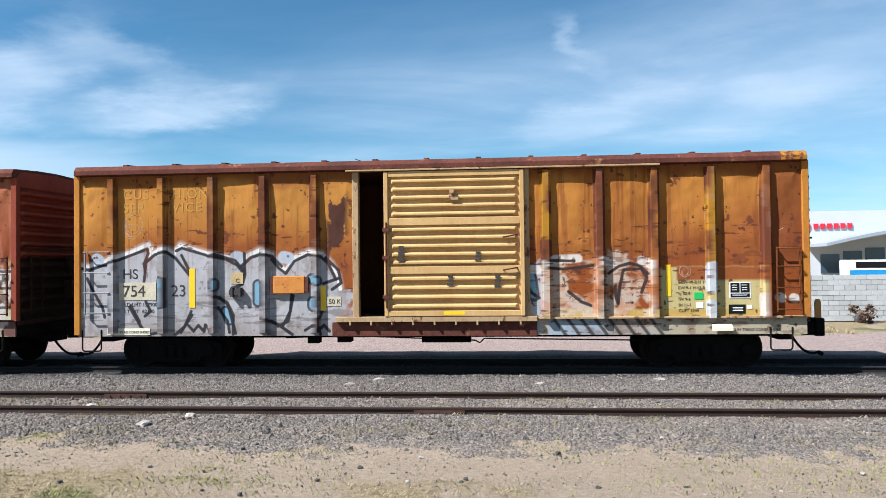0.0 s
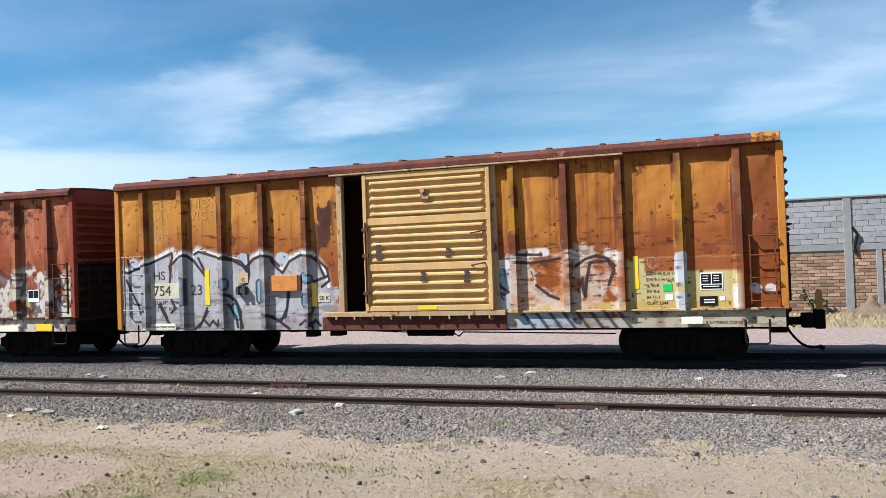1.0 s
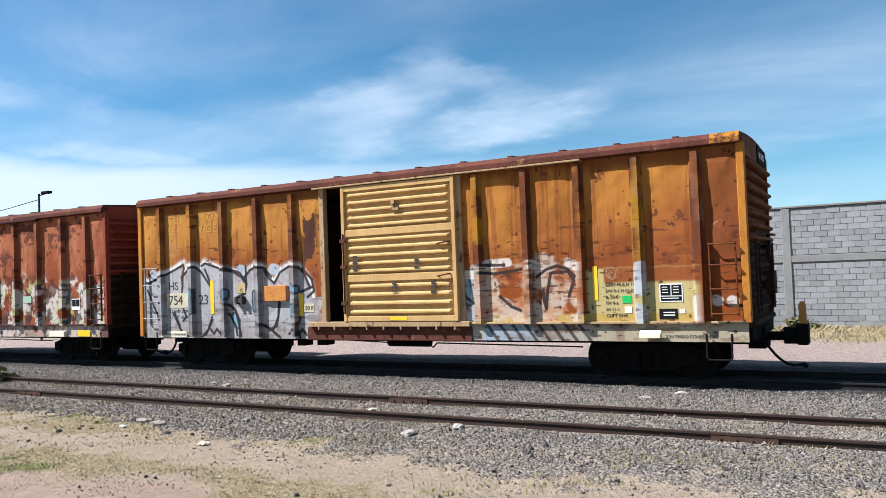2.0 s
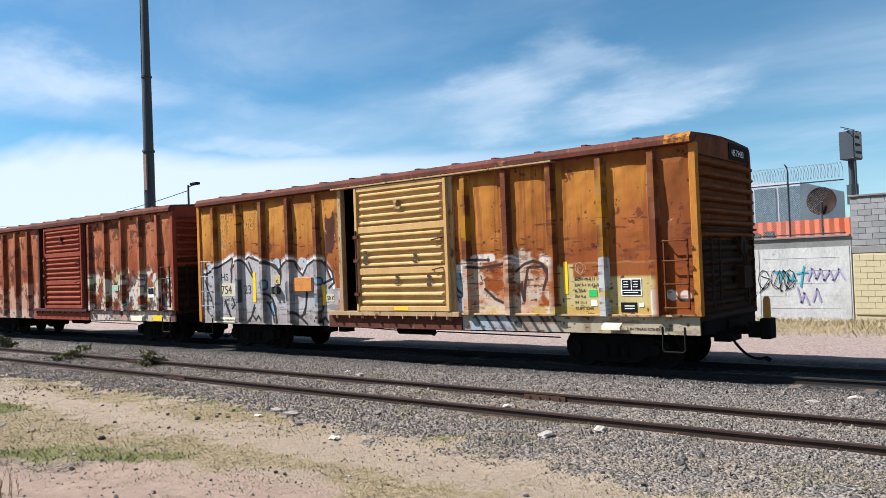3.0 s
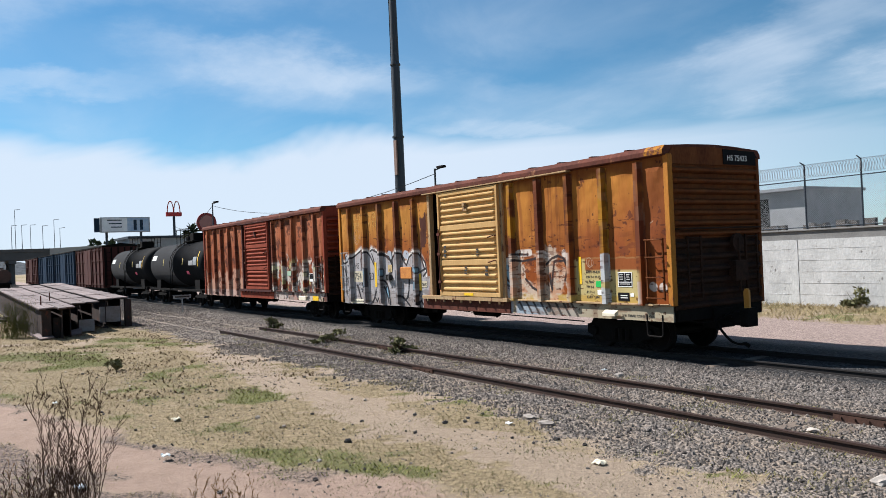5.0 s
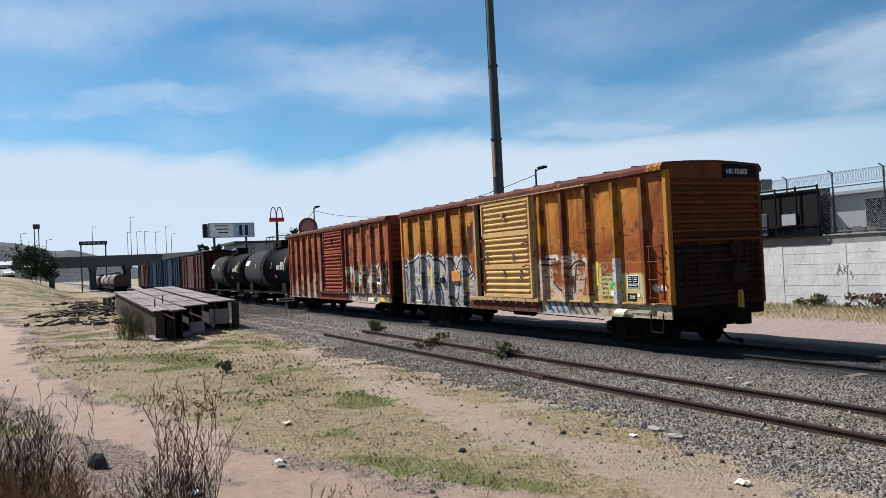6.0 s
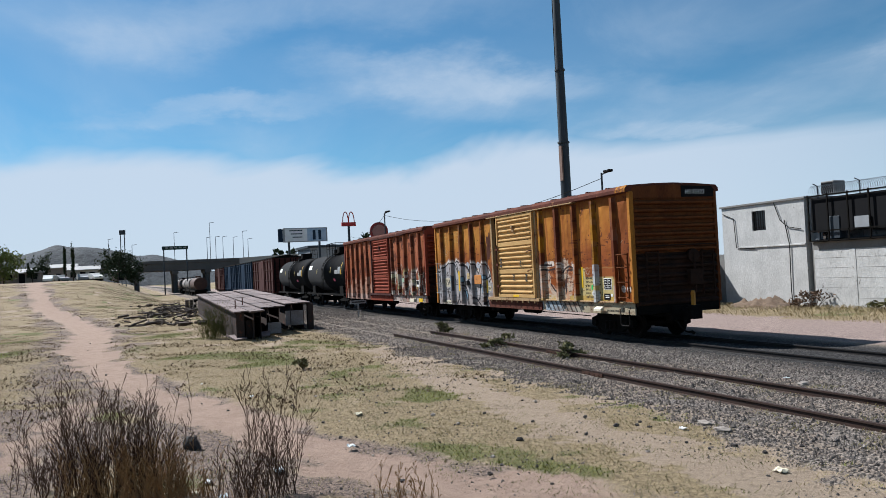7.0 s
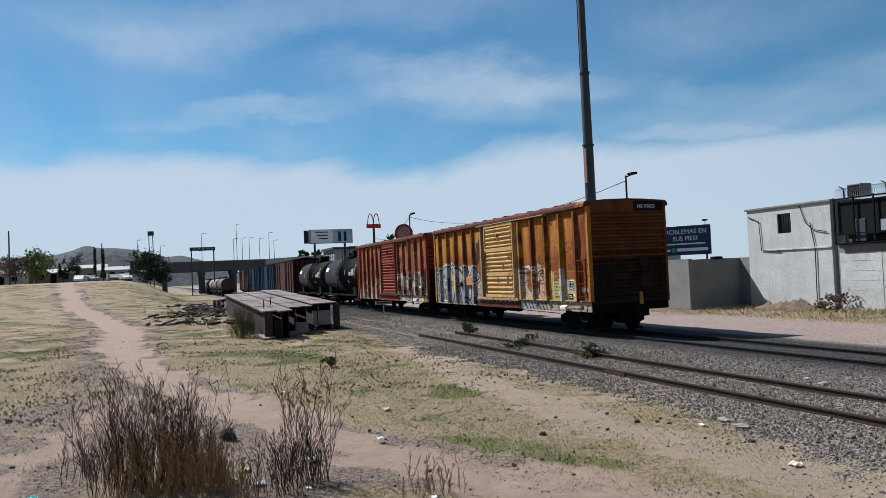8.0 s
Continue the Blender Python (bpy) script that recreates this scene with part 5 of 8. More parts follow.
    # dark oily ballast of the main line, also deepening the train's shadow by colour
    greased_and_shade = ramp(gcol.outputs[0], (0.0, (0.016, 0.015, 0.015)), (0.8, (0.05, 0.047, 0.046)), (1.0, (0.10, 0.092, 0.085)))
    c = mix(at.outputs["Alpha"], greased_and_shade, c)
    link.new(c, p.inputs["Base Color"])
    p.inputs["Roughness"].default_value = 0.95
    p.inputs["Specular IOR Level"].default_value = 0.15
    bp = n.new("ShaderNodeBump")
    bp.inputs["Strength"].default_value, bp.inputs["Distance"].default_value = 1.0, 0.055
    hm = n.new("ShaderNodeMix"); hm.data_type = "FLOAT"
    link.new(s1.outputs[0], hm.inputs["Factor"])
    link.new(fine, hm.inputs[2])
    inv = n.new("ShaderNodeMath"); inv.operation = "SUBTRACT"; inv.inputs[0].default_value = 1.0
    link.new(st1.outputs["Distance"], inv.inputs[1]); link.new(inv.outputs[0], hm.inputs[3])
    link.new(hm.outputs[0], bp.inputs["Height"]); link.new(bp.outputs[0], p.inputs["Normal"])
    return m


def build_ground():
    xs = spread([(-3500, -600, 290), (-600, -160, 40), (-160, -60, 2.0), (-60, -30, 0.5), (-30, 10, 0.12), (10, 24, 0.4), (24, 120, 6), (120, 3500, 260)])
    ys = spread([(-3500, -300, 320), (-300, -40, 20), (-40, -8, 1.5), (-8, -2, 0.3), (-2, 13, 0.12), (13, 31, 0.35), (31, 120, 5), (120, 3500, 260)])
    gx, gy = [g.ravel() for g in np.meshgrid(xs, ys)]
    gz = ground_height(gx, gy)
    v = np.c_[gx, gy, gz]
    nx, ny = len(xs), len(ys)
    i = np.arange(nx * ny).reshape(ny, nx)
    f = np.c_[i[:-1, :-1].ravel(), i[:-1, 1:].ravel(), i[1:, 1:].ravel(), i[1:, :-1].ravel()]
    me = bpy.data.meshes.new("ground")
    me.vertices.add(len(v)); me.vertices.foreach_set("co", v.astype(np.float32).ravel())
    me.loops.add(f.size); me.loops.foreach_set("vertex_index", f.ravel().astype(np.int32))
    me.polygons.add(len(f)); me.polygons.foreach_set("loop_start", np.arange(0, f.size, 4, dtype=np.int32))
    me.update(calc_edges=True)
    me.polygons.foreach_set("use_smooth", [True] * len(f))
    gr, gn, dr, pk, pa, pb = ground_cover(gx, gy)
    one = np.ones(len(gx))
    # darkened bed, wider beyond the track where the train's shadow is painted in
    undarkened = 1 - step(2.0, 1.3, np.abs(np.where(gy > TRACK_Y, (gy - TRACK_Y) * 0.55, gy - TRACK_Y))) * step(19.3, 18.6, gy)
    for name, cols in (("cover", (gr, gn, dr, undarkened)), ("cover_two", (pk, pa, pb, one))):
        at = me.color_attributes.new(name, "FLOAT_COLOR", "POINT")
        at.data.foreach_set("color", np.stack(cols, 1).astype(np.float32).ravel())
    me.materials.append(ground_material())
    tagged(new("ground", me), "open yard of bare earth, ballast and dry grass", "ground", kind="structure")


build_ground()

# ---------------------------------------------------------------- tracks
RAIL_PROFILE = [(-0.065, 0), (0.065, 0), (0.065, 0.018), (0.012, 0.035), (0.012, 0.115), (0.036, 0.128), (0.036, 0.155), (-0.036, 0.155), (-0.036, 0.128), (-0.012, 0.115), (-0.012, 0.035), (-0.065, 0.018)]


def track(name, ys, x0, x1, top, material, label, ties, tie_h):
    tr = empty(name, Matrix(), label, "railway track", kind="structure")
    for y in ys:
        bm = bmesh.new()
        extrude(bm, [(y + p, top - 0.155 + q) for p, q in RAIL_PROFILE], "x", x0, x1)
        part("rail", bm, material, tr)
    if ties:
        me = None
        mid = sum(ys) / 2
        rnd = random.Random(4)
        for k in range(int((ties[1] - ties[0]) / ties[2])):
            if me is None:
                bm = bmesh.new()
                box(bm, -0.11, 0.11, -1.28, 1.28, -0.16, 0)
                me = finish(bm, "sleeper", 0.015)
                me.materials.append(WOOD_OLD)
            ob = new("sleeper", me)
            ob.parent = tr
            ob.matrix_basis = pose(ties[0] + k * ties[2] + rnd.uniform(-0.05, 0.05), mid + rnd.uniform(-0.05, 0.05), tie_h + rnd.uniform(-0.05, 0.012), 0, 0, rnd.uniform(-2, 2))
    return tr


main_line = track("railway_track", (TRACK_Y - 0.75, TRACK_Y + 0.75), -420, 160, RAIL_TOP, RAIL_DARK, "dark main line under the train, on grey ballast", (-60, 20, 0.62), 0.035)
siding = track("railway_track", (10.25, 11.8), -30.5, 130, 0.125, RAIL_STEEL, "rusty siding half sunk in gravel", (-30, 16, 0.66), -0.012)


JOINT = mat("brown_joint_steel", (0.085, 0.046, 0.034), (0.04, 0.023, 0.018), 0.85, scale=6, spec=0.1)


def joints():
    for x, y in ((-0.75, 10.25), (-6.9, 11.8), (11.5, 10.25), (-16.0, 10.25), (-20.5, 11.8)):
        for s in (-1, 1):
            bm = bmesh.new()
            box(bm, x - 0.42, x + 0.42, y + s * 0.022 - 0.012, y + s * 0.022 + 0.012, 0.0, 0.085)
            for k in range(4):
                rod(bm, (x - 0.3 + k * 0.2, y + s * 0.03, 0.045), (x - 0.3 + k * 0.2, y + s * 0.065, 0.045), 0.017, seg=6)
            part("joint_bar", bm, JOINT, siding)


joints()

# ---------------------------------------------------------------- walls behind the line
BLOCK = mat("grey_concrete_block", (0.27, 0.27, 0.27), (0.20, 0.20, 0.20), 0.92, scale=3, fine=25, bump=0.4, vary=0.14, spec=0.15)
MORTAR = mat("pale_mortar", (0.24, 0.235, 0.225), (0.17, 0.165, 0.16), 0.95, scale=4, fine=30, bump=0.4, spec=0.1)
BRICK = mat("rough_tan_brick", (0.30, 0.20, 0.13), (0.21, 0.125, 0.08), 0.92, scale=5, fine=30, bump=0.5, vary=0.45, spec=0.15)
YELLOW_WALL = mat("pale_yellow_wall_paint", (0.48, 0.415, 0.265), (0.39, 0.33, 0.20), 0.9, scale=1.4, fine=12, bump=0.4, spec=0.15)
WHITEWASH = mat("stained_whitewash", (0.52, 0.515, 0.50), (0.34, 0.335, 0.325), 0.92, scale=1.3, fine=12, bump=0.8, depth=0.04, dark=(0.16, 0.15, 0.14), dark_at=0.63, streak=0.4, spec=0.15)
PLASTER_GREY = mat("grey_plaster", (0.22, 0.215, 0.205), (0.135, 0.13, 0.125), 0.92, scale=1.2, fine=14, bump=0.4, dark=(0.10, 0.095, 0.09), dark_at=0.66, spec=0.15)


def course(parent, name, x0, x1, z0, z1, bw, bh, material, gap=0.012, y=WALL_Y, stuff_from=None):
    """Blocks laid in running bond, each a piece of its own, a little uneven."""
    rnd = random.Random(int(x0 * 10) + int(z0 * 100))
    meshes = {}
    rows = int(round((z1 - z0) / bh))
    for r in range(rows):
        x = x0 - (bw / 2 if r % 2 else 0)
        while x < x1 - 0.03:
            a, b = max(x, x0), min(x + bw, x1)
            w = round(b - a, 3)
            x += bw
            if w < 0.05:
                continue
            if w not in meshes:
                bm = bmesh.new()
                box(bm, 0, w - gap, -0.03, 0.02, 0, bh - gap)
                meshes[w] = finish(bm, name, 0.004)
                meshes[w].materials.append(material)
            ob = new(name, meshes[w])
            ob.parent = parent
            ob.matrix_basis = pose(a, y + rnd.uniform(-0.006, 0.006), z0 + r * bh)


def wall_tall():
    w = slab("wall_tall", (-5.62, 10.45, WALL_Y, WALL_Y + 0.25, -0.2, 4.3), MORTAR)
    tagged(w, "tall concrete block wall with brick and painted stretches", "wall", kind="structure")
    course(w, "block", -5.58, 10.2, 2.62, 4.26, 0.42, 0.205, BLOCK)
    course(w, "block", -3.7, 2.0, 0.05, 2.3, 0.42, 0.205, BLOCK)
    course(w, "brick", 2.2, 10.15, 0.05, 2.3, 0.42, 0.125, BRICK, 0.02)
    slab("beam", (-5.62, 10.45, WALL_Y - 0.06, WALL_Y - 0.0, 2.36, 2.6), MORTAR, w, "cast tie beam", 0.01)
    slab("coping", (-5.66, 10.5, WALL_Y - 0.08, WALL_Y + 0.3, 4.3, 4.37), PLASTER_GREY, w, "", 0.01)
    for x in (-2.1, 2.05, 6.1, 10.31):
        slab("pillar", (x - 0.14, x + 0.14, WALL_Y - 0.07, WALL_Y - 0.001, 0.0, 4.28), MORTAR, w, "cast pillar", 0.012)
    slab("pillar", (7.0, 7.2, WALL_Y - 0.065, WALL_Y - 0.001, 0.0, 2.35), MORTAR, w, "cast pillar", 0.012)
    p = slab("painted_panel", (-5.6, -3.95, WALL_Y - 0.05, WALL_Y - 0.002, -0.05, 2.34), YELLOW_WALL, w, "stretch painted pale yellow")
    course(p, "block", -5.58, -4.15, 0.25, 2.28, 0.42, 0.205, YELLOW_WALL, 0.008, WALL_Y - 0.055)
    slab("pillar", (-4.1, -3.8, WALL_Y - 0.09, WALL_Y - 0.002, 0, 2.36), YELLOW_WALL, w, "", 0.01)
    bm = bmesh.new()
    tube(bm, [(6.25, WALL_Y - 0.1, 3.2), (6.4, WALL_Y - 0.12, 2.95), (6.3, WALL_Y - 0.1, 2.5), (6.35, WALL_Y - 0.09, 2.2)], 0.05)
    part("hanging_cloth", bm, BLACK, w, "dark rag hanging at a pillar")


wall_tall()
mid = tagged(slab("wall_mid", (10.46, 12.0, WALL_Y + 0.1, WALL_Y + 0.3, -0.2, 2.62), MORTAR), "block wall of a lean-to with a dark sheet roof", "wall", kind="structure")
course(mid, "block", 10.75, 12.0, 0.05, 2.55, 0.42, 0.205, BLOCK, y=WALL_Y + 0.09)
slab("sheet_roof", (10.46, 12.1, WALL_Y - 0.15, WALL_Y + 2.0, 2.64, 2.72), BLACK_STEEL, mid, "dark sheet roof")
slab("pipe", (10.5, 10.62, WALL_Y - 0.02, WALL_Y + 0.09, 0, 2.6), BLACK_STEEL, mid, "dark drain pipe")
low = tagged(slab("wall_low", (12.0, 70, WALL_Y + 0.1, WALL_Y + 0.3, -0.2, 1.84), MORTAR), "low pale block wall", "wall", kind="structure")
course(low, "block", 12.0, 20, 0.05, 1.84, 0.42, 0.205, mat("pale_block", (0.42, 0.42, 0.41), (0.33, 0.33, 0.32), 0.92, scale=3, vary=0.1), y=WALL_Y + 0.09)


def wall_white():
    w = tagged(slab("wall_white", (-28.3, -5.63, WALL_Y, WALL_Y + 0.25, -0.2, 2.96), PLASTER_GREY), "whitewashed yard wall with spray-painted drawings", "wall", kind="structure")
    slab("wash", (-28.2, -5.65, WALL_Y - 0.035, WALL_Y - 0.001, -0.1, 2.62), WHITEWASH, w, "flaking whitewash")
    for z in (0.45, 0.9, 1.35, 1.8, 2.25):
        slab("ledge", (-28.2, -5.7, WALL_Y - 0.043, WALL_Y - 0.034, z, z + 0.02), WHITEWASH, w)
    for x in (-26.1, -23.0, -19.4, -15.8, -12.2, -8.9, -5.85):
        slab("pillar", (x - 0.15, x + 0.15, WALL_Y - 0.05, WALL_Y - 0.034, -0.1, 2.62), WHITEWASH, w)
    slab("coping", (-28.3, -5.68, WALL_Y - 0.07, WALL_Y + 0.32, 2.96, 3.03), PLASTER_GREY, w, "", 0.01)
    # spray-painted drawings as flat strokes
    strokes = []
    for ex in (-11.27, -10.91):
        strokes.append([(ex + 0.1 * math.cos(a), 1.72 + 0.14 * math.sin(a)) for a in np.linspace(0, 6.3, 10)])
        strokes.append([(ex + 0.05 * math.cos(a), 1.70 + 0.07 * math.sin(a)) for a in np.linspace(0, 6.3, 8)])
    strokes += [[(-11.5, 2.05), (-11.2, 1.92)], [(-10.75, 2.05), (-11.0, 1.92)]]
    strokes.append([(-11.55, 1.35), (-11.3, 1.28), (-11.0, 1.27), (-10.7, 1.33), (-10.5, 1.42)])
    strokes.append([(-11.52, 1.3), (-11.4, 0.95), (-11.1, 0.78), (-10.8, 0.88), (-10.55, 1.38)])
    for k in range(7):
        cx = -11.42 + k * 0.13
        strokes.append([(cx + 0.06 * math.cos(a), 1.15 + 0.11 * math.sin(a)) for a in np.linspace(0, 6.3, 8)])
    rnd = random.Random(8)
    for base in (-9.8, -9.3, -8.8, -8.35, -7.9):
        pts = [(base + rnd.uniform(-0.05, 0.45), 0.95 + rnd.uniform(0, 1.0)) for _ in range(6)]
        strokes.append(pts)
        strokes.append([(base + 0.2 + 0.2 * math.cos(a), 1.5 + 0.35 * math.sin(a)) for a in np.linspace(rnd.uniform(0, 2), 6, 9)])
    strokes += [[(-23.3, 1.35), (-23.18, 1.75), (-23.05, 1.35)], [(-23.25, 1.5), (-23.1, 1.52)], [(-22.98, 1.35), (-22.97, 1.75)], [(-22.78, 1.72), (-22.97, 1.55), (-22.8, 1.36)]]
    colours = (("black spray-painted outlines on the wall", BLACK, strokes),
               ("turquoise sprayed tag", mat("turquoise_spray", (0.03, 0.33, 0.42), rough=0.9), [[(-8.18, 1.74), (-7.92, 1.78), (-8.05, 1.4)], [(-7.78, 1.73), (-7.77, 1.44)], [(-7.56, 1.68), (-7.66, 1.44), (-7.48, 1.48)], [(-7.2, 1.95), (-7.33, 1.24)], [(-7.45, 1.7), (-7.1, 1.74)]]),
               ("lilac sprayed tag", mat("lilac_spray", (0.33, 0.28, 0.45), rough=0.9), [[(-7.08, 1.47), (-6.93, 1.85), (-6.81, 1.51), (-6.66, 1.84), (-6.55, 1.46), (-6.36, 1.78), (-6.25, 1.45), (-6.06, 1.82), (-5.87, 1.45)], [(-7.45, 1.2), (-7.34, 0.67), (-7.23, 1.0), (-7.09, 0.62)], [(-6.94, 0.71), (-6.8, 1.14), (-6.69, 0.71)]]))
    for tag_label, tag_paint, tag_strokes in colours:
        spray(w, tag_label, tag_paint, tag_strokes)


def spray(w, tag_label, tag_paint, tag_strokes):
    bm = bmesh.new()
    for pts in tag_strokes:
        for (ax, az), (bx, bz) in zip(pts, pts[1:]):
            d = Vector((bx - ax, 0, bz - az)).normalized() * (0.013 if tag_paint is BLACK else 0.03)
            q = Vector((-d.z, 0, d.x))
            y = WALL_Y - 0.054
            vs = [bm.verts.new(Vector(v)) for v in (Vector((ax, y, az)) + q - d, Vector((bx, y, bz)) + q + d, Vector((bx, y, bz)) - q + d, Vector((ax, y, az)) - q - d)]
            bm.faces.new(vs)
    part("spray_drawing", bm, tag_paint, w, tag_label)


wall_white()


def fence():
    f = empty("security_fence", Matrix(), "wire mesh fence with coiled razor wire on steel posts above the wall", "fence", kind="structure")
    xs = np.arange(-28.6, -5.9, 2.25) + 0.7
    for x in xs:
        bm = bmesh.new()
        rod(bm, (x, WALL_Y + 0.1, 2.9), (x, WALL_Y + 0.1, 5.55), 0.035)
        rod(bm, (x, WALL_Y + 0.1, 5.55), (x - 0.02, WALL_Y - 0.15, 5.65), 0.025)
        part("fence_post", bm, POLE_GREY, f)
    for z in (3.1, 4.95):
        bm = bmesh.new()
        rod(bm, (-28.2, WALL_Y + 0.1, z), (-5.8, WALL_Y + 0.1, z), 0.022, seg=6)
        part("fence_rail", bm, POLE_GREY, f)
    bm = bmesh.new()
    prev = None
    for k in range(2400):
        a = k * 0.52
        p = (-28.2 + k * 22.4 / 2400, WALL_Y + 0.02 + 0.24 * math.sin(a), 5.30 + 0.26 * math.cos(a))
        if prev:
            rod(bm, prev, p, 0.009, seg=3, caps=False)
        prev = p
    part("razor_coil", bm, GALV, f, "coil of razor wire")
    verts, faces = [], []
    for k in range(280):
        for s in (-1, 1):
            x = -28.2 + k * 0.08
            x2 = x + s * 1.85
            if x2 > -5.8 or x2 < -28.2:
                continue
            i = len(verts)
            verts += [(x - 0.004, WALL_Y + 0.1, 3.1), (x + 0.004, WALL_Y + 0.1, 3.1), (x2 + 0.004, WALL_Y + 0.1, 4.95), (x2 - 0.004, WALL_Y + 0.1, 4.95)]
            faces.append((i, i + 1, i + 2, i + 3))
    raw("wire_mesh", verts, faces, GALV, f, "fine diamond wire mesh")


fence()


def white_building():
    b = empty("white_building", pose(-34.05, WALL_Y - 0.1, -0.15), "two-storey whitewashed building with a barred window and rusted drain stains", "building", kind="structure")
    bm = bmesh.new()
    # front with a window opening, 5.5 m wide
    for d in ((0, 2.15, 0, 0.2, -0.2, 5.2), (3.05, 5.5, 0, 0.2, -0.2, 5.2), (2.15, 3.05, 0, 0.2, -0.2, 3.9), (2.15, 3.05, 0, 0.2, 4.88, 5.2)):
        box(bm, *d)
    box(bm, 0, 0.2, 0.2, 6, -0.2, 5.2)
    box(bm, 5.3, 5.5, 0.2, 6, -0.2, 5.2)
    box(bm, 0.2, 5.3, 5.8, 6, -0.2, 5.2)
    part("wall", bm, WHITEWASH, b, "rough whitewashed wall")
    slab("roof", (-0.1, 5.6, -0.08, 6.1, 5.2, 5.3), PLASTER_GREY, b, "flat concrete roof edge", 0.01)
    slab("ledge", (1.1, 5.5, -0.06, -0.0, 3.05, 3.13), WHITEWASH, b, "plaster ledge", 0.01)
    win = slab("window", (2.15, 3.05, 0.12, 0.15, 3.9, 4.88), mat("dark_glass", (0.02, 0.022, 0.025), rough=0.12, spec=0.5, bump=0.0), b, "dark window pane")
    bm = bmesh.new()
    for k in range(6):
        x = 2.22 + k * 0.155
        box(bm, x - 0.012, x + 0.012, 0.03, 0.055, 3.9, 4.88)
    for z in (4.05, 4.4, 4.75):
        box(bm, 2.15, 3.05, 0.03, 0.05, z, z + 0.02)
    part("window_bars", bm, BLACK_STEEL, win, "dark window bars")
    bm = bmesh.new()
    tube(bm, [(0.1, -0.05, 4.9), (0.9, -0.05, 4.6), (1.0, -0.05, 3.1), (2.3, -0.05, 3.0)], 0.018)
    tube(bm, [(3.7, -0.05, 5.15), (4.05, -0.05, 4.3), (4.5, -0.05, 3.95), (5.3, -0.05, 3.8)], 0.02)
    tube(bm, [(4.3, -0.05, 4.3), (4.55, -0.05, 3.1), (4.5, -0.05, 1.0), (4.55, -0.05, 0.1)], 0.022)
    part("cable", bm, BLACK, b, "sagging black cables on the wall")
    # caged balcony on top of the yard wall
    c = empty("balcony_cage", pose(-28.2, WALL_Y, 0), "black steel-barred balcony cage with dark sheeting", "cage", kind="structure")
    bm = bmesh.new()
    box(bm, 0.05, 4.3, -0.1, -0.06, 3.42, 4.98)
    box(bm, 0.05, 4.3, 0.5, 0.6, 3.0, 5.0)
    box(bm, 0.05, 4.3, -0.2, 1.8, 2.98, 3.06)
    part("sheeting", bm, BLACK, c, "dark backing sheet")
    bm = bmesh.new()
    for x in np.linspace(0, 4.3, 5):
        box(bm, x - 0.03, x + 0.03, -0.25, -0.19, 3.0, 5.15)
    for z in (3.0, 3.45, 5.05):
        box(bm, 0, 4.3, -0.25, -0.2, z, z + 0.06)
    part("bars", bm, BLACK_STEEL, c, "black steel bars")
    slab("cabinet", (1.0, 1.6, -0.14, 0.3, 3.1, 4.1), POLE_GREY, c, "small grey cabinet inside the cage", 0.02)
    slab("panel", (2.4, 3.2, -0.16, -0.12, 3.5, 4.0), GALV, c, "pale panel inside the cage")
    u = empty("air_conditioner", pose(-28.0, WALL_Y + 0.4, 5.15), "boxy grey rooftop air-conditioner unit", "air conditioner")
    slab("case", (0, 0.75, 0, 0.7, 0, 0.6), PLASTER_GREY, u, "", 0.03)
    slab("grille", (0.06, 0.68, -0.02, 0.0, 0.06, 0.54), BLACK, u)


white_building()


def corner_wall():
    w = tagged(slab("wall_corner", (-70, -34.8, 26.6, 26.85, -0.2, 2.68), PLASTER_GREY), "grey plastered boundary wall with a return", "wall", kind="structure")
    slab("return_wall", (-35.05, -34.8, 26.85, 29.9, -0.2, 2.64), PLASTER_GREY, w, "return of the wall, in shade")
    slab("return_wall", (-34.8, -34.06, 29.9, 30.1, -0.2, 2.64), PLASTER_GREY, w)
    t = empty("old_tyre", pose(-34.92, 28.5, 2.64), "black tyre lying on the wall", "tyre")
    bm = bmesh.new()
    for k in range(20):
        a, b = k * math.tau / 20, (k + 1) * math.tau / 20
        rod(bm, (0.24 * math.cos(a), 0.24 * math.sin(a), 0.04), (0.24 * math.cos(b), 0.24 * math.sin(b), 0.04), 0.08, seg=8)
    part("tread", bm, BLACK, t)


corner_wall()


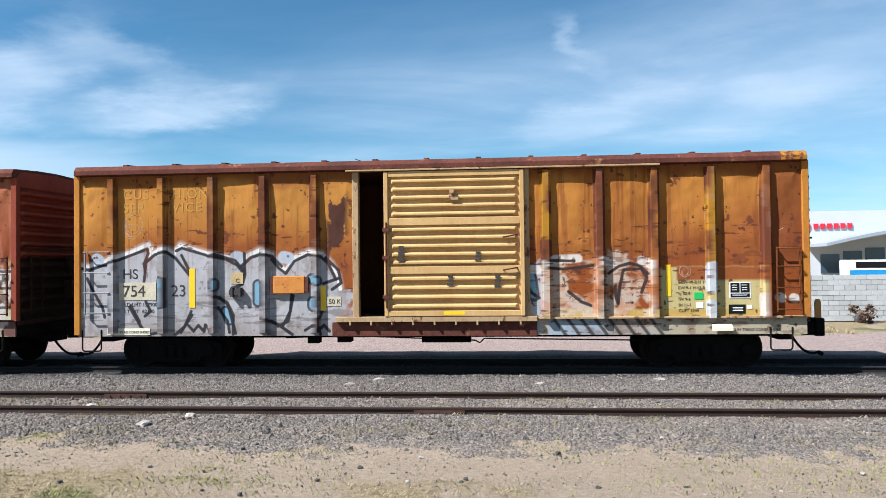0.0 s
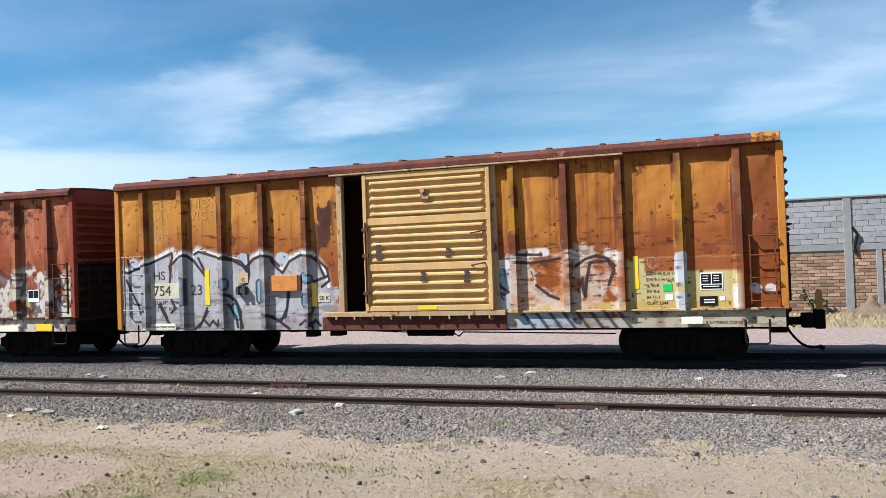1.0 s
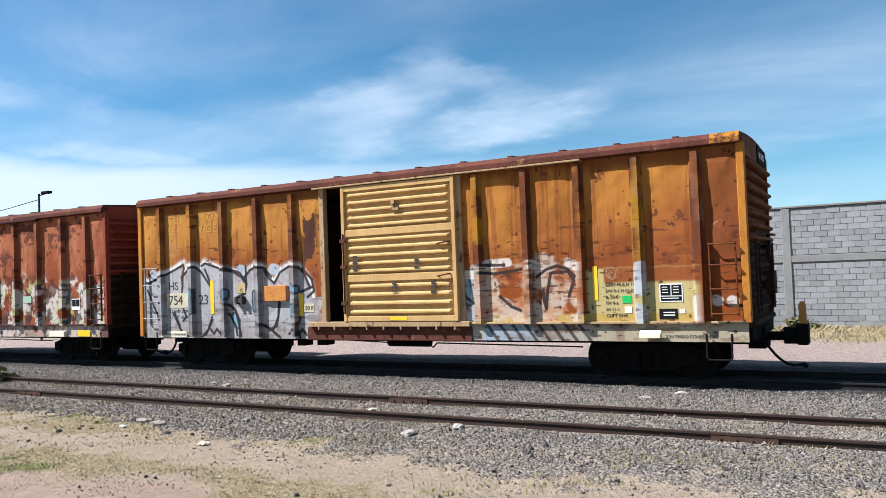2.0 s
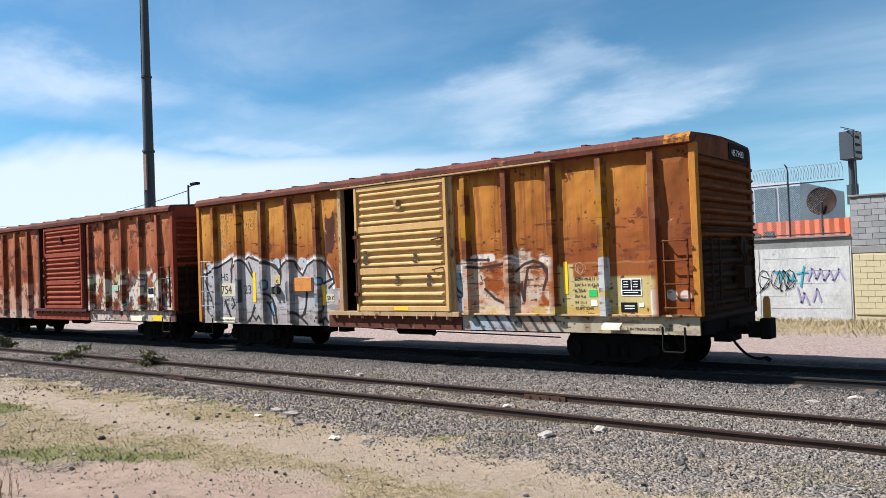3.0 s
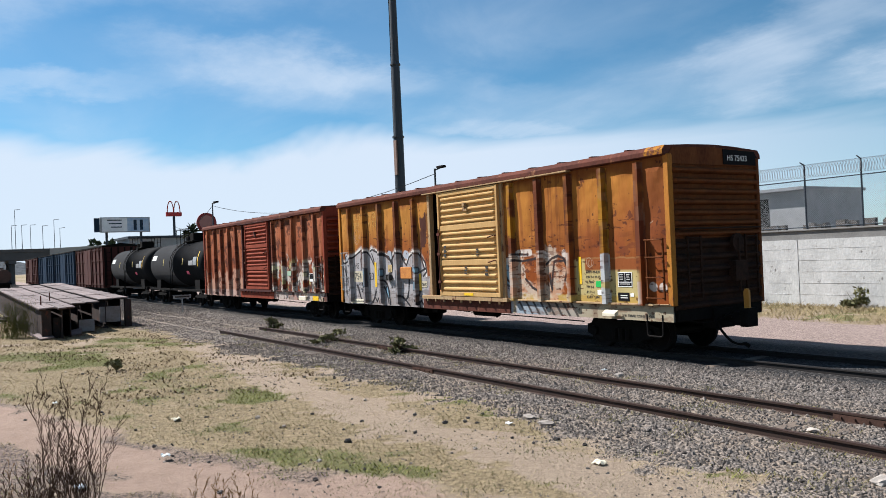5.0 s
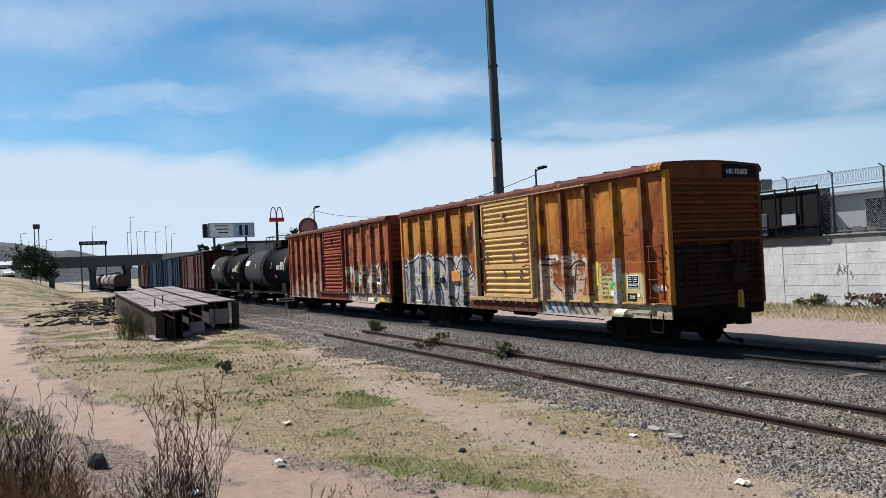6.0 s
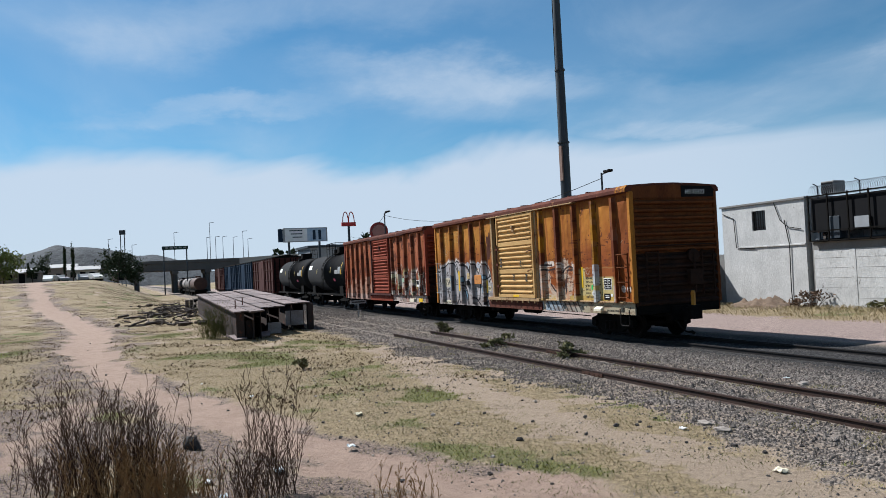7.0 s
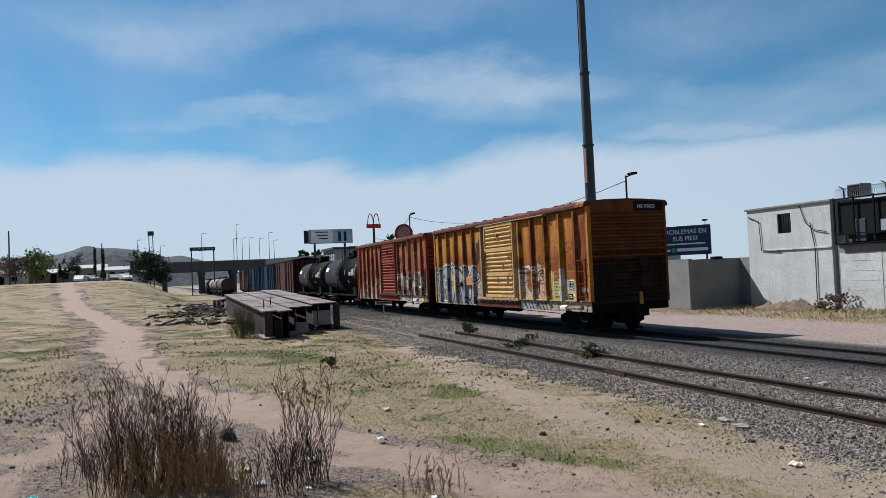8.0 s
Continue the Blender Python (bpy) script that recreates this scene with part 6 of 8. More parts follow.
def yard_behind():
    """What stands behind the white wall: a shed, roof units, a container, a store."""
    s = empty("grey_shed", pose(-29.5, 36, 0), "low grey shed with a dark doorway", "shed", kind="structure")
    bm = bmesh.new()
    box(bm, 0, 7, 0, 5, 0, 5.0)
    box(bm, -0.1, 7.1, -0.4, 5.1, 5.0, 5.15)
    part("wall", bm, mat("pale_render", (0.27, 0.275, 0.28), (0.18, 0.185, 0.19), 0.9, scale=1), s)
    slab("doorway", (3.4, 5.0, -0.03, 0.0, 2.2, 4.7), BLACK, s, "dark doorway")
    h = empty("warehouse", pose(-20.0, 44, 0), "pale metal-clad warehouse with a low roof", "building", kind="structure")
    bm = bmesh.new()
    extrude(bm, [(0, 0), (9.2, 0), (9.2, 6.2), (4.6, 6.6), (0, 6.2)], "y", 0, 10)
    part("wall", bm, mat("pale_cladding", (0.42, 0.46, 0.50), (0.36, 0.40, 0.44), 0.6, scale=1, streak=0.7), h)
    for k in range(7):
        slab("window", (0.6 + k * 1.25, 1.7 + k * 1.25, -0.05, -0.01, 4.0, 6.0), mat("blue_grey_glass", (0.10, 0.14, 0.17), rough=0.2, spec=0.5), h)
    c = empty("shipping_container", pose(-12.9, 37, 2.3), "orange-red steel container on a raised yard", "container")
    bm = bmesh.new()
    prof = []
    for k in range(31):
        prof.append((k * 0.2, 0.0 if k % 2 else 0.05))
    prof += [(6.0, 2.4), (0, 2.4)]
    extrude(bm, prof, "z", 0, 1.6)
    part("shell", bm, mat("orange_container_paint", (0.55, 0.12, 0.05), rough=0.6), c)
    for k, x in enumerate((-12.0, -10.9)):
        t = empty("plastic_tank", pose(x, 33.4, 1.95), "dusty white rounded water tank", "water tank", "tanks on the roof")
        bm = bmesh.new()
        rod(bm, (0, 0, 0), (0, 0, 1.45), 0.5, 0.5, 18)
        rod(bm, (0, 0, 1.45), (0, 0, 1.65), 0.5, 0.25, 18)
        part("body", bm, mat("dusty_white_plastic", (0.46, 0.455, 0.44), (0.34, 0.335, 0.32), 0.7, scale=3), t)
    d = empty("round_sign", pose(-12.3, 36.0, 3.6), "dark red round disc beside the tanks", "sign")
    bm = bmesh.new()
    rod(bm, (0, 0, 0.4), (0, 0.08, 0.4), 0.55, seg=24)
    rod(bm, (0, 0.04, -3.6), (0, 0.04, 0), 0.05)
    part("disc", bm, mat("dark_red_disc", (0.35, 0.02, 0.02)), d)
    sd = empty("satellite_dish", pose(-7.23, 33.0, 2.3), "round dark brown satellite dish on a post", "satellite dish")
    bm = bmesh.new()
    rod(bm, (0, 0, 0), (0, 0, 2.1), 0.04)
    part("post", bm, POLE_GREY, sd)
    bm = bmesh.new()
    ring = [[bm.verts.new((r * math.cos(a), 0.12 - 0.35 * r * r, 2.13 + r * math.sin(a))) for a in np.linspace(0, math.tau, 24, endpoint=False)] for r in (0.02, 0.2, 0.4, 0.55)]
    for p, q in zip(ring, ring[1:]):
        for i in range(24):
            bm.faces.new((p[i], p[(i + 1) % 24], q[(i + 1) % 24], q[i]))
    bmesh.ops.solidify(bm, geom=list(bm.faces), thickness=0.015)
    dish = part("bowl", bm, mat("brown_mesh_dish", (0.06, 0.03, 0.025)), sd)
    bm = bmesh.new()
    for a in (0.5, 2.6, 4.7):
        rod(bm, (0.5 * math.cos(a), 0.0, 2.13 + 0.5 * math.sin(a)), (0, -0.4, 2.13), 0.007)
    part("feed_arm", bm, POLE_GREY, dish)
    fl = tagged(slab("raised_yard", (-33, -5.8, WALL_Y + 0.3, 60, 0, 2.3), PLASTER_GREY), "raised concrete yard behind the wall", "yard", kind="structure")
    r = random.Random(3)
    for k in range(12):
        j = empty("rubble_lump", pose(-27 + k * 1.7 + r.uniform(-0.5, 0.5), WALL_Y + 0.55, 3.08), "pile of dusty scrap on the wall top", "scrap", "scrap on the wall")
        bm = bmesh.new()
        for q in range(7):
            x, y, z, sz = r.uniform(-0.6, 0.6), r.uniform(-0.25, 0.25), r.uniform(0, 0.12), r.uniform(0.06, 0.2)
            box(bm, x - sz, x + sz, y - sz * 0.6, y + sz * 0.6, z - 0.66, z + sz * 0.7)
        part("lump", bm, mat("dusty_scrap", (0.12, 0.10, 0.085), (0.045, 0.04, 0.035), 0.95, scale=4), j)


yard_behind()


# ---------------------------------------------------------------- poles, signs, distance


def lamp_post(x, y, h, label, reach=1.0, r=0.07):
    p = empty("street_lamp", pose(x, y, 0), label, "street lamp", "street lamps")
    bm = bmesh.new()
    rod(bm, (0, 0, 0), (0, 0, h), r, r * 0.7, 10)
    part("post", bm, POLE_GREY, p)
    bm = bmesh.new()
    rod(bm, (0, 0, h - 0.08), (0.25 * reach, 0.15, h), 0.035)
    part("arm", bm, POLE_GREY, p)
    bm = bmesh.new()
    box(bm, 0.12, 0.12 + 0.55 * reach, 0.0, 0.26, h - 0.01, h + 0.11)
    part("lamp_head", bm, BLACK_STEEL, p, "dark box lamp head", 0.02)
    return p


lamp_post(-34.74, 23.02, 7.07, "dark box-headed lamp post behind the train")
lamp_post(-63.6, 20.47, 7.57, "dark box-headed lamp post behind the train", 1.3)


def tower_pole():
    p = empty("steel_monopole", pose(-52.25, 31.28, 0), "tall dark steel monopole with bolted joints and rust near its foot", "pole")
    z, r = 0.0, 0.42
    for h in (11.75, 5.5, 8.0, 8.0):
        bm = bmesh.new()
        rod(bm, (0, 0, z), (0, 0, z + h), r, r - 0.04, 18)
        rod(bm, (0, 0, z + h - 0.12), (0, 0, z + h), r + 0.03, r + 0.03, 18)
        part("section", bm, POLE_GREY, p)
        z, r = z + h, r - 0.06
    bm = bmesh.new()
    tube(bm, [(-0.50, -0.1, 0), (-0.47, -0.1, 12), (-0.36, -0.1, 33)], 0.04)
    part("cable", bm, BLACK, p)
    bm = bmesh.new()
    box(bm, -0.02, 0.36, -0.44, -0.33, 8.8, 11.4)
    part("rust_plate", bm, mat("flaking_brown_plate", (0.2, 0.13, 0.10), (0.10, 0.06, 0.05), 0.9, scale=4), p, "flaking brown patch")


tower_pole()


def overhead_wire():
    w = empty("overhead_wire", Matrix(), "thin sagging overhead wire between the lamp posts", "wire")
    bm = bmesh.new()
    for a, b, sag in (((-63.6, 20.47, 7.35), (-34.74, 23.02, 6.8), 1.2), ((-107.0, 28.8, 8), (-63.6, 20.47, 7.35), 1.0)):
        pts = [tuple(Vector(a).lerp(Vector(b), t) - Vector((0, 0, sag * 4 * t * (1 - t)))) for t in np.linspace(0, 1, 14)]
        tube(bm, pts, 0.018, 4)
    part("wire", bm, BLACK, w)


overhead_wire()


def arch_sign():
    s = empty("restaurant_sign", pose(-107.0, 28.83, 0.25), "tall pole sign with a red panel and two yellow-and-red arches", "sign")
    bm = bmesh.new()
    rod(bm, (0, 0, 0), (0, 0, 9.2), 0.2, 0.16, 10)
    part("post", bm, POLE_GREY, s)
    red = mat("sign_red", (0.42, 0.02, 0.02), rough=0.5)
    t = slab("sign_panel", (-0.15, 0.15, -1.0, 1.0, 9.0, 9.55), red, s, "red sign panel", 0.02)
    bm = bmesh.new()
    for c in (-0.42, 0.42):
        tube(bm, [(0, c + 0.40 * math.cos(a), 9.55 + 1.45 * math.sin(a)) for a in np.linspace(0, math.pi, 12)], 0.07)
    part("arches", bm, mat("sign_arch", (0.42, 0.04, 0.02), rough=0.5), s, "pair of arches")


arch_sign()


def billboard():
    b = empty("billboard", pose(-97.6, 20.75, 0), "large roadside billboard with a pale and blue printed poster", "billboard")
    bm = bmesh.new()
    for y in (-2.0, 1.8):
        rod(bm, (-0.2, y, 0), (-0.2, y, 8.3), 0.14, seg=8)
    part("post", bm, POLE_GREY, b)
    slab("panel", (0.0, 0.25, -2.75, 2.75, 6.85, 8.6), GALV, b, "", 0.02)
    slab("poster", (0.25, 0.27, -2.55, 0.2, 6.95, 8.5), mat("poster_pale", (0.80, 0.81, 0.82)), b, "pale half of the poster")
    slab("poster", (0.25, 0.272, 0.2, 2.6, 6.95, 8.5), mat("poster_blue", (0.16, 0.28, 0.45), (0.45, 0.52, 0.6), scale=1.2), b, "blue half of the poster")
    slab("side_board", (0.0, 0.27, -3.35, -2.8, 6.9, 8.5), BLUE_CAR, b)
    for k in range(3):
        slab("print_bar", (0.275, 0.28, -2.0 + 0.2 * k, -0.4, 8.2 - 0.4 * k, 8.32 - 0.4 * k), BLUE_CAR, b)
    for y in (0.9, 1.6):
        slab("print_bar", (0.275, 0.28, y, y + 0.35, 7.1, 8.3), BLUE_CAR, b)


billboard()


def blue_sign():
    m = pose(-41.6, 31.55, -0.15, 0, 0, 33)
    s = empty("advert_board", m, "dark blue advert board with white lettering on posts", "sign board")
    blue = mat("navy_sign_paint", (0.012, 0.022, 0.085), (0.010, 0.018, 0.07), 0.5, scale=2)
    bm = bmesh.new()
    for x in (-1.3, 1.3):
        rod(bm, (x, 0.15, 0), (x, 0.15, 4.6), 0.07)
        rod(bm, (x, 0.1, 5.0), (x + 0.2, -0.5, 5.2), 0.02)
        box(bm, x + 0.05, x + 0.35, -0.6, -0.45, 5.15, 5.25)
    part("post", bm, POLE_GREY, s, "posts with spot lamps")
    slab("board", (-1.68, 1.64, -0.04, 0.04, 3.12, 4.95), blue, s, "navy panel")
    lettering("PROBLEMAS EN", 0.41, 0.0, -0.05, 4.45, WHITE, s, align="CENTER")
    lettering("SUS PIES?", 0.41, 0.05, -0.05, 4.02, WHITE, s, align="CENTER")
    for x0, x1, z, h, mt in ((-1.4, 1.3, 3.78, 0.08, WHITE), (-1.6, -0.95, 3.36, 0.14, WHITE), (-0.5, 1.45, 3.36, 0.19, WHITE), (-0.85, -0.6, 3.33, 0.24, STICKER_GREEN)):
        slab("print_bar", (x0, x1, -0.05, -0.042, z, z + h), mt, s)


blue_sign()


def small_sign():
    s = empty("pole_sign", pose(-11.1, 57.9, 0, 0, 0, 80), "boxy pole sign with two thin bar lights above it", "sign")
    bm = bmesh.new()
    rod(bm, (0, 0, 0), (0, 0, 8.8), 0.2, seg=10)
    rod(bm, (0, 0, 5.6), (0, 0, 6.9), 0.36, seg=10)
    part("post", bm, POLE_GREY, s)
    slab("sign_box", (-0.69, 0.69, -0.46, 0.46, 8.55, 10.42), POLE_GREY, s, "grey sign box", 0.03)
    slab("sign_face", (-0.62, 0.62, -0.485, -0.462, 8.65, 10.34), GALV, s, "pale sign face")
    for k in range(3):
        slab("print_bar", (-0.5, 0.5 - 0.15 * k, -0.492, -0.486, 8.9 + 0.5 * k, 9.08 + 0.5 * k), DARK_RED if k else STENCIL, s)
    bm = bmesh.new()
    for z, x in ((10.62, -0.3), (10.52, 0.35)):
        rod(bm, (x - 1.2, 0, z), (x + 1.0, 0, z), 0.03)
        rod(bm, (x, 0, 10.4), (x, 0, z), 0.025)
    part("bar_light", bm, POLE_GREY, s)

    v = empty("white_board_sign", pose(12.15, 42.0, 0, 0, 0, -28), "tilted white double-faced board sign on a round post", "sign")
    bm = bmesh.new()
    rod(bm, (0, 0, 0), (0, 0, 6.2), 0.2, seg=12)
    part("post", bm, GALV, v)
    for y0, y1 in ((-0.35, -0.25), (0.2, 0.3)):
        bm = bmesh.new()
        extrude(bm, [(-1.1, 5.8), (1.1, 6.2), (1.1, 7.7), (-1.1, 7.2)], "y", y0, y1)
        face = part("board", bm, WHITE, v)
        if y0 < 0:
            for k, (a, b, z) in enumerate(((-0.9, 0.8, 6.95), (-0.7, 0.6, 6.5))):
                slab("print_bar", (a, b, y0 - 0.012, y0 - 0.004, z, z + (0.2 if k == 0 else 0.1)), POLE_GREY, face)


small_sign()


def bus_terminal():
    b = empty("terminal_building", pose(33, 90, 0), "pale terminal hall with a curved roof and a red sign", "building", kind="structure")
    pale = mat("terminal_cladding", (0.52, 0.53, 0.55), (0.45, 0.46, 0.48), 0.5, scale=0.5)
    bm = bmesh.new()
    box(bm, 0, 40, 2, 14, 0, 8.2)
    part("hall", bm, pale, b)
    bm = bmesh.new()
    arc = [(1.5 + 16 * t, 3.2 + 3.2 * math.sin(math.pi * (0.12 + 0.4 * t))) for t in np.linspace(0, 1, 14)]
    extrude(bm, arc + [(x, z - 0.35) for x, z in arc[::-1]], "y", -4, 2.2)
    part("canopy", bm, mat("canopy_grey", (0.3, 0.33, 0.37), rough=0.4), b, "curved entrance canopy")
    for k in range(6):
        slab("window", (3 + k * 2.5, 5.1 + k * 2.5, 1.9, 1.97, 1.0, 3.2 + 0.35 * k), mat("terminal_glass", (0.05, 0.08, 0.11), rough=0.1, spec=0.6), b)
    red = mat("sign_red_bright", (0.6, 0.02, 0.04), rough=0.5)
    for k in range(6):
        slab("sign_bar", (2.3 + k * 0.75, 2.8 + k * 0.75, 1.85, 1.97, 6.15, 6.75), red, b, "red sign lettering as plain bars")
    bm = bmesh.new()
    rod(bm, (1.2, 1.97, 6.5), (1.2, 1.85, 6.5), 0.7, seg=20)
    part("emblem", bm, red, b, "red round emblem")
    g = empty("goods_heap", pose(16.4, 52, 0), "dark kiosk behind the wall", "kiosk")
    slab("body", (-1.2, 0.2, 0, 2, 0, 3.0), BLACK_STEEL, g, "", 0.03)
    bus = empty("parked_bus", pose(33.5, 78, 0), "white and blue parked coach", "bus")
    slab("body", (0, 9, 0, 2.5, 0.4, 2.5), WHITE, bus, "", 0.1)
    for wx in (1.6, 7.2):
        bm = bmesh.new()
        rod(bm, (wx, 0.05, 0.45), (wx, 2.45, 0.45), 0.45, seg=16)
        part("wheel", bm, BLACK, bus)
    slab("stripe", (0.0, 9.01, -0.01, 0.0, 0.8, 1.5), mat("bright_blue", (0.02, 0.25, 0.55)), bus)
    slab("window_band", (0.6, 8.6, -0.012, -0.002, 1.7, 2.3), BLACK, bus)
    lp = lamp_post(36.2, 76, 8.2, "slim white lamp post at the terminal", 0.5, 0.06)


bus_terminal()


def leaf_crown(name, parent, centre, size, count, material, leaf=0.3, seed=1, label=""):
    """Many small leaf blades in uneven clumps, with gaps."""
    rnd = np.random.RandomState(seed)
    clumps = rnd.normal(size=(max(count // 60, 5), 3))
    clumps /= np.maximum(np.linalg.norm(clumps, axis=1), 0.7)[:, None]
    clumps *= rnd.uniform(0.35, 1.0, (len(clumps), 1))
    pick = clumps[rnd.randint(0, len(clumps), count)] + rnd.normal(scale=0.16, size=(count, 3))
    c = np.array(centre) + pick * np.array(size)
    a = rnd.normal(size=(count, 3)); a /= np.linalg.norm(a, axis=1)[:, None]
    b = np.cross(a, rnd.normal(size=(count, 3))); b /= np.linalg.norm(b, axis=1)[:, None]
    s = leaf * rnd.uniform(0.5, 1.2, (count, 1))
    v = np.stack([c - a * s, c + b * s * 0.45, c + a * s, c - b * s * 0.45], 1).reshape(-1, 3)
    f = np.arange(count * 4).reshape(-1, 4)
    return raw(name, v, f.tolist(), material, parent, label)


LEAF_DARK = mat("dark_leaves", (0.035, 0.05, 0.022), (0.02, 0.03, 0.014), 0.8, scale=2, spec=0.2)
LEAF_GREEN = mat("green_leaves", (0.17, 0.19, 0.045), (0.09, 0.11, 0.03), 0.8, scale=2, spec=0.2)
LEAF_OLIVE = mat("olive_leaves", (0.14, 0.13, 0.06), (0.08, 0.08, 0.035), 0.85, scale=2, spec=0.2)
BARE_TWIG = mat("brown_bare_twigs", (0.15, 0.10, 0.07), (0.08, 0.05, 0.035), 0.9, scale=3, spec=0.1)
BARK = mat("tree_bark", (0.09, 0.065, 0.05), (0.05, 0.036, 0.028), 0.95, scale=4, bump=0.5)


def tree(x, y, z0, h, w, material, label, seed, leaf=0.35, count=1500, low_crown=0.25):
    t = empty("tree", pose(x, y - 2.3, z0 + 1.6), label, "tree", "trees along the field")
    bm = bmesh.new()
    rnd = random.Random(seed)
    rod(bm, (0, 0, 0), (0.1, 0, h * 0.5), 0.05 * h * 0.5, 0.025 * h * 0.5, 8)
    for k in range(6):
        a = rnd.uniform(0, 6.28)
        b = Vector((0.06, 0, h * rnd.uniform(0.25, 0.48)))
        rod(bm, b, b + Vector((math.cos(a) * w * 0.4, math.sin(a) * w * 0.4, h * rnd.uniform(0.15, 0.35))), 0.015 * h * 0.5, 0.004 * h, 6)
    part("trunk", bm, BARK, t, "tapered trunk with limbs")
    leaf_crown("crown", t, (0, 0, h * (low_crown + (1 - low_crown) * 0.5)), (w * 0.5, w * 0.5, h * (1 - low_crown) * 0.5), count, material, leaf, seed)
    return t


def far_left():
    tree(-150, 0.6, 1.4, 5.9, 7.0, LEAF_DARK, "dark bushy tree at the end of the field", 11, 0.28, 2600, 0.02)
    tree(-149, 3.4, 0.9, 4.2, 3.6, LEAF_DARK, "dark bushy tree at the end of the field", 12, 0.26, 900, 0.02)
    tree(-162, -18.6, 2.0, 6.7, 6.6, LEAF_GREEN, "broad yellow-green tree by the houses", 13, 0.3, 1900, 0.15)
    tree(-158, -21.4, 2.0, 5.2, 7.0, BARE_TWIG, "brown leafless tree by the houses", 14, 0.25, 1700, 0.2)
    tree(-166, -12.6, 2.0, 6.2, 3.4, LEAF_DARK, "dark conifer-like tree by the houses", 15, 0.25, 1100, 0.1)
    tree(-164, -14.2, 2.0, 4.6, 2.0, LEAF_DARK, "dark conifer-like tree by the houses", 16, 0.25, 600, 0.1)
    for y, h in ((-8.35, 6.9), (-7.1, 6.8)):
        t = empty("cypress", pose(-160, y - 2.3, 3.55), "slim dark cypress by the houses", "tree", "cypresses")
        bm = bmesh.new()
        rod(bm, (0, 0, 0), (0, 0, h * 0.9), 0.12, 0.03, 6)
        part("trunk", bm, BARK, t)
        leaf_crown("crown", t, (0, 0, h * 0.52), (0.3, 0.3, h * 0.48), 900, LEAF_DARK, 0.22, 20 + int(h * 10))
    pale = mat("pale_house_wall", (0.45, 0.42, 0.38), (0.36, 0.33, 0.3), 0.9, scale=0.7)
    tin = mat("pale_tin_roof", (0.36, 0.35, 0.34), (0.24, 0.23, 0.22), 0.5, scale=0.8)
    for x, y, w, d, h, seed in ((-168, -16, 11, 7, 3.4, 1), (-172, -6, 9, 6, 3.6, 2), (-166, 1, 6, 6, 3.0, 3), (-176, -26, 12, 7, 3.6, 4), (-182, -11, 10, 6, 4.4, 5)):
        h, w = h - 0.7, w * 0.62
        hse = empty("house", pose(x, y - 2.3, 3.6), "low house with a pale sheet roof at the field's edge", "house", "houses at the field's edge")
        slab("wall", (-d / 2, d / 2, -w / 2, w / 2, 0, h - 0.5), mat("shadowed_house_wall", (0.25, 0.2, 0.17)) if seed % 2 else pale, hse)
        bm = bmesh.new()
        extrude(bm, [(-d / 2 - 0.4, h - 0.5), (d / 2 + 0.4, h - 0.6), (d / 2 + 0.4, h - 0.45), (0, h + 0.3), (-d / 2 - 0.4, h - 0.35)], "y", -w / 2 - 0.4, w / 2 + 0.4)
        part("roof", bm, tin, hse)
        slab("door", (d / 2, d / 2 + 0.05, -0.5, 0.5, 0, 2.0), BLACK, hse)
        for k in (-0.3, 0.3):
            slab("window", (d / 2, d / 2 + 0.05, k * w - 0.5, k * w + 0.5, 1.0, 1.9), BLACK, hse)
    for k, (x, y, c) in enumerate(((-158, -11.0, WHITE), (-160, -5.6, GALV), (-159, -3.4, WHITE), (-161, -9.4, GALV))):
        car = empty("parked_car", pose(x, y - 2.3, 3.65, 0, 0, 10 * k), "pale car parked at the field's edge", "car", "parked cars")
        bm = bmesh.new()
        extrude(bm, [(-2.1, 0.35), (2.1, 0.35), (2.1, 0.8), (1.2, 0.95), (0.6, 1.4), (-1.3, 1.42), (-1.9, 0.95), (-2.1, 0.85)], "y", -0.8, 0.8)
        part("body", bm, c, car, "", 0.05)
        for wx in (-1.3, 1.3):
            bm = bmesh.new()
            rod(bm, (wx, -0.82, 0.33), (wx, 0.82, 0.33), 0.33, seg=14)
            part("wheel", bm, BLACK, car)
    # power post at the far left
    p = empty("utility_pole", pose(-130, -20.1, 3.5), "plain dark utility pole", "pole")
    bm = bmesh.new()
    rod(bm, (0, 0, 0), (0, 0, 8.0), 0.13, 0.10, 10)
    part("post", bm, BARK, p)
    # low hills
    bm = bmesh.new()
    ys = np.linspace(-1300, 900, 400)
    prof = lambda y: 14 + 52 * step(230, 40, y) * step(-1000, -400, y) + 14 * step(20, -60, y) * step(-330, -200, y) + 13 * np.exp(-((y + 160) / 34) ** 2) + 12 * np.exp(-((y + 98) / 34) ** 2) + 8 * np.exp(-((y + 330) / 60) ** 2)
    rows = []
    for j, (dx, k) in enumerate(((0, 0.0), (-60, 0.35), (-140, 0.75), (-230, 1.0), (-420, 0.6))):
        hh = prof(ys) * k * (1 + 0.10 * (fbm(ys * 0.02 + j * 5, ys * 0 + j) - 0.5)) + (3 if k else -2)
        rows.append([bm.verts.new((-1700 + dx + 25 * math.sin(y * 0.02 + j), y, h)) for y, h in zip(ys, hh)])
    for a, b in zip(rows, rows[1:]):
        for i in range(len(ys) - 1):
            bm.faces.new((a[i], a[i + 1], b[i + 1], b[i]))
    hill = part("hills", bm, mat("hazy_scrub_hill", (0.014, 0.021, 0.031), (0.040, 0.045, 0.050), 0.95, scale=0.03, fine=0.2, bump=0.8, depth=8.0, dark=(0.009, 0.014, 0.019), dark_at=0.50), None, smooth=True)
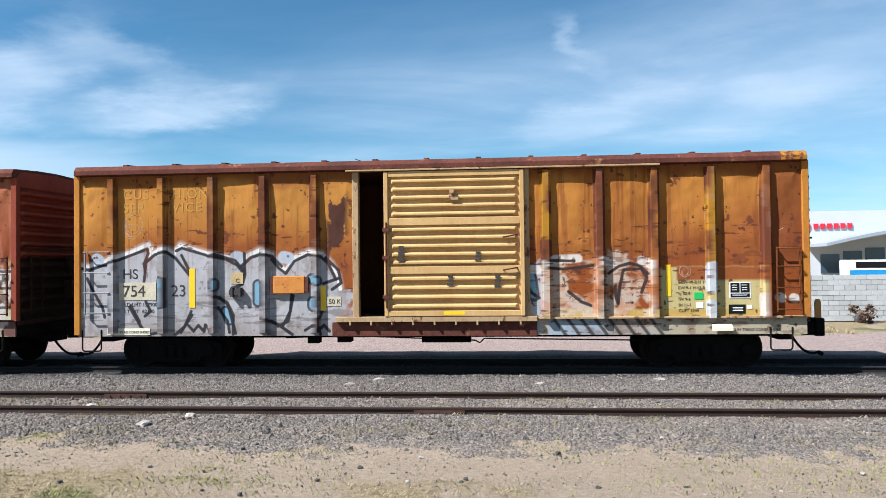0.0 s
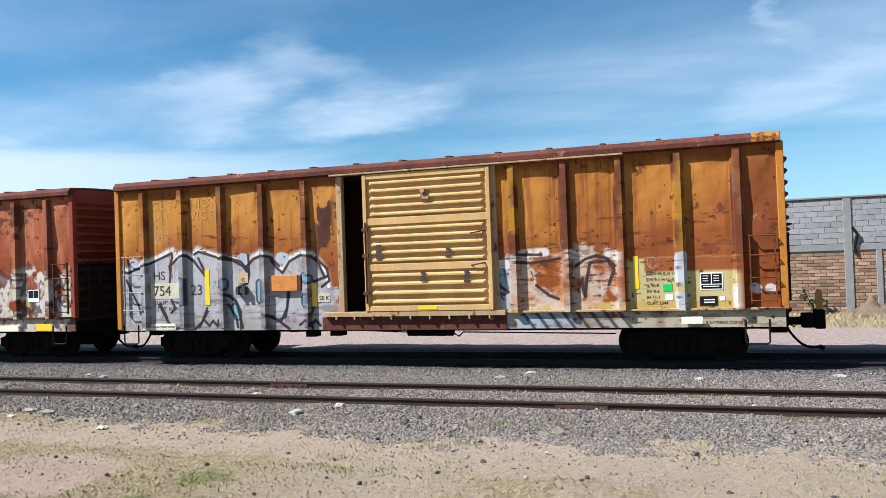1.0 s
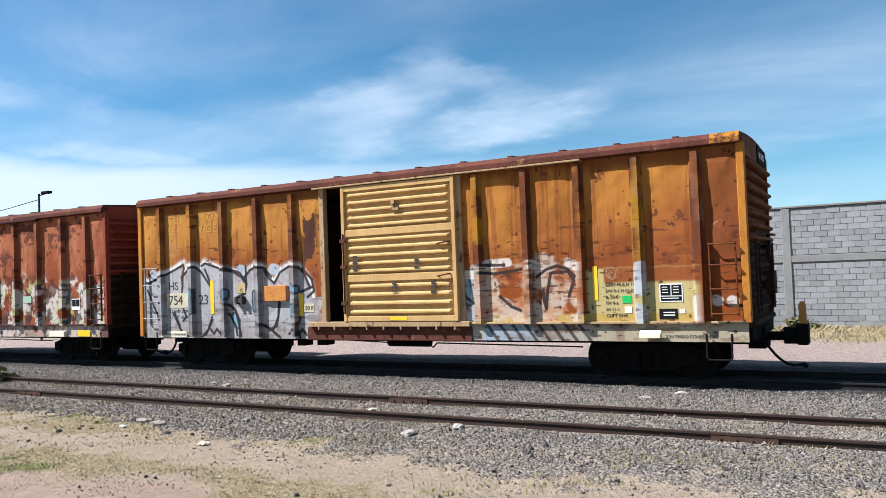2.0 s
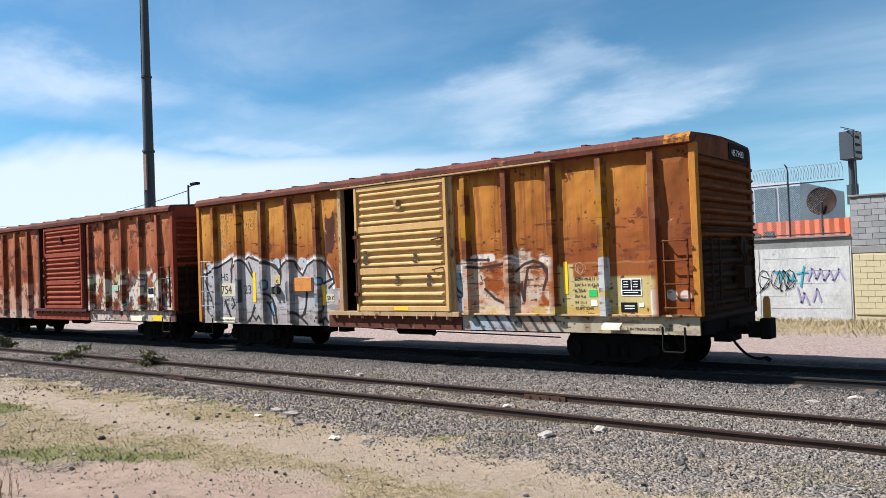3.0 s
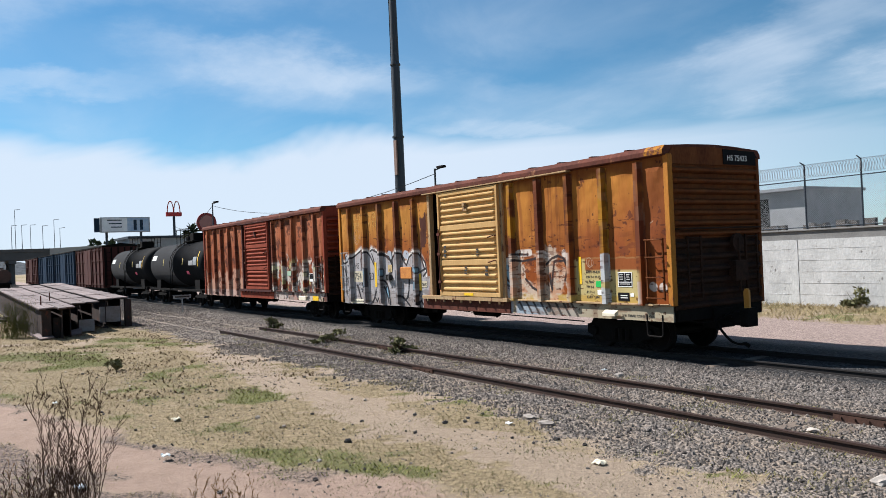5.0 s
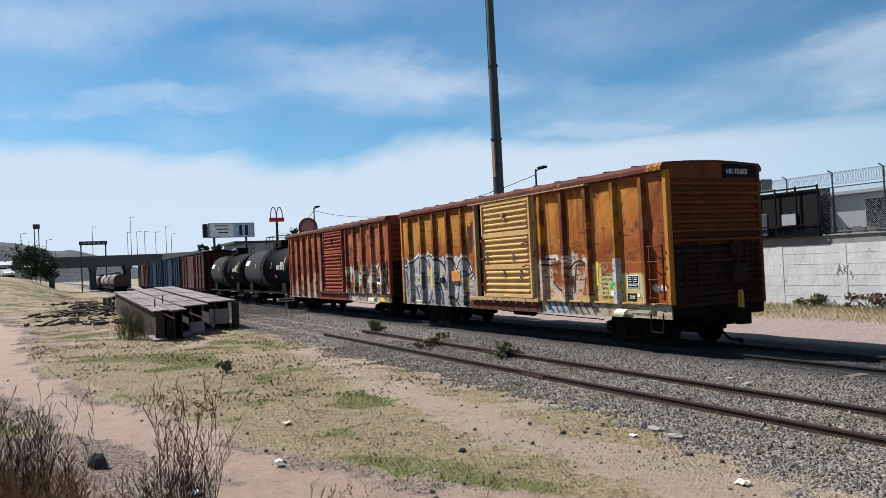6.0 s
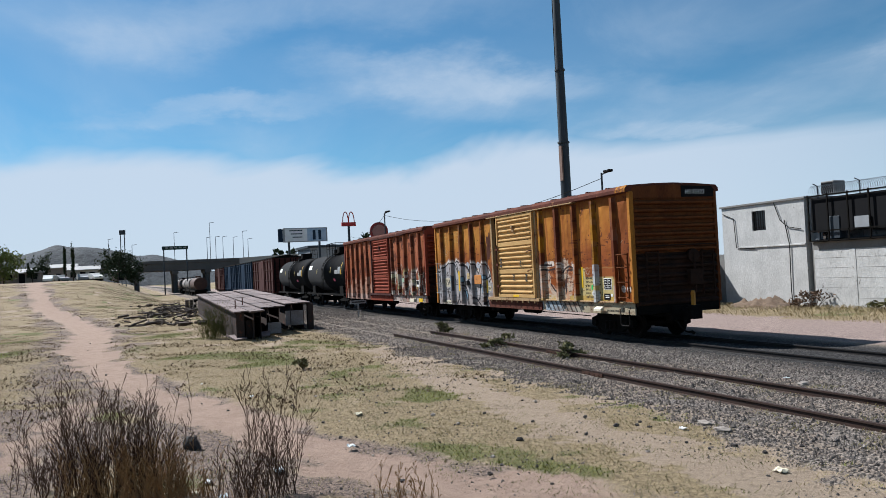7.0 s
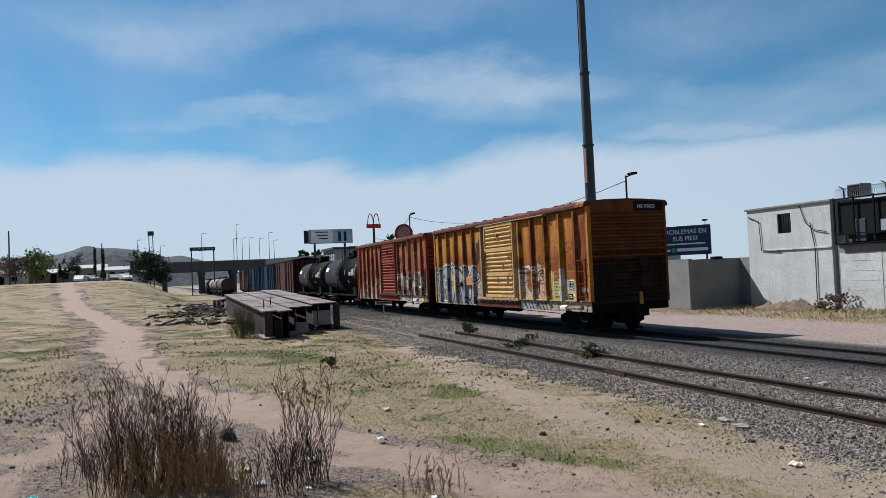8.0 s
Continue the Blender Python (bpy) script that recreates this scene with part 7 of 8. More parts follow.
    tagged(hill, "low scrub-covered hills in the distance", "hills", kind="structure")


far_left()


def overpass():
    o = empty("road_overpass", pose(-190, -2.5, 0.3), "concrete road overpass on piers beyond the yard", "bridge", kind="structure")
    conc = mat("aged_concrete", (0.11, 0.10, 0.095), (0.075, 0.07, 0.068), 0.9, scale=0.5, streak=0.5)
    bm = bmesh.new()
    box(bm, -5, 5, -3, 26, 5.0, 6.6)
    box(bm, -5.2, -4.8, -3, 60, 6.6, 7.3)
    box(bm, 4.8, 5.2, -3, 26, 6.6, 7.3)
    part("deck", bm, conc, o, "deck with parapets", 0.05)
    bm = bmesh.new()
    extrude(bm, [(26, 0), (26, 7.3), (45, 8.0), (140, 7.0), (140, 0)], "x", -5, 5)
    part("ramp", bm, mat("pale_concrete", (0.38, 0.36, 0.33), (0.3, 0.28, 0.26), 0.9, scale=0.4), o, "pale ramp wall")
    bm = bmesh.new()
    extrude(bm, [(-3, 6.6), (-3, 0), (-60, 0), (-60, 4)], "x", -5, 5)
    part("embankment", bm, conc, o)
    for y in (4, 12, 19):
        bm = bmesh.new()
        for x in (-3.5, 3.5):
            rod(bm, (x, y, 0), (x, y, 4.4), 0.55, seg=10)
        box(bm, -5, 5, y - 0.7, y + 0.7, 4.3, 5.0)
        part("pier", bm, conc, o)
    g = empty("gantry_sign", pose(-165, -2.55, 0.25), "dark overhead road sign gantry", "road sign")
    bm = bmesh.new()
    for y in (9.1, 13.4):
        rod(bm, (0, y, 0), (0, y, 9.6), 0.12)
    part("post", bm, POLE_GREY, g)
    slab("sign_panel", (-0.1, 0.1, 8.8, 13.7, 8.9, 9.6), mat("dark_green_sign", (0.01, 0.04, 0.03)), g, "dark sign panel")
    for k in range(5):
        slab("print_bar", (0.1, 0.12, 9.4 + k * 0.85, 9.95 + k * 0.85, 9.15, 9.4), GALV, g)
    for y, h in ((-1.45, 12.4), (3.3, 11.0), (12.1, 13.5), (19.8, 15.5), (19.1, 12.2), (21, 12.3), (22.6, 12.3), (24.9, 12.1), (27.1, 13.4), (28.2, 11.6)):
        q = empty("street_lamp", pose(-186, y - 2.5, 6.8), "slim lamp post on the overpass", "street lamp", "lamp posts on the overpass")
        bm = bmesh.new()
        rod(bm, (0, 0, 0), (0, 0, h - 6.5), 0.07, 0.045, 6)
        rod(bm, (0, 0, h - 6.5), (0, 1.0, h - 6.4), 0.05, seg=6)
        part("post", bm, POLE_GREY, q)
    m = empty("floodlight_mast", pose(-230, -1.5, 0.5), "twin floodlight mast far off", "mast")
    bm = bmesh.new()
    for y in (-0.5, 0.5):
        rod(bm, (0, y, 0), (0, y, 16.2), 0.12, seg=6)
    box(bm, -0.3, 0.3, -0.8, 0.8, 15.8, 17.0)
    part("mast", bm, POLE_GREY, m)
    for k, y in enumerate((36, 39, 42, 50, 53)):
        t = empty("shrub", pose(-190, y - 2.5, 7.9), "dark shrub beyond the overpass", "shrub", "shrubs beyond the overpass")
        leaf_crown("foliage", t, (0, 0, 0.7), (1.4, 1.4, 0.9), 200, LEAF_DARK, 0.5, 60 + k)
        bm = bmesh.new()
        rod(bm, (0, 0, -0.6), (0, 0, 1.0), 0.12, 0.05, 6)
        part("stem", bm, BARK, t)
    # a grey building behind the billboard
    hb = empty("grey_store", pose(-110, 27, 0), "plain grey store building behind the sign", "building", kind="structure")
    slab("wall", (-4, 4, -4, 10, 0, 6.4), mat("grey_store_wall", (0.3, 0.31, 0.32), rough=0.8), hb)
    slab("roof", (-4.3, 4.3, -4.3, 10.3, 6.4, 6.7), POLE_GREY, hb)


overpass()


def second_train():
    """Tank cars on a track further over, standing still."""
    y = 11.8
    tr = track("railway_track", (y - 0.75, y + 0.75), -330, -140, 0.17, RAIL_DARK, "far siding with standing tank cars", None, 0)
    tones = (mat("brown_tank", (0.085, 0.042, 0.03), (0.05, 0.027, 0.022)), mat("dull_grey_tank", (0.15, 0.14, 0.135), (0.10, 0.09, 0.085)), mat("pale_tank", (0.24, 0.22, 0.205)))
    for k in range(5):
        x = -151 - k * 14.0
        c = empty("tank_car", pose(x, y, 0), "small standing tank car, dull with dirt", "tank car", "standing tank cars")
        bm = bmesh.new()
        rod(bm, (-5.6, 0, 2.2), (5.6, 0, 2.2), 1.15, seg=24)
        part("barrel", bm, tones[k % 3], c, "", 0.06)
        bm = bmesh.new()
        box(bm, -5.8, 5.8, -1.1, 1.1, 0.8, 1.15)
        for q in (-4.2, 4.2):
            box(bm, q - 1.1, q + 1.1, -0.95, 0.95, 0.17, 0.8)
        part("underframe", bm, BLACK_STEEL, c)
        bm = bmesh.new()
        rod(bm, (0, 0, 3.3), (0, 0, 3.65), 0.5, seg=14)
        part("dome", bm, tones[k % 3], c)


second_train()


def palm_and_disc():
    p = empty("palm", pose(-73.5, 21.6, 0), "short fan palm behind the train", "palm")
    bm = bmesh.new()
    rod(bm, (0, 0, 0), (0, 0, 5.6), 0.2, 0.16, 10)
    part("trunk", bm, BARK, p)
    bm = bmesh.new()
    rnd = random.Random(6)
    for k in range(46):
        a, e = rnd.uniform(0, 6.28), rnd.uniform(-0.5, 1.3)
        d = Vector((math.cos(a) * math.cos(e), math.sin(a) * math.cos(e), math.sin(e)))
        l = rnd.uniform(0.8, 1.25)
        s = d.cross(Vector((0, 0, 1))).normalized() * 0.16
        b = Vector((0, 0, 5.7))
        q = [b, b + d * l * 0.6 + s, b + d * l - Vector((0, 0, 0.2)), b + d * l * 0.6 - s]
        bm.faces.new([bm.verts.new(v) for v in q])
    part("frond", bm, LEAF_DARK, p, "dark fan leaves")
    s = empty("round_sign", pose(-76.4, 23.8, 0), "round red shop sign on a post", "sign")
    bm = bmesh.new()
    rod(bm, (0, 0, 0), (0, 0, 6.0), 0.1)
    part("post", bm, POLE_GREY, s)
    bm = bmesh.new()
    rod(bm, (0, 0, 6.7), (0.15, 0, 6.7), 0.95, seg=28)
    part("disc", bm, mat("sign_red_dull", (0.22, 0.03, 0.03)), s)
    bm = bmesh.new()
    rod(bm, (0.15, 0, 6.7), (0.17, 0, 6.7), 0.7, seg=28)
    part("disc_face", bm, mat("sign_pale_face", (0.32, 0.16, 0.14)), s)


palm_and_disc()


# ---------------------------------------------------------------- the field: old deck, debris, plants


def steel_deck():
    d = empty("scrap_deck", pose(-34.7, 6.3, 0.0, 0, 1.4, 0), "row of rusted steel beams capped with planks in the field", "scrap steel")
    plank = mat("grey_purple_plank", (0.20, 0.155, 0.145), (0.11, 0.08, 0.075), 0.85, scale=2, fine=20, vary=0.2)
    web = mat("dark_beam_web", (0.030, 0.022, 0.02), (0.055, 0.042, 0.038), 0.85, scale=2, dark=(0.10, 0.04, 0.028), dark_at=0.58, spec=0.1)
    pale_plate = mat("worn_pale_plate", (0.34, 0.34, 0.35), (0.17, 0.14, 0.13), 0.8, scale=2)
    L = 21.0
    for k, (y, half, x1) in enumerate(((-1.43, 0.31, 0.0), (-0.77, 0.32, 0.3), (0.25, 0.58, -2.0), (1.72, 0.66, -3.9))):
        bm = bmesh.new()
        for c in (y - half * 0.5, y + half * 0.5):
            extrude(bm, [(c - 0.13, -0.1), (c + 0.13, -0.1), (c + 0.13, -0.06), (c + 0.015, -0.04), (c + 0.015, 1.12), (c + 0.13, 1.14), (c + 0.13, 1.18), (c - 0.13, 1.18), (c - 0.13, 1.14), (c - 0.015, 1.12), (c - 0.015, -0.04), (c - 0.13, -0.06)], "x", x1 - L + (0.35 if c > y else 0), x1 - (0.25 if c > y else 0))
        part("beam", bm, web, d, "rusted steel beam")
        for q in range(6):
            a = x1 - q * 3.4 - 0.12 * (q % 2)
            for s, e in ((-0.5, 0.28), (0.5, 0.05)):
                slab("plank", (a - 3.36, a + (e if q == 0 else 0), y + s * half - half * 0.45, y + s * half + half * 0.45, 1.185 + 0.012 * (q % 2), 1.235 + 0.012 * (q % 2)), plank, d, "", 0.006)
    slab("end_plate", (-0.06, -0.02, -1.62, -1.28, 0.0, 1.14), web, d, "dark end plate")
    slab("end_plate", (-0.30, -0.26, -1.2, -0.95, 0.0, 0.8), web, d, "dark end plate")
    slab("end_plate", (-2.06, -2.02, 0.0, 0.6, 0.0, 0.5), pale_plate, d, "end plate with worn pale paint", 0.01)
    slab("end_plate", (-3.98, -3.94, 1.15, 2.0, 0.15, 0.85), pale_plate, d, "end plate with worn pale paint", 0.01)
    slab("leg", (-4.2, -3.95, 2.22, 2.5, -0.1, 1.15), web, d, "rusted leg", 0.01)
    bm = bmesh.new()
    for x0, y0, w, turn in ((0.1, -1.75, 0.5, 6), (-0.5, -0.6, 0.25, -14), (-0.7, -0.35, 0.22, -10)):
        m = pose(x0, y0, 0.06, 3, 4, turn)
        for v in box(bm, -1.0, 0.25, 0, w, 0, 0.045):
            v.co = m @ v.co
    part("loose_board", bm, plank, d, "boards fallen at the foot")
    for q, x in enumerate((-2.0, -4.3)):
        bm = bmesh.new()
        rod(bm, (x, -1.4 + 0.6 * q, 1.2), (x, -1.4 + 0.6 * q, 1.6), 0.025)
        part("pin", bm, RUST, d)


steel_deck()


def rock_mesh(name, size, seed, material):
    bm = bmesh.new()
    bmesh.ops.create_icosphere(bm, subdivisions=2, radius=1)
    rnd = random.Random(seed)
    o = Vector((rnd.uniform(0, 50), rnd.uniform(0, 50), 0))
    for v in bm.verts:
        v.co *= 0.75 + 0.5 * noise.noise(v.co * 1.3 + o) + 0.15 * noise.noise(v.co * 4 + o)
        v.co = Vector((v.co.x * size[0], v.co.y * size[1], v.co.z * size[2]))
    me = finish(bm, name)
    me.materials.append(material)
    return me


ROCK_DARK = mat("dark_stone", (0.07, 0.062, 0.058), (0.035, 0.03, 0.028), 0.9, scale=6, bump=0.5, vary=0.3)
ROCK_PALE = mat("pale_stone", (0.36, 0.32, 0.28), (0.26, 0.22, 0.19), 0.9, scale=6, bump=0.5, vary=0.2)


def field_stones():
    shapes = [rock_mesh("stone", (1, 0.8, 0.65), 30 + k, ROCK_DARK) for k in range(4)] + [rock_mesh("stone", (1, 0.85, 0.6), 40 + k, ROCK_PALE) for k in range(3)]
    big = new("stone", shapes[0])
    big.matrix_basis = pose(-13.4, 1.47, 0.07, 0, 0, 25) @ Matrix.Diagonal((0.21, 0.17, 0.25, 1))
    tagged(big, "dark broken stone by the footpath", "stone", "stones in the field")
    rnd = random.Random(12)
    for k in range(280):
        if k < 215:
            x, y = rnd.uniform(-22, 8), rnd.uniform(3.5, 9.4)
        else:
            x, y = rnd.uniform(-45, -10), rnd.uniform(-5, 9)
        s = rnd.uniform(0.020, 0.050) * (1.6 if rnd.random() < 0.12 else 1)
        ob = new("stone", shapes[rnd.choice((0, 1, 2, 3, 0, 1, 2, 5, 6))])
        ob.matrix_basis = pose(x, y, s * 0.25, 0, 0, rnd.uniform(0, 360)) @ Matrix.Diagonal((s, s, s, 1))
        tagged(ob, "loose stone on the bare earth", "stone", "stones in the field")
    for x, y, s in ((-4.85, 9.93, 0.12), (-10.44, 8.72, 0.11), (-5.33, 9.25, 0.13), (-2.9, 13.4, 0.1), (1.0, 13.5, 0.1), (-7.1, 10.9, 0.08), (-2.4, 14.0, 0.12), (3.5, 14.0, 0.13), (-12.3, 12.6, 0.12), (-9.9, 8.6, 0.12)):
        ob = new("stone", shapes[5])
        ob.matrix_basis = pose(x, y, s * 0.3, 0, 0, x * 50) @ Matrix.Diagonal((s * 1.4, s, s * 0.7, 1))
        tagged(ob, "pale stone on the ballast", "stone", "stones in the field")


field_stones()


def loose_ballast():
    """Ballast stones near the camera's side of the line: real chips, more than anyone could count."""
    rnd = np.random.RandomState(9)
    n = 115000
    x = np.r_[np.where(rnd.rand(n) < 0.8, rnd.uniform(-26, 8, n), rnd.uniform(-46, -26, n)), rnd.uniform(-80, -46, 26000), rnd.uniform(-34, -8, 12000), rnd.uniform(-24, 8, 6000)]
    y = np.r_[rnd.uniform(7.3, 14.6, n), rnd.uniform(8.5, 14.6, 26000), rnd.uniform(-4, 4.5, 12000), rnd.uniform(4.2, 9.0, 6000)]
    cover = ground_cover(x, y)
    gr = np.maximum(cover[0], cover[5] * (y < 4.5))
    gr[-6000:] = 0.4 + 0.2 * (fbm(x[-6000:] * 0.9, y[-6000:] * 0.9) > 0.5)
    keep = (gr > 0.45) & (np.abs(y - 10.25) > 0.08) & (np.abs(y - 11.8) > 0.08)
    x, y = x[keep], y[keep]
    n = len(x)
    s = rnd.uniform(0.009, 0.025, n) * np.where(rnd.rand(n) < 0.05, 1.8, 1) * np.where(y < 8.4, 0.75, 1) * np.where(x < -46, 1.7, 1)
    base = np.array([(1, 0, 0), (0, 1, 0), (-1, 0, 0), (0, -1, 0), (0, 0, 1), (0, 0, -0.6)])
    v = base[None] * s[:, None, None] * rnd.uniform(0.6, 1.25, (n, 6, 1)) + rnd.normal(scale=0.15, size=(n, 6, 3)) * s[:, None, None]
    a = rnd.uniform(0, 6.28, n)
    c, q = np.cos(a)[:, None], np.sin(a)[:, None]
    v = np.stack([v[..., 0] * c - v[..., 1] * q, v[..., 0] * q + v[..., 1] * c, v[..., 2]], -1)
    v += np.stack([x, y, ground_height(x, y) + s * 0.25], -1)[:, None, :]
    tri = np.array([(0, 1, 4), (1, 2, 4), (2, 3, 4), (3, 0, 4), (1, 0, 5), (2, 1, 5), (3, 2, 5), (0, 3, 5)])
    f = (tri[None] + (np.arange(n) * 6)[:, None, None]).reshape(-1, 3)
    m = bpy.data.materials.new("ballast_chips")
    m.use_nodes = True
    nn, link = m.node_tree.nodes, m.node_tree.links
    geo, rp = nn.new("ShaderNodeNewGeometry"), nn.new("ShaderNodeValToRGB")
    stops = ((0.0, (0.065, 0.056, 0.050)), (0.7, (0.145, 0.125, 0.111)), (0.95, (0.18, 0.152, 0.131)), (1.0, (0.27, 0.23, 0.20)))
    while len(rp.color_ramp.elements) < len(stops):
        rp.color_ramp.elements.new(0.5)
    for e, (at, col) in zip(rp.color_ramp.elements, stops):
        e.position, e.color = at, (*col, 1)
    link.new(geo.outputs["Random Per Island"], rp.inputs[0])
    link.new(rp.outputs[0], nn["Principled BSDF"].inputs["Base Color"])
    nn["Principled BSDF"].inputs["Roughness"].default_value = 0.9
    nn["Principled BSDF"].inputs["Specular IOR Level"].default_value = 0.2
    tagged(raw("loose_ballast", v.reshape(-1, 3), f.tolist(), m), "grey crushed-stone ballast chips", "gravel", kind="stuff")


loose_ballast()


def blades(name, label, x, y, height, lean, material, seed, width=0.006):
    rnd = np.random.RandomState(seed)
    n = len(x)
    z = ground_height(x, y) - 0.01
    a = rnd.uniform(0, 6.28, n)
    h = height * rnd.uniform(0.5, 1.2, n)
    dx, dy = np.cos(a) * h * lean, np.sin(a) * h * lean
    px, py = -np.sin(a) * width * rnd.uniform(0.7, 1.6, n), np.cos(a) * width * rnd.uniform(0.7, 1.6, n)
    v = np.stack([np.c_[x - px, y - py, z], np.c_[x + px, y + py, z], np.c_[x + dx * 0.5 + px * 0.7, y + dy * 0.5 + py * 0.7, z + h * 0.65], np.c_[x + dx, y + dy, z + h]], 1).reshape(-1, 3)
    f = np.arange(n * 4).reshape(-1, 4)
    return tagged(raw(name, v, f.tolist(), material), label, "grass", kind="stuff")


DRY_GRASS = mat("straw_grass", (0.41, 0.33, 0.195), (0.235, 0.187, 0.102), 0.9, scale=1.5, fine=9, spec=0.15)
GREEN_GRASS = mat("green_grass", (0.25, 0.245, 0.075), (0.15, 0.16, 0.045), 0.85, scale=1.5, fine=9, spec=0.15)


def grass():
    rnd = np.random.RandomState(21)
    x, y = rnd.uniform(-48, 8, 900000), rnd.uniform(-7, 9.6, 900000)
    keep = rnd.rand(len(x)) < np.clip(14 / (6 + np.hypot(x, y)), 0.12, 1.0)
    x, y = x[keep], y[keep]
    gr, gn, dr, pk, pa, pb = ground_cover(x, y)
    tuft = step(0.40, 0.58, fbm(x * 2.3, y * 2.3, 3)) * step(0.3, 0.55, fbm(x * 0.7 + 31, y * 0.7, 3))
    pick = rnd.rand(len(x))
    d = pick < dr * (0.35 + 0.65 * tuft) * (1 - 0.75 * step(-6, -3, x) * step(5.4, 6.0, y))
    g = ~d & (pick < gn * 0.9)
    blades("dry_grass", "short straw-coloured dry grass", x[d], y[d], 0.046, 1.0, DRY_GRASS, 1, 0.004)
    blades("green_grass", "low green weeds among the grass", x[g], y[g], 0.05, 0.8, GREEN_GRASS, 2, 0.007)
    x, y = rnd.uniform(-22, 8, 50000), rnd.uniform(4.2, 9.4, 50000)
    k = (fbm(x * 1.9 + 44, y * 1.9 + 3, 4) + 0.12 * rnd.rand(len(x)) > 0.66)
    blades("low_weeds", "sparse grey-green weeds on the bare earth", x[k], y[k], 0.035, 1.1, mat("grey_green_weeds", (0.20, 0.18, 0.09), (0.10, 0.10, 0.045), 0.9, scale=3, fine=10, spec=0.1), 8, 0.004)
    x, y = rnd.uniform(-125, -16, 150000), rnd.uniform(-22, 8.4, 150000)
    k = (fbm(x * 0.9 + 5, y * 0.9, 4) + 0.25 * rnd.rand(len(x)) > 0.68) & (ground_cover(x, y)[4] < 0.3)
    blades("brown_tufts", "low dark-brown tufts of dead grass across the field", x[k], y[k], 0.07, 1.1, mat("dead_grass", (0.17, 0.12, 0.07), (0.08, 0.057, 0.034), 0.9, scale=0.8, fine=6, spec=0.1), 6, 0.02)
    x, y = rnd.uniform(-45, 12, 45000), rnd.uniform(24.3, 29.9, 45000)
    k = rnd.rand(len(x)) < 0.25 + 0.75 * step(27, 29.5, y)
    blades("wall_grass", "taller dry grass along the foot of the wall", x[k], y[k], 0.17, 0.8, DRY_GRASS, 3, 0.009)
    x, y = rnd.uniform(-30, 9, 60000), rnd.uniform(8.0, 12.9, 60000)
    rail = np.minimum(np.abs(y - 10.12), np.abs(y - 11.67))
    k = fbm(x * 1.6 + 8, y * 1.9) + 0.10 * step(0.25, 0.05, rail) + 0.08 * rnd.rand(len(x)) > 0.70
    blades("track_weeds", "sparse dry weeds between the rails of the siding", x[k], y[k], 0.055, 0.9, mat("olive_straw_weeds", (0.27, 0.225, 0.10), (0.13, 0.125, 0.05), 0.9, scale=2.5, fine=9, spec=0.12), 4, 0.004)


grass()

TWIG = mat("dry_weed_stems", (0.085, 0.048, 0.032), (0.045, 0.026, 0.018), 0.9, scale=3, spec=0.1)
STRAW = mat("tawny_dry_stems", (0.34, 0.20, 0.095), (0.20, 0.115, 0.055), 0.9, scale=3, spec=0.1)


def dry_bush(x, y, h, spread_r, stems, label, seed, material=TWIG, twigs=7):
    b = empty("dry_weed_bush", pose(x, y, 0), label, "weed", "dry weeds")
    rnd = random.Random(seed)
    made = {"stem": ([], []), "twig": ([], [])}

    def stick(p, q, r0, r1, kind="twig"):
        verts, faces = made[kind]
        d = (q - p).normalized()
        u = d.orthogonal().normalized()
        w = d.cross(u)
        i = len(verts)
        for c, r in ((p, r0), (q, r1)):
            for k in range(3):
                verts.append(tuple(c + (u * math.cos(k * 2.094) + w * math.sin(k * 2.094)) * r))
        for k in range(3):
            faces.append((i + k, i + (k + 1) % 3, i + 3 + (k + 1) % 3, i + 3 + k))

    for s in range(stems):
        a, rr = rnd.uniform(0, 6.28), spread_r * 1.15 * rnd.random() ** 0.8
        p = Vector((rr * math.cos(a), rr * math.sin(a), -0.02))
        hh = h * (0.3 + 0.8 * rnd.random() ** 1.4)
        d = Vector((rnd.gauss(0, 0.17), rnd.gauss(0, 0.17), 1)).normalized()
        segs = 5
        for k in range(segs):
            q = p + d * hh / segs
            d = (d + Vector((rnd.uniform(-0.16, 0.16), rnd.uniform(-0.16, 0.16), 0.05))).normalized()
            stick(p, q, 0.0048 * (1 - k / 7), 0.0048 * (1 - (k + 1) / 7), "stem")
            if k >= 1:
                for t in range(twigs // 3 + (rnd.random() < 0.4)):
                    e = (d + Vector((rnd.uniform(-0.9, 0.9), rnd.uniform(-0.9, 0.9), rnd.uniform(0.0, 0.5)))).normalized()
                    o = p.lerp(q, rnd.random())
                    l = hh * rnd.uniform(0.08, 0.22)
                    stick(o, o + e * l, 0.0024, 0.0014)
                    for _ in range(2):
                        e2 = (e + Vector((rnd.uniform(-0.7, 0.7), rnd.uniform(-0.7, 0.7), rnd.uniform(-0.2, 0.5)))).normalized()
                        o2 = o + e * l * rnd.uniform(0.4, 1)
                        stick(o2, o2 + e2 * l * 0.45, 0.0028, 0.0022)
            p = q
    for kind, (verts, faces) in made.items():
        tagged(raw(kind, verts, faces, material, b), kind="stuff")
    return b


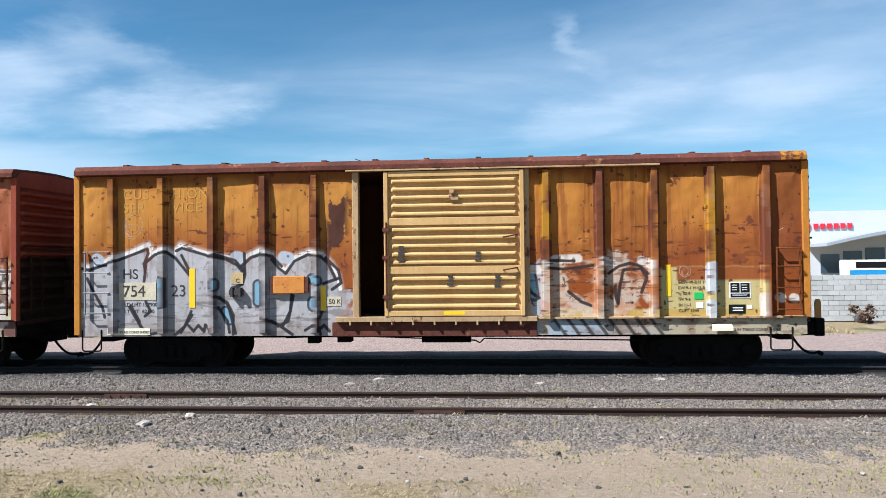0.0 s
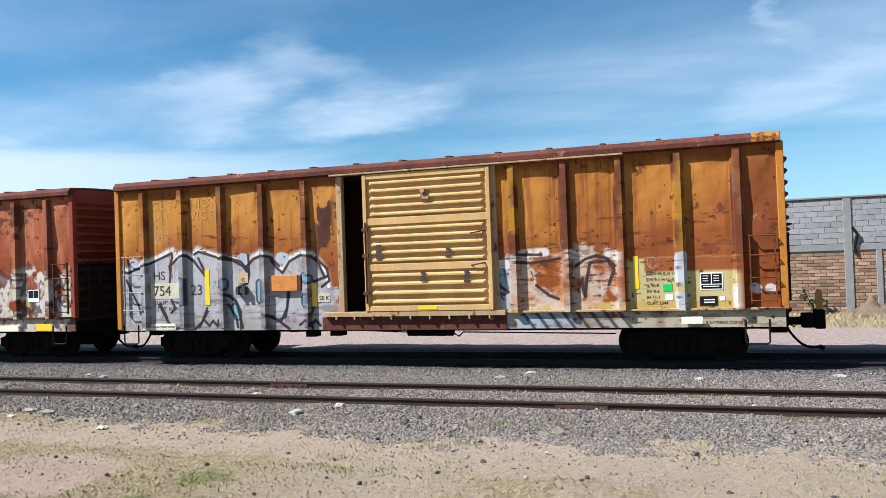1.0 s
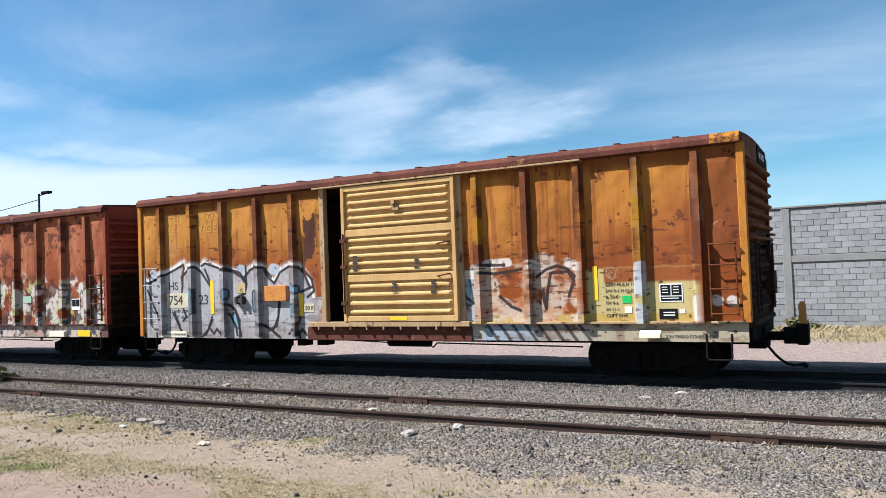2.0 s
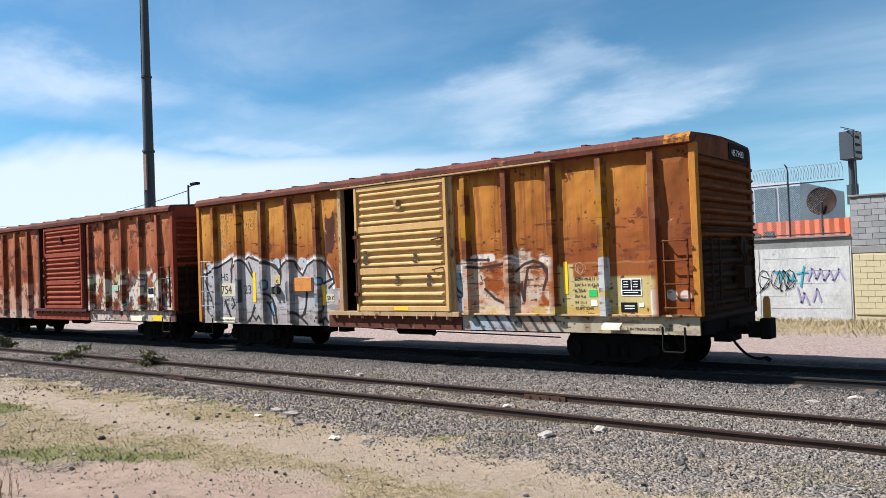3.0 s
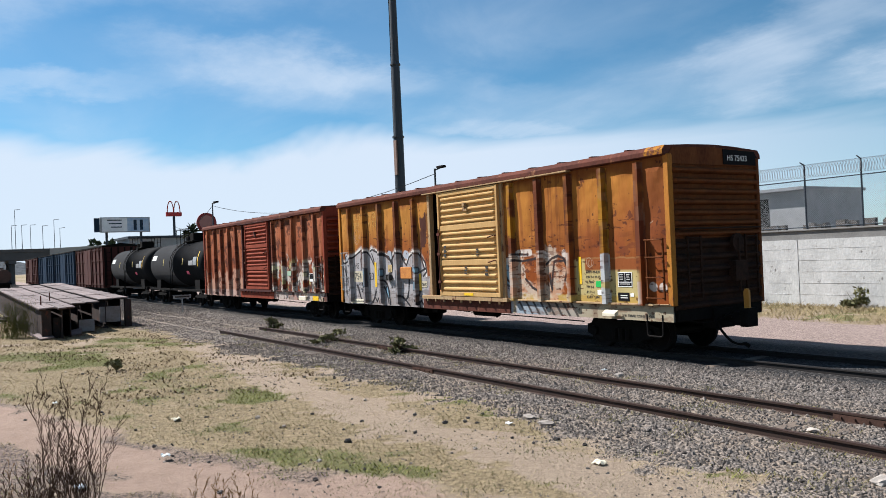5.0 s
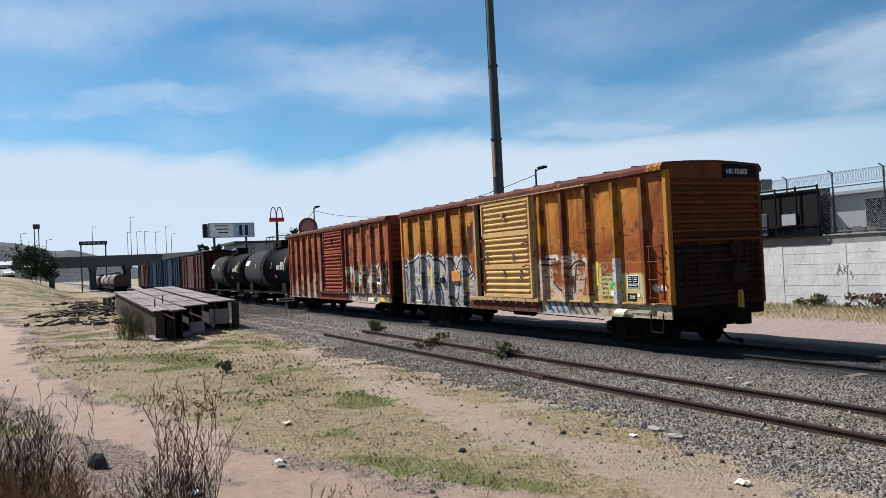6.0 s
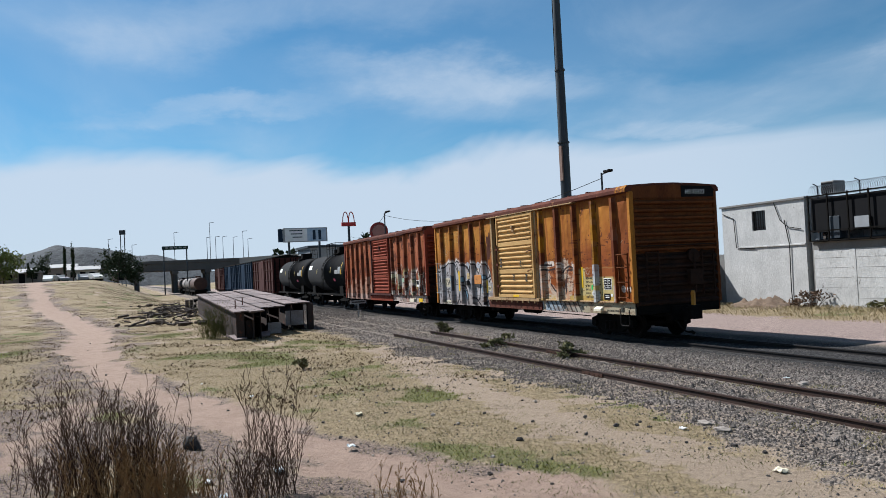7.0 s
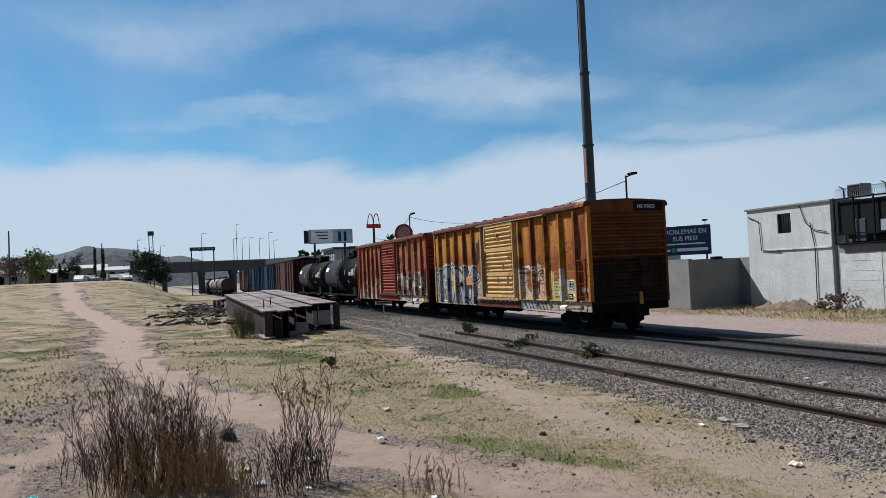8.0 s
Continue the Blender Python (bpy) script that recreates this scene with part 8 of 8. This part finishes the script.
dry_bush(-10.9, 0.15, 1.35, 0.52, 120, "tall dry brown weed bush by the footpath", 1)
dry_bush(-10.75, 0.7, 1.2, 0.45, 95, "tall dry brown weed bush by the footpath", 2)
dry_bush(-10.5, 0.55, 0.75, 0.6, 170, "tawny tangle of dry weed", 3, STRAW)
dry_bush(-11.9, -0.45, 0.8, 0.4, 30, "tall dry brown weed bush by the footpath", 4)
dry_bush(-10.1, 2.15, 1.25, 0.26, 50, "thin dry weed stalks beside the path", 5)
dry_bush(-9.8, 1.85, 0.95, 0.35, 36, "thin dry weed stalks beside the path", 6)
dry_bush(-8.9, 3.4, 0.4, 0.4, 34, "tawny tangle of dry weed", 7, STRAW)
dry_bush(-10.2, 1.1, 0.7, 0.4, 110, "tawny tangle of dry weed", 9, STRAW)
dry_bush(-9.5, 1.3, 0.35, 0.6, 46, "tawny tangle of dry weed", 8, STRAW)


def green_shrub(x, y, w, h, label, seed, material=LEAF_OLIVE, count=500, leaf=0.12):
    s = empty("shrub", pose(x, y, 0), label, "shrub", "shrubs of the yard")
    bm = bmesh.new()
    rnd = random.Random(seed)
    for k in range(9):
        a = rnd.uniform(0, 6.28)
        rod(bm, (0, 0, 0), (math.cos(a) * w * 0.3, math.sin(a) * w * 0.3, h * rnd.uniform(0.5, 0.9)), 0.015, 0.005, 5)
    part("stem", bm, BARK, s)
    leaf_crown("foliage", s, (0, 0, h * 0.5), (w * 0.5, w * 0.5, h * 0.55), count, material, leaf, seed)


dry_bush(-36.6, 4.0, 1.45, 0.55, 170, "olive-green wiry shrub beside the scrap deck", 71, mat("olive_wiry_stems", (0.13, 0.125, 0.04), (0.06, 0.065, 0.022), 0.85, scale=3, spec=0.1), 9)
green_shrub(-29.8, 12.05, 0.85, 0.58, "small green shrub on the ballast", 72, LEAF_OLIVE, 420, 0.09)
green_shrub(-23.7, 11.55, 1.0, 0.36, "small dark weed clump beside the siding", 73, LEAF_OLIVE, 380, 0.08)
green_shrub(-19.6, 11.7, 0.95, 0.34, "small dark weed clump beside the siding", 74, LEAF_OLIVE, 380, 0.08)
green_shrub(-22.5, 5.0, 0.6, 0.25, "low weed clump in the grass", 75, LEAF_OLIVE, 200, 0.07)
for k, (x, w, h) in enumerate(((-14.4, 1.6, 0.9), (-16.6, 1.2, 0.7), (-21.5, 2.2, 0.7), (-24.2, 1.6, 0.6), (-12.6, 1.0, 0.5), (4.9, 1.1, 0.9), (14.2, 1.3, 0.7), (-1.6, 1.5, 0.5), (-27.6, 2.0, 0.8))):
    green_shrub(x, 29.3, w, h, "dry brush growing at the foot of the wall", 90 + k, LEAF_OLIVE if k % 2 else BARE_TWIG, 420, 0.1)


def heaps():
    """Earth heap under the white building, piles of broken timber and scrap far out in the field."""
    for x, y, w, h, mt, lb in ((-30.6, 29.0, 2.6, 0.5, mat("dumped_earth", (0.15, 0.10, 0.065), (0.08, 0.055, 0.038), 0.95, scale=3, bump=0.5), "heap of dumped earth and dry brush by the wall"), (7.0, 29.2, 1.7, 0.5, MATS["dumped_earth"], "small heap of rubble at the brick wall")):
        bm = bmesh.new()
        n = 26
        g = [[bm.verts.new((x + (i / n - 0.5) * 2 * w, y + (j / n - 0.5) * 2.2, max(0.0, h * math.exp(-((i / n - 0.5) * 3.2) ** 2 - ((j / n - 0.5) * 3.2) ** 2) * (1 + 0.9 * noise.noise(Vector((i * 0.35, j * 0.35, x))) + 0.7 * noise.noise(Vector((i * 0.9, j * 0.9, x))))) - 0.06)) for i in range(n + 1)] for j in range(n + 1)]
        for j in range(n):
            for i in range(n):
                bm.faces.new((g[j][i], g[j][i + 1], g[j + 1][i + 1], g[j + 1][i]))
        tagged(part("earth_heap", bm, mt, smooth=True), lb, "heap")
    rnd = random.Random(17)
    charred = mat("charred_timber", (0.05, 0.034, 0.027), (0.022, 0.016, 0.013), 0.95, scale=3)
    for k in range(9):
        x, y = -50 - k * 4.6 + rnd.uniform(-1.5, 1.5), 3.2 + rnd.uniform(-3.2, 1.8)
        lift = float(ground_height(np.array([x]), np.array([y]))[0])
        p = empty("scrap_pile", pose(x, y, lift), "low pile of dark broken timber and scrap in the field", "scrap", "scrap piles in the field")
        for q in range(26):
            a, l = rnd.uniform(0, 6.28), rnd.uniform(0.2, 1.0)
            c = Vector((rnd.gauss(0, 0.9), rnd.gauss(0, 1.2), rnd.uniform(0.02, 0.26)))
            d = Vector((math.cos(a), math.sin(a), rnd.uniform(-0.2, 0.3))) * l * 0.5
            bm = bmesh.new()
            rod(bm, c - d, c + d, rnd.uniform(0.03, 0.10), seg=5)
            part("timber", bm, charred if q % 3 else BARK, p)
    for k in range(6):
        x, y = -62 - k * 5.5, 7.0 + rnd.uniform(-1.0, 0.6)
        s = empty("sleeper_stack", pose(x, y, float(ground_height(np.array([x]), np.array([y]))[0]), 0, 0, rnd.uniform(-12, 12)), "stack of old sleepers and steel beside the line", "timber stack", "stacks beside the line")
        for j in range(3):
            for i in range(3 - j % 2):
                slab("sleeper", (-1.3, 1.3, -0.6 + i * 0.42, -0.25 + i * 0.42, 0.02 + j * 0.27, 0.27 + j * 0.27), WOOD_OLD if (i + k) % 3 else BLACK_STEEL, s, "", 0.02)
    bx = empty("crate", pose(-60.5, 8.0, 0), "pale concrete block beside the line", "block")
    slab("body", (-0.4, 0.4, -0.35, 0.35, 0, 1.1), GALV, bx, "", 0.02)
    ln = empty("line_sign", pose(-46.5, 13.2, 0), "low white name board beside the line", "sign board")
    bm = bmesh.new()
    rod(bm, (0, 0, 0), (0, 0, 0.78), 0.04)
    part("post", bm, GALV, ln)
    slab("board", (-0.02, 0.02, -0.5, 0.5, 0.78, 0.98), GALV, ln)
    slab("print_bar", (0.02, 0.026, -0.4, 0.4, 0.84, 0.92), STENCIL, ln)


heaps()


def litter():
    rnd = random.Random(33)
    tones = [WHITE, OFFWHITE, mat("clear_pale_plastic", (0.55, 0.6, 0.62), rough=0.3), mat("teal_plastic", (0.10, 0.42, 0.36), rough=0.3)]
    spots = [(-10.45, 1.0), (-10.6, 1.3), (-10.2, 1.6), (-11.0, 1.5), (-10.0, 0.9), (-11.1, 2.4), (-9.7, 2.1), (-10.9, -1.0), (-12.0, 3.6), (-8.6, 3.3), (-14.5, 4.4), (-18, 3.0), (-10.3, 8.2), (-7.8, 7.6), (-13.0, 12.9), (-21, 2.2), (-24, -3), (-17, -3.6)]
    for k, (x, y) in enumerate(spots):
        bm = bmesh.new()
        s = rnd.uniform(0.03, 0.085)
        n = 5
        g = [[bm.verts.new((x + (i / n - 0.5) * s * 2, y + (j / n - 0.5) * s * 1.5, 0.03 + rnd.uniform(0, s * 0.5))) for i in range(n + 1)] for j in range(n + 1)]
        for j in range(n):
            for i in range(n):
                bm.faces.new((g[j][i], g[j][i + 1], g[j + 1][i + 1], g[j + 1][i]))
        ret = bmesh.ops.extrude_face_region(bm, geom=list(bm.faces))
        bmesh.ops.translate(bm, verts=[v for v in ret["geom"] if isinstance(v, bmesh.types.BMVert)], vec=(0, 0, -0.012))
        tagged(part("litter", bm, tones[3] if k == 7 else tones[k % 3]), "crumpled scrap of pale plastic litter", "litter", "litter in the field")


litter()


def motions():
    """The train rolls off along the line; its wheels turn."""
    for car, x0 in TRAIN:
        walk(car, [(t, pose(x0 - s, TRACK_Y, 0)) for t, s in ROLLED])
        for ob in car.children_recursive:
            if ob.name.startswith("wheelset"):
                at = ob.location.copy()
                rows = []
                for k in range(81):
                    t = k * 0.1
                    s = float(np.interp(t, [r[0] for r in ROLLED], [r[1] for r in ROLLED]))
                    rows.append((t, pose(at.x, at.y, at.z, 0, -math.degrees(s / WHEEL_R), 0)))
                walk(ob, rows)


motions()
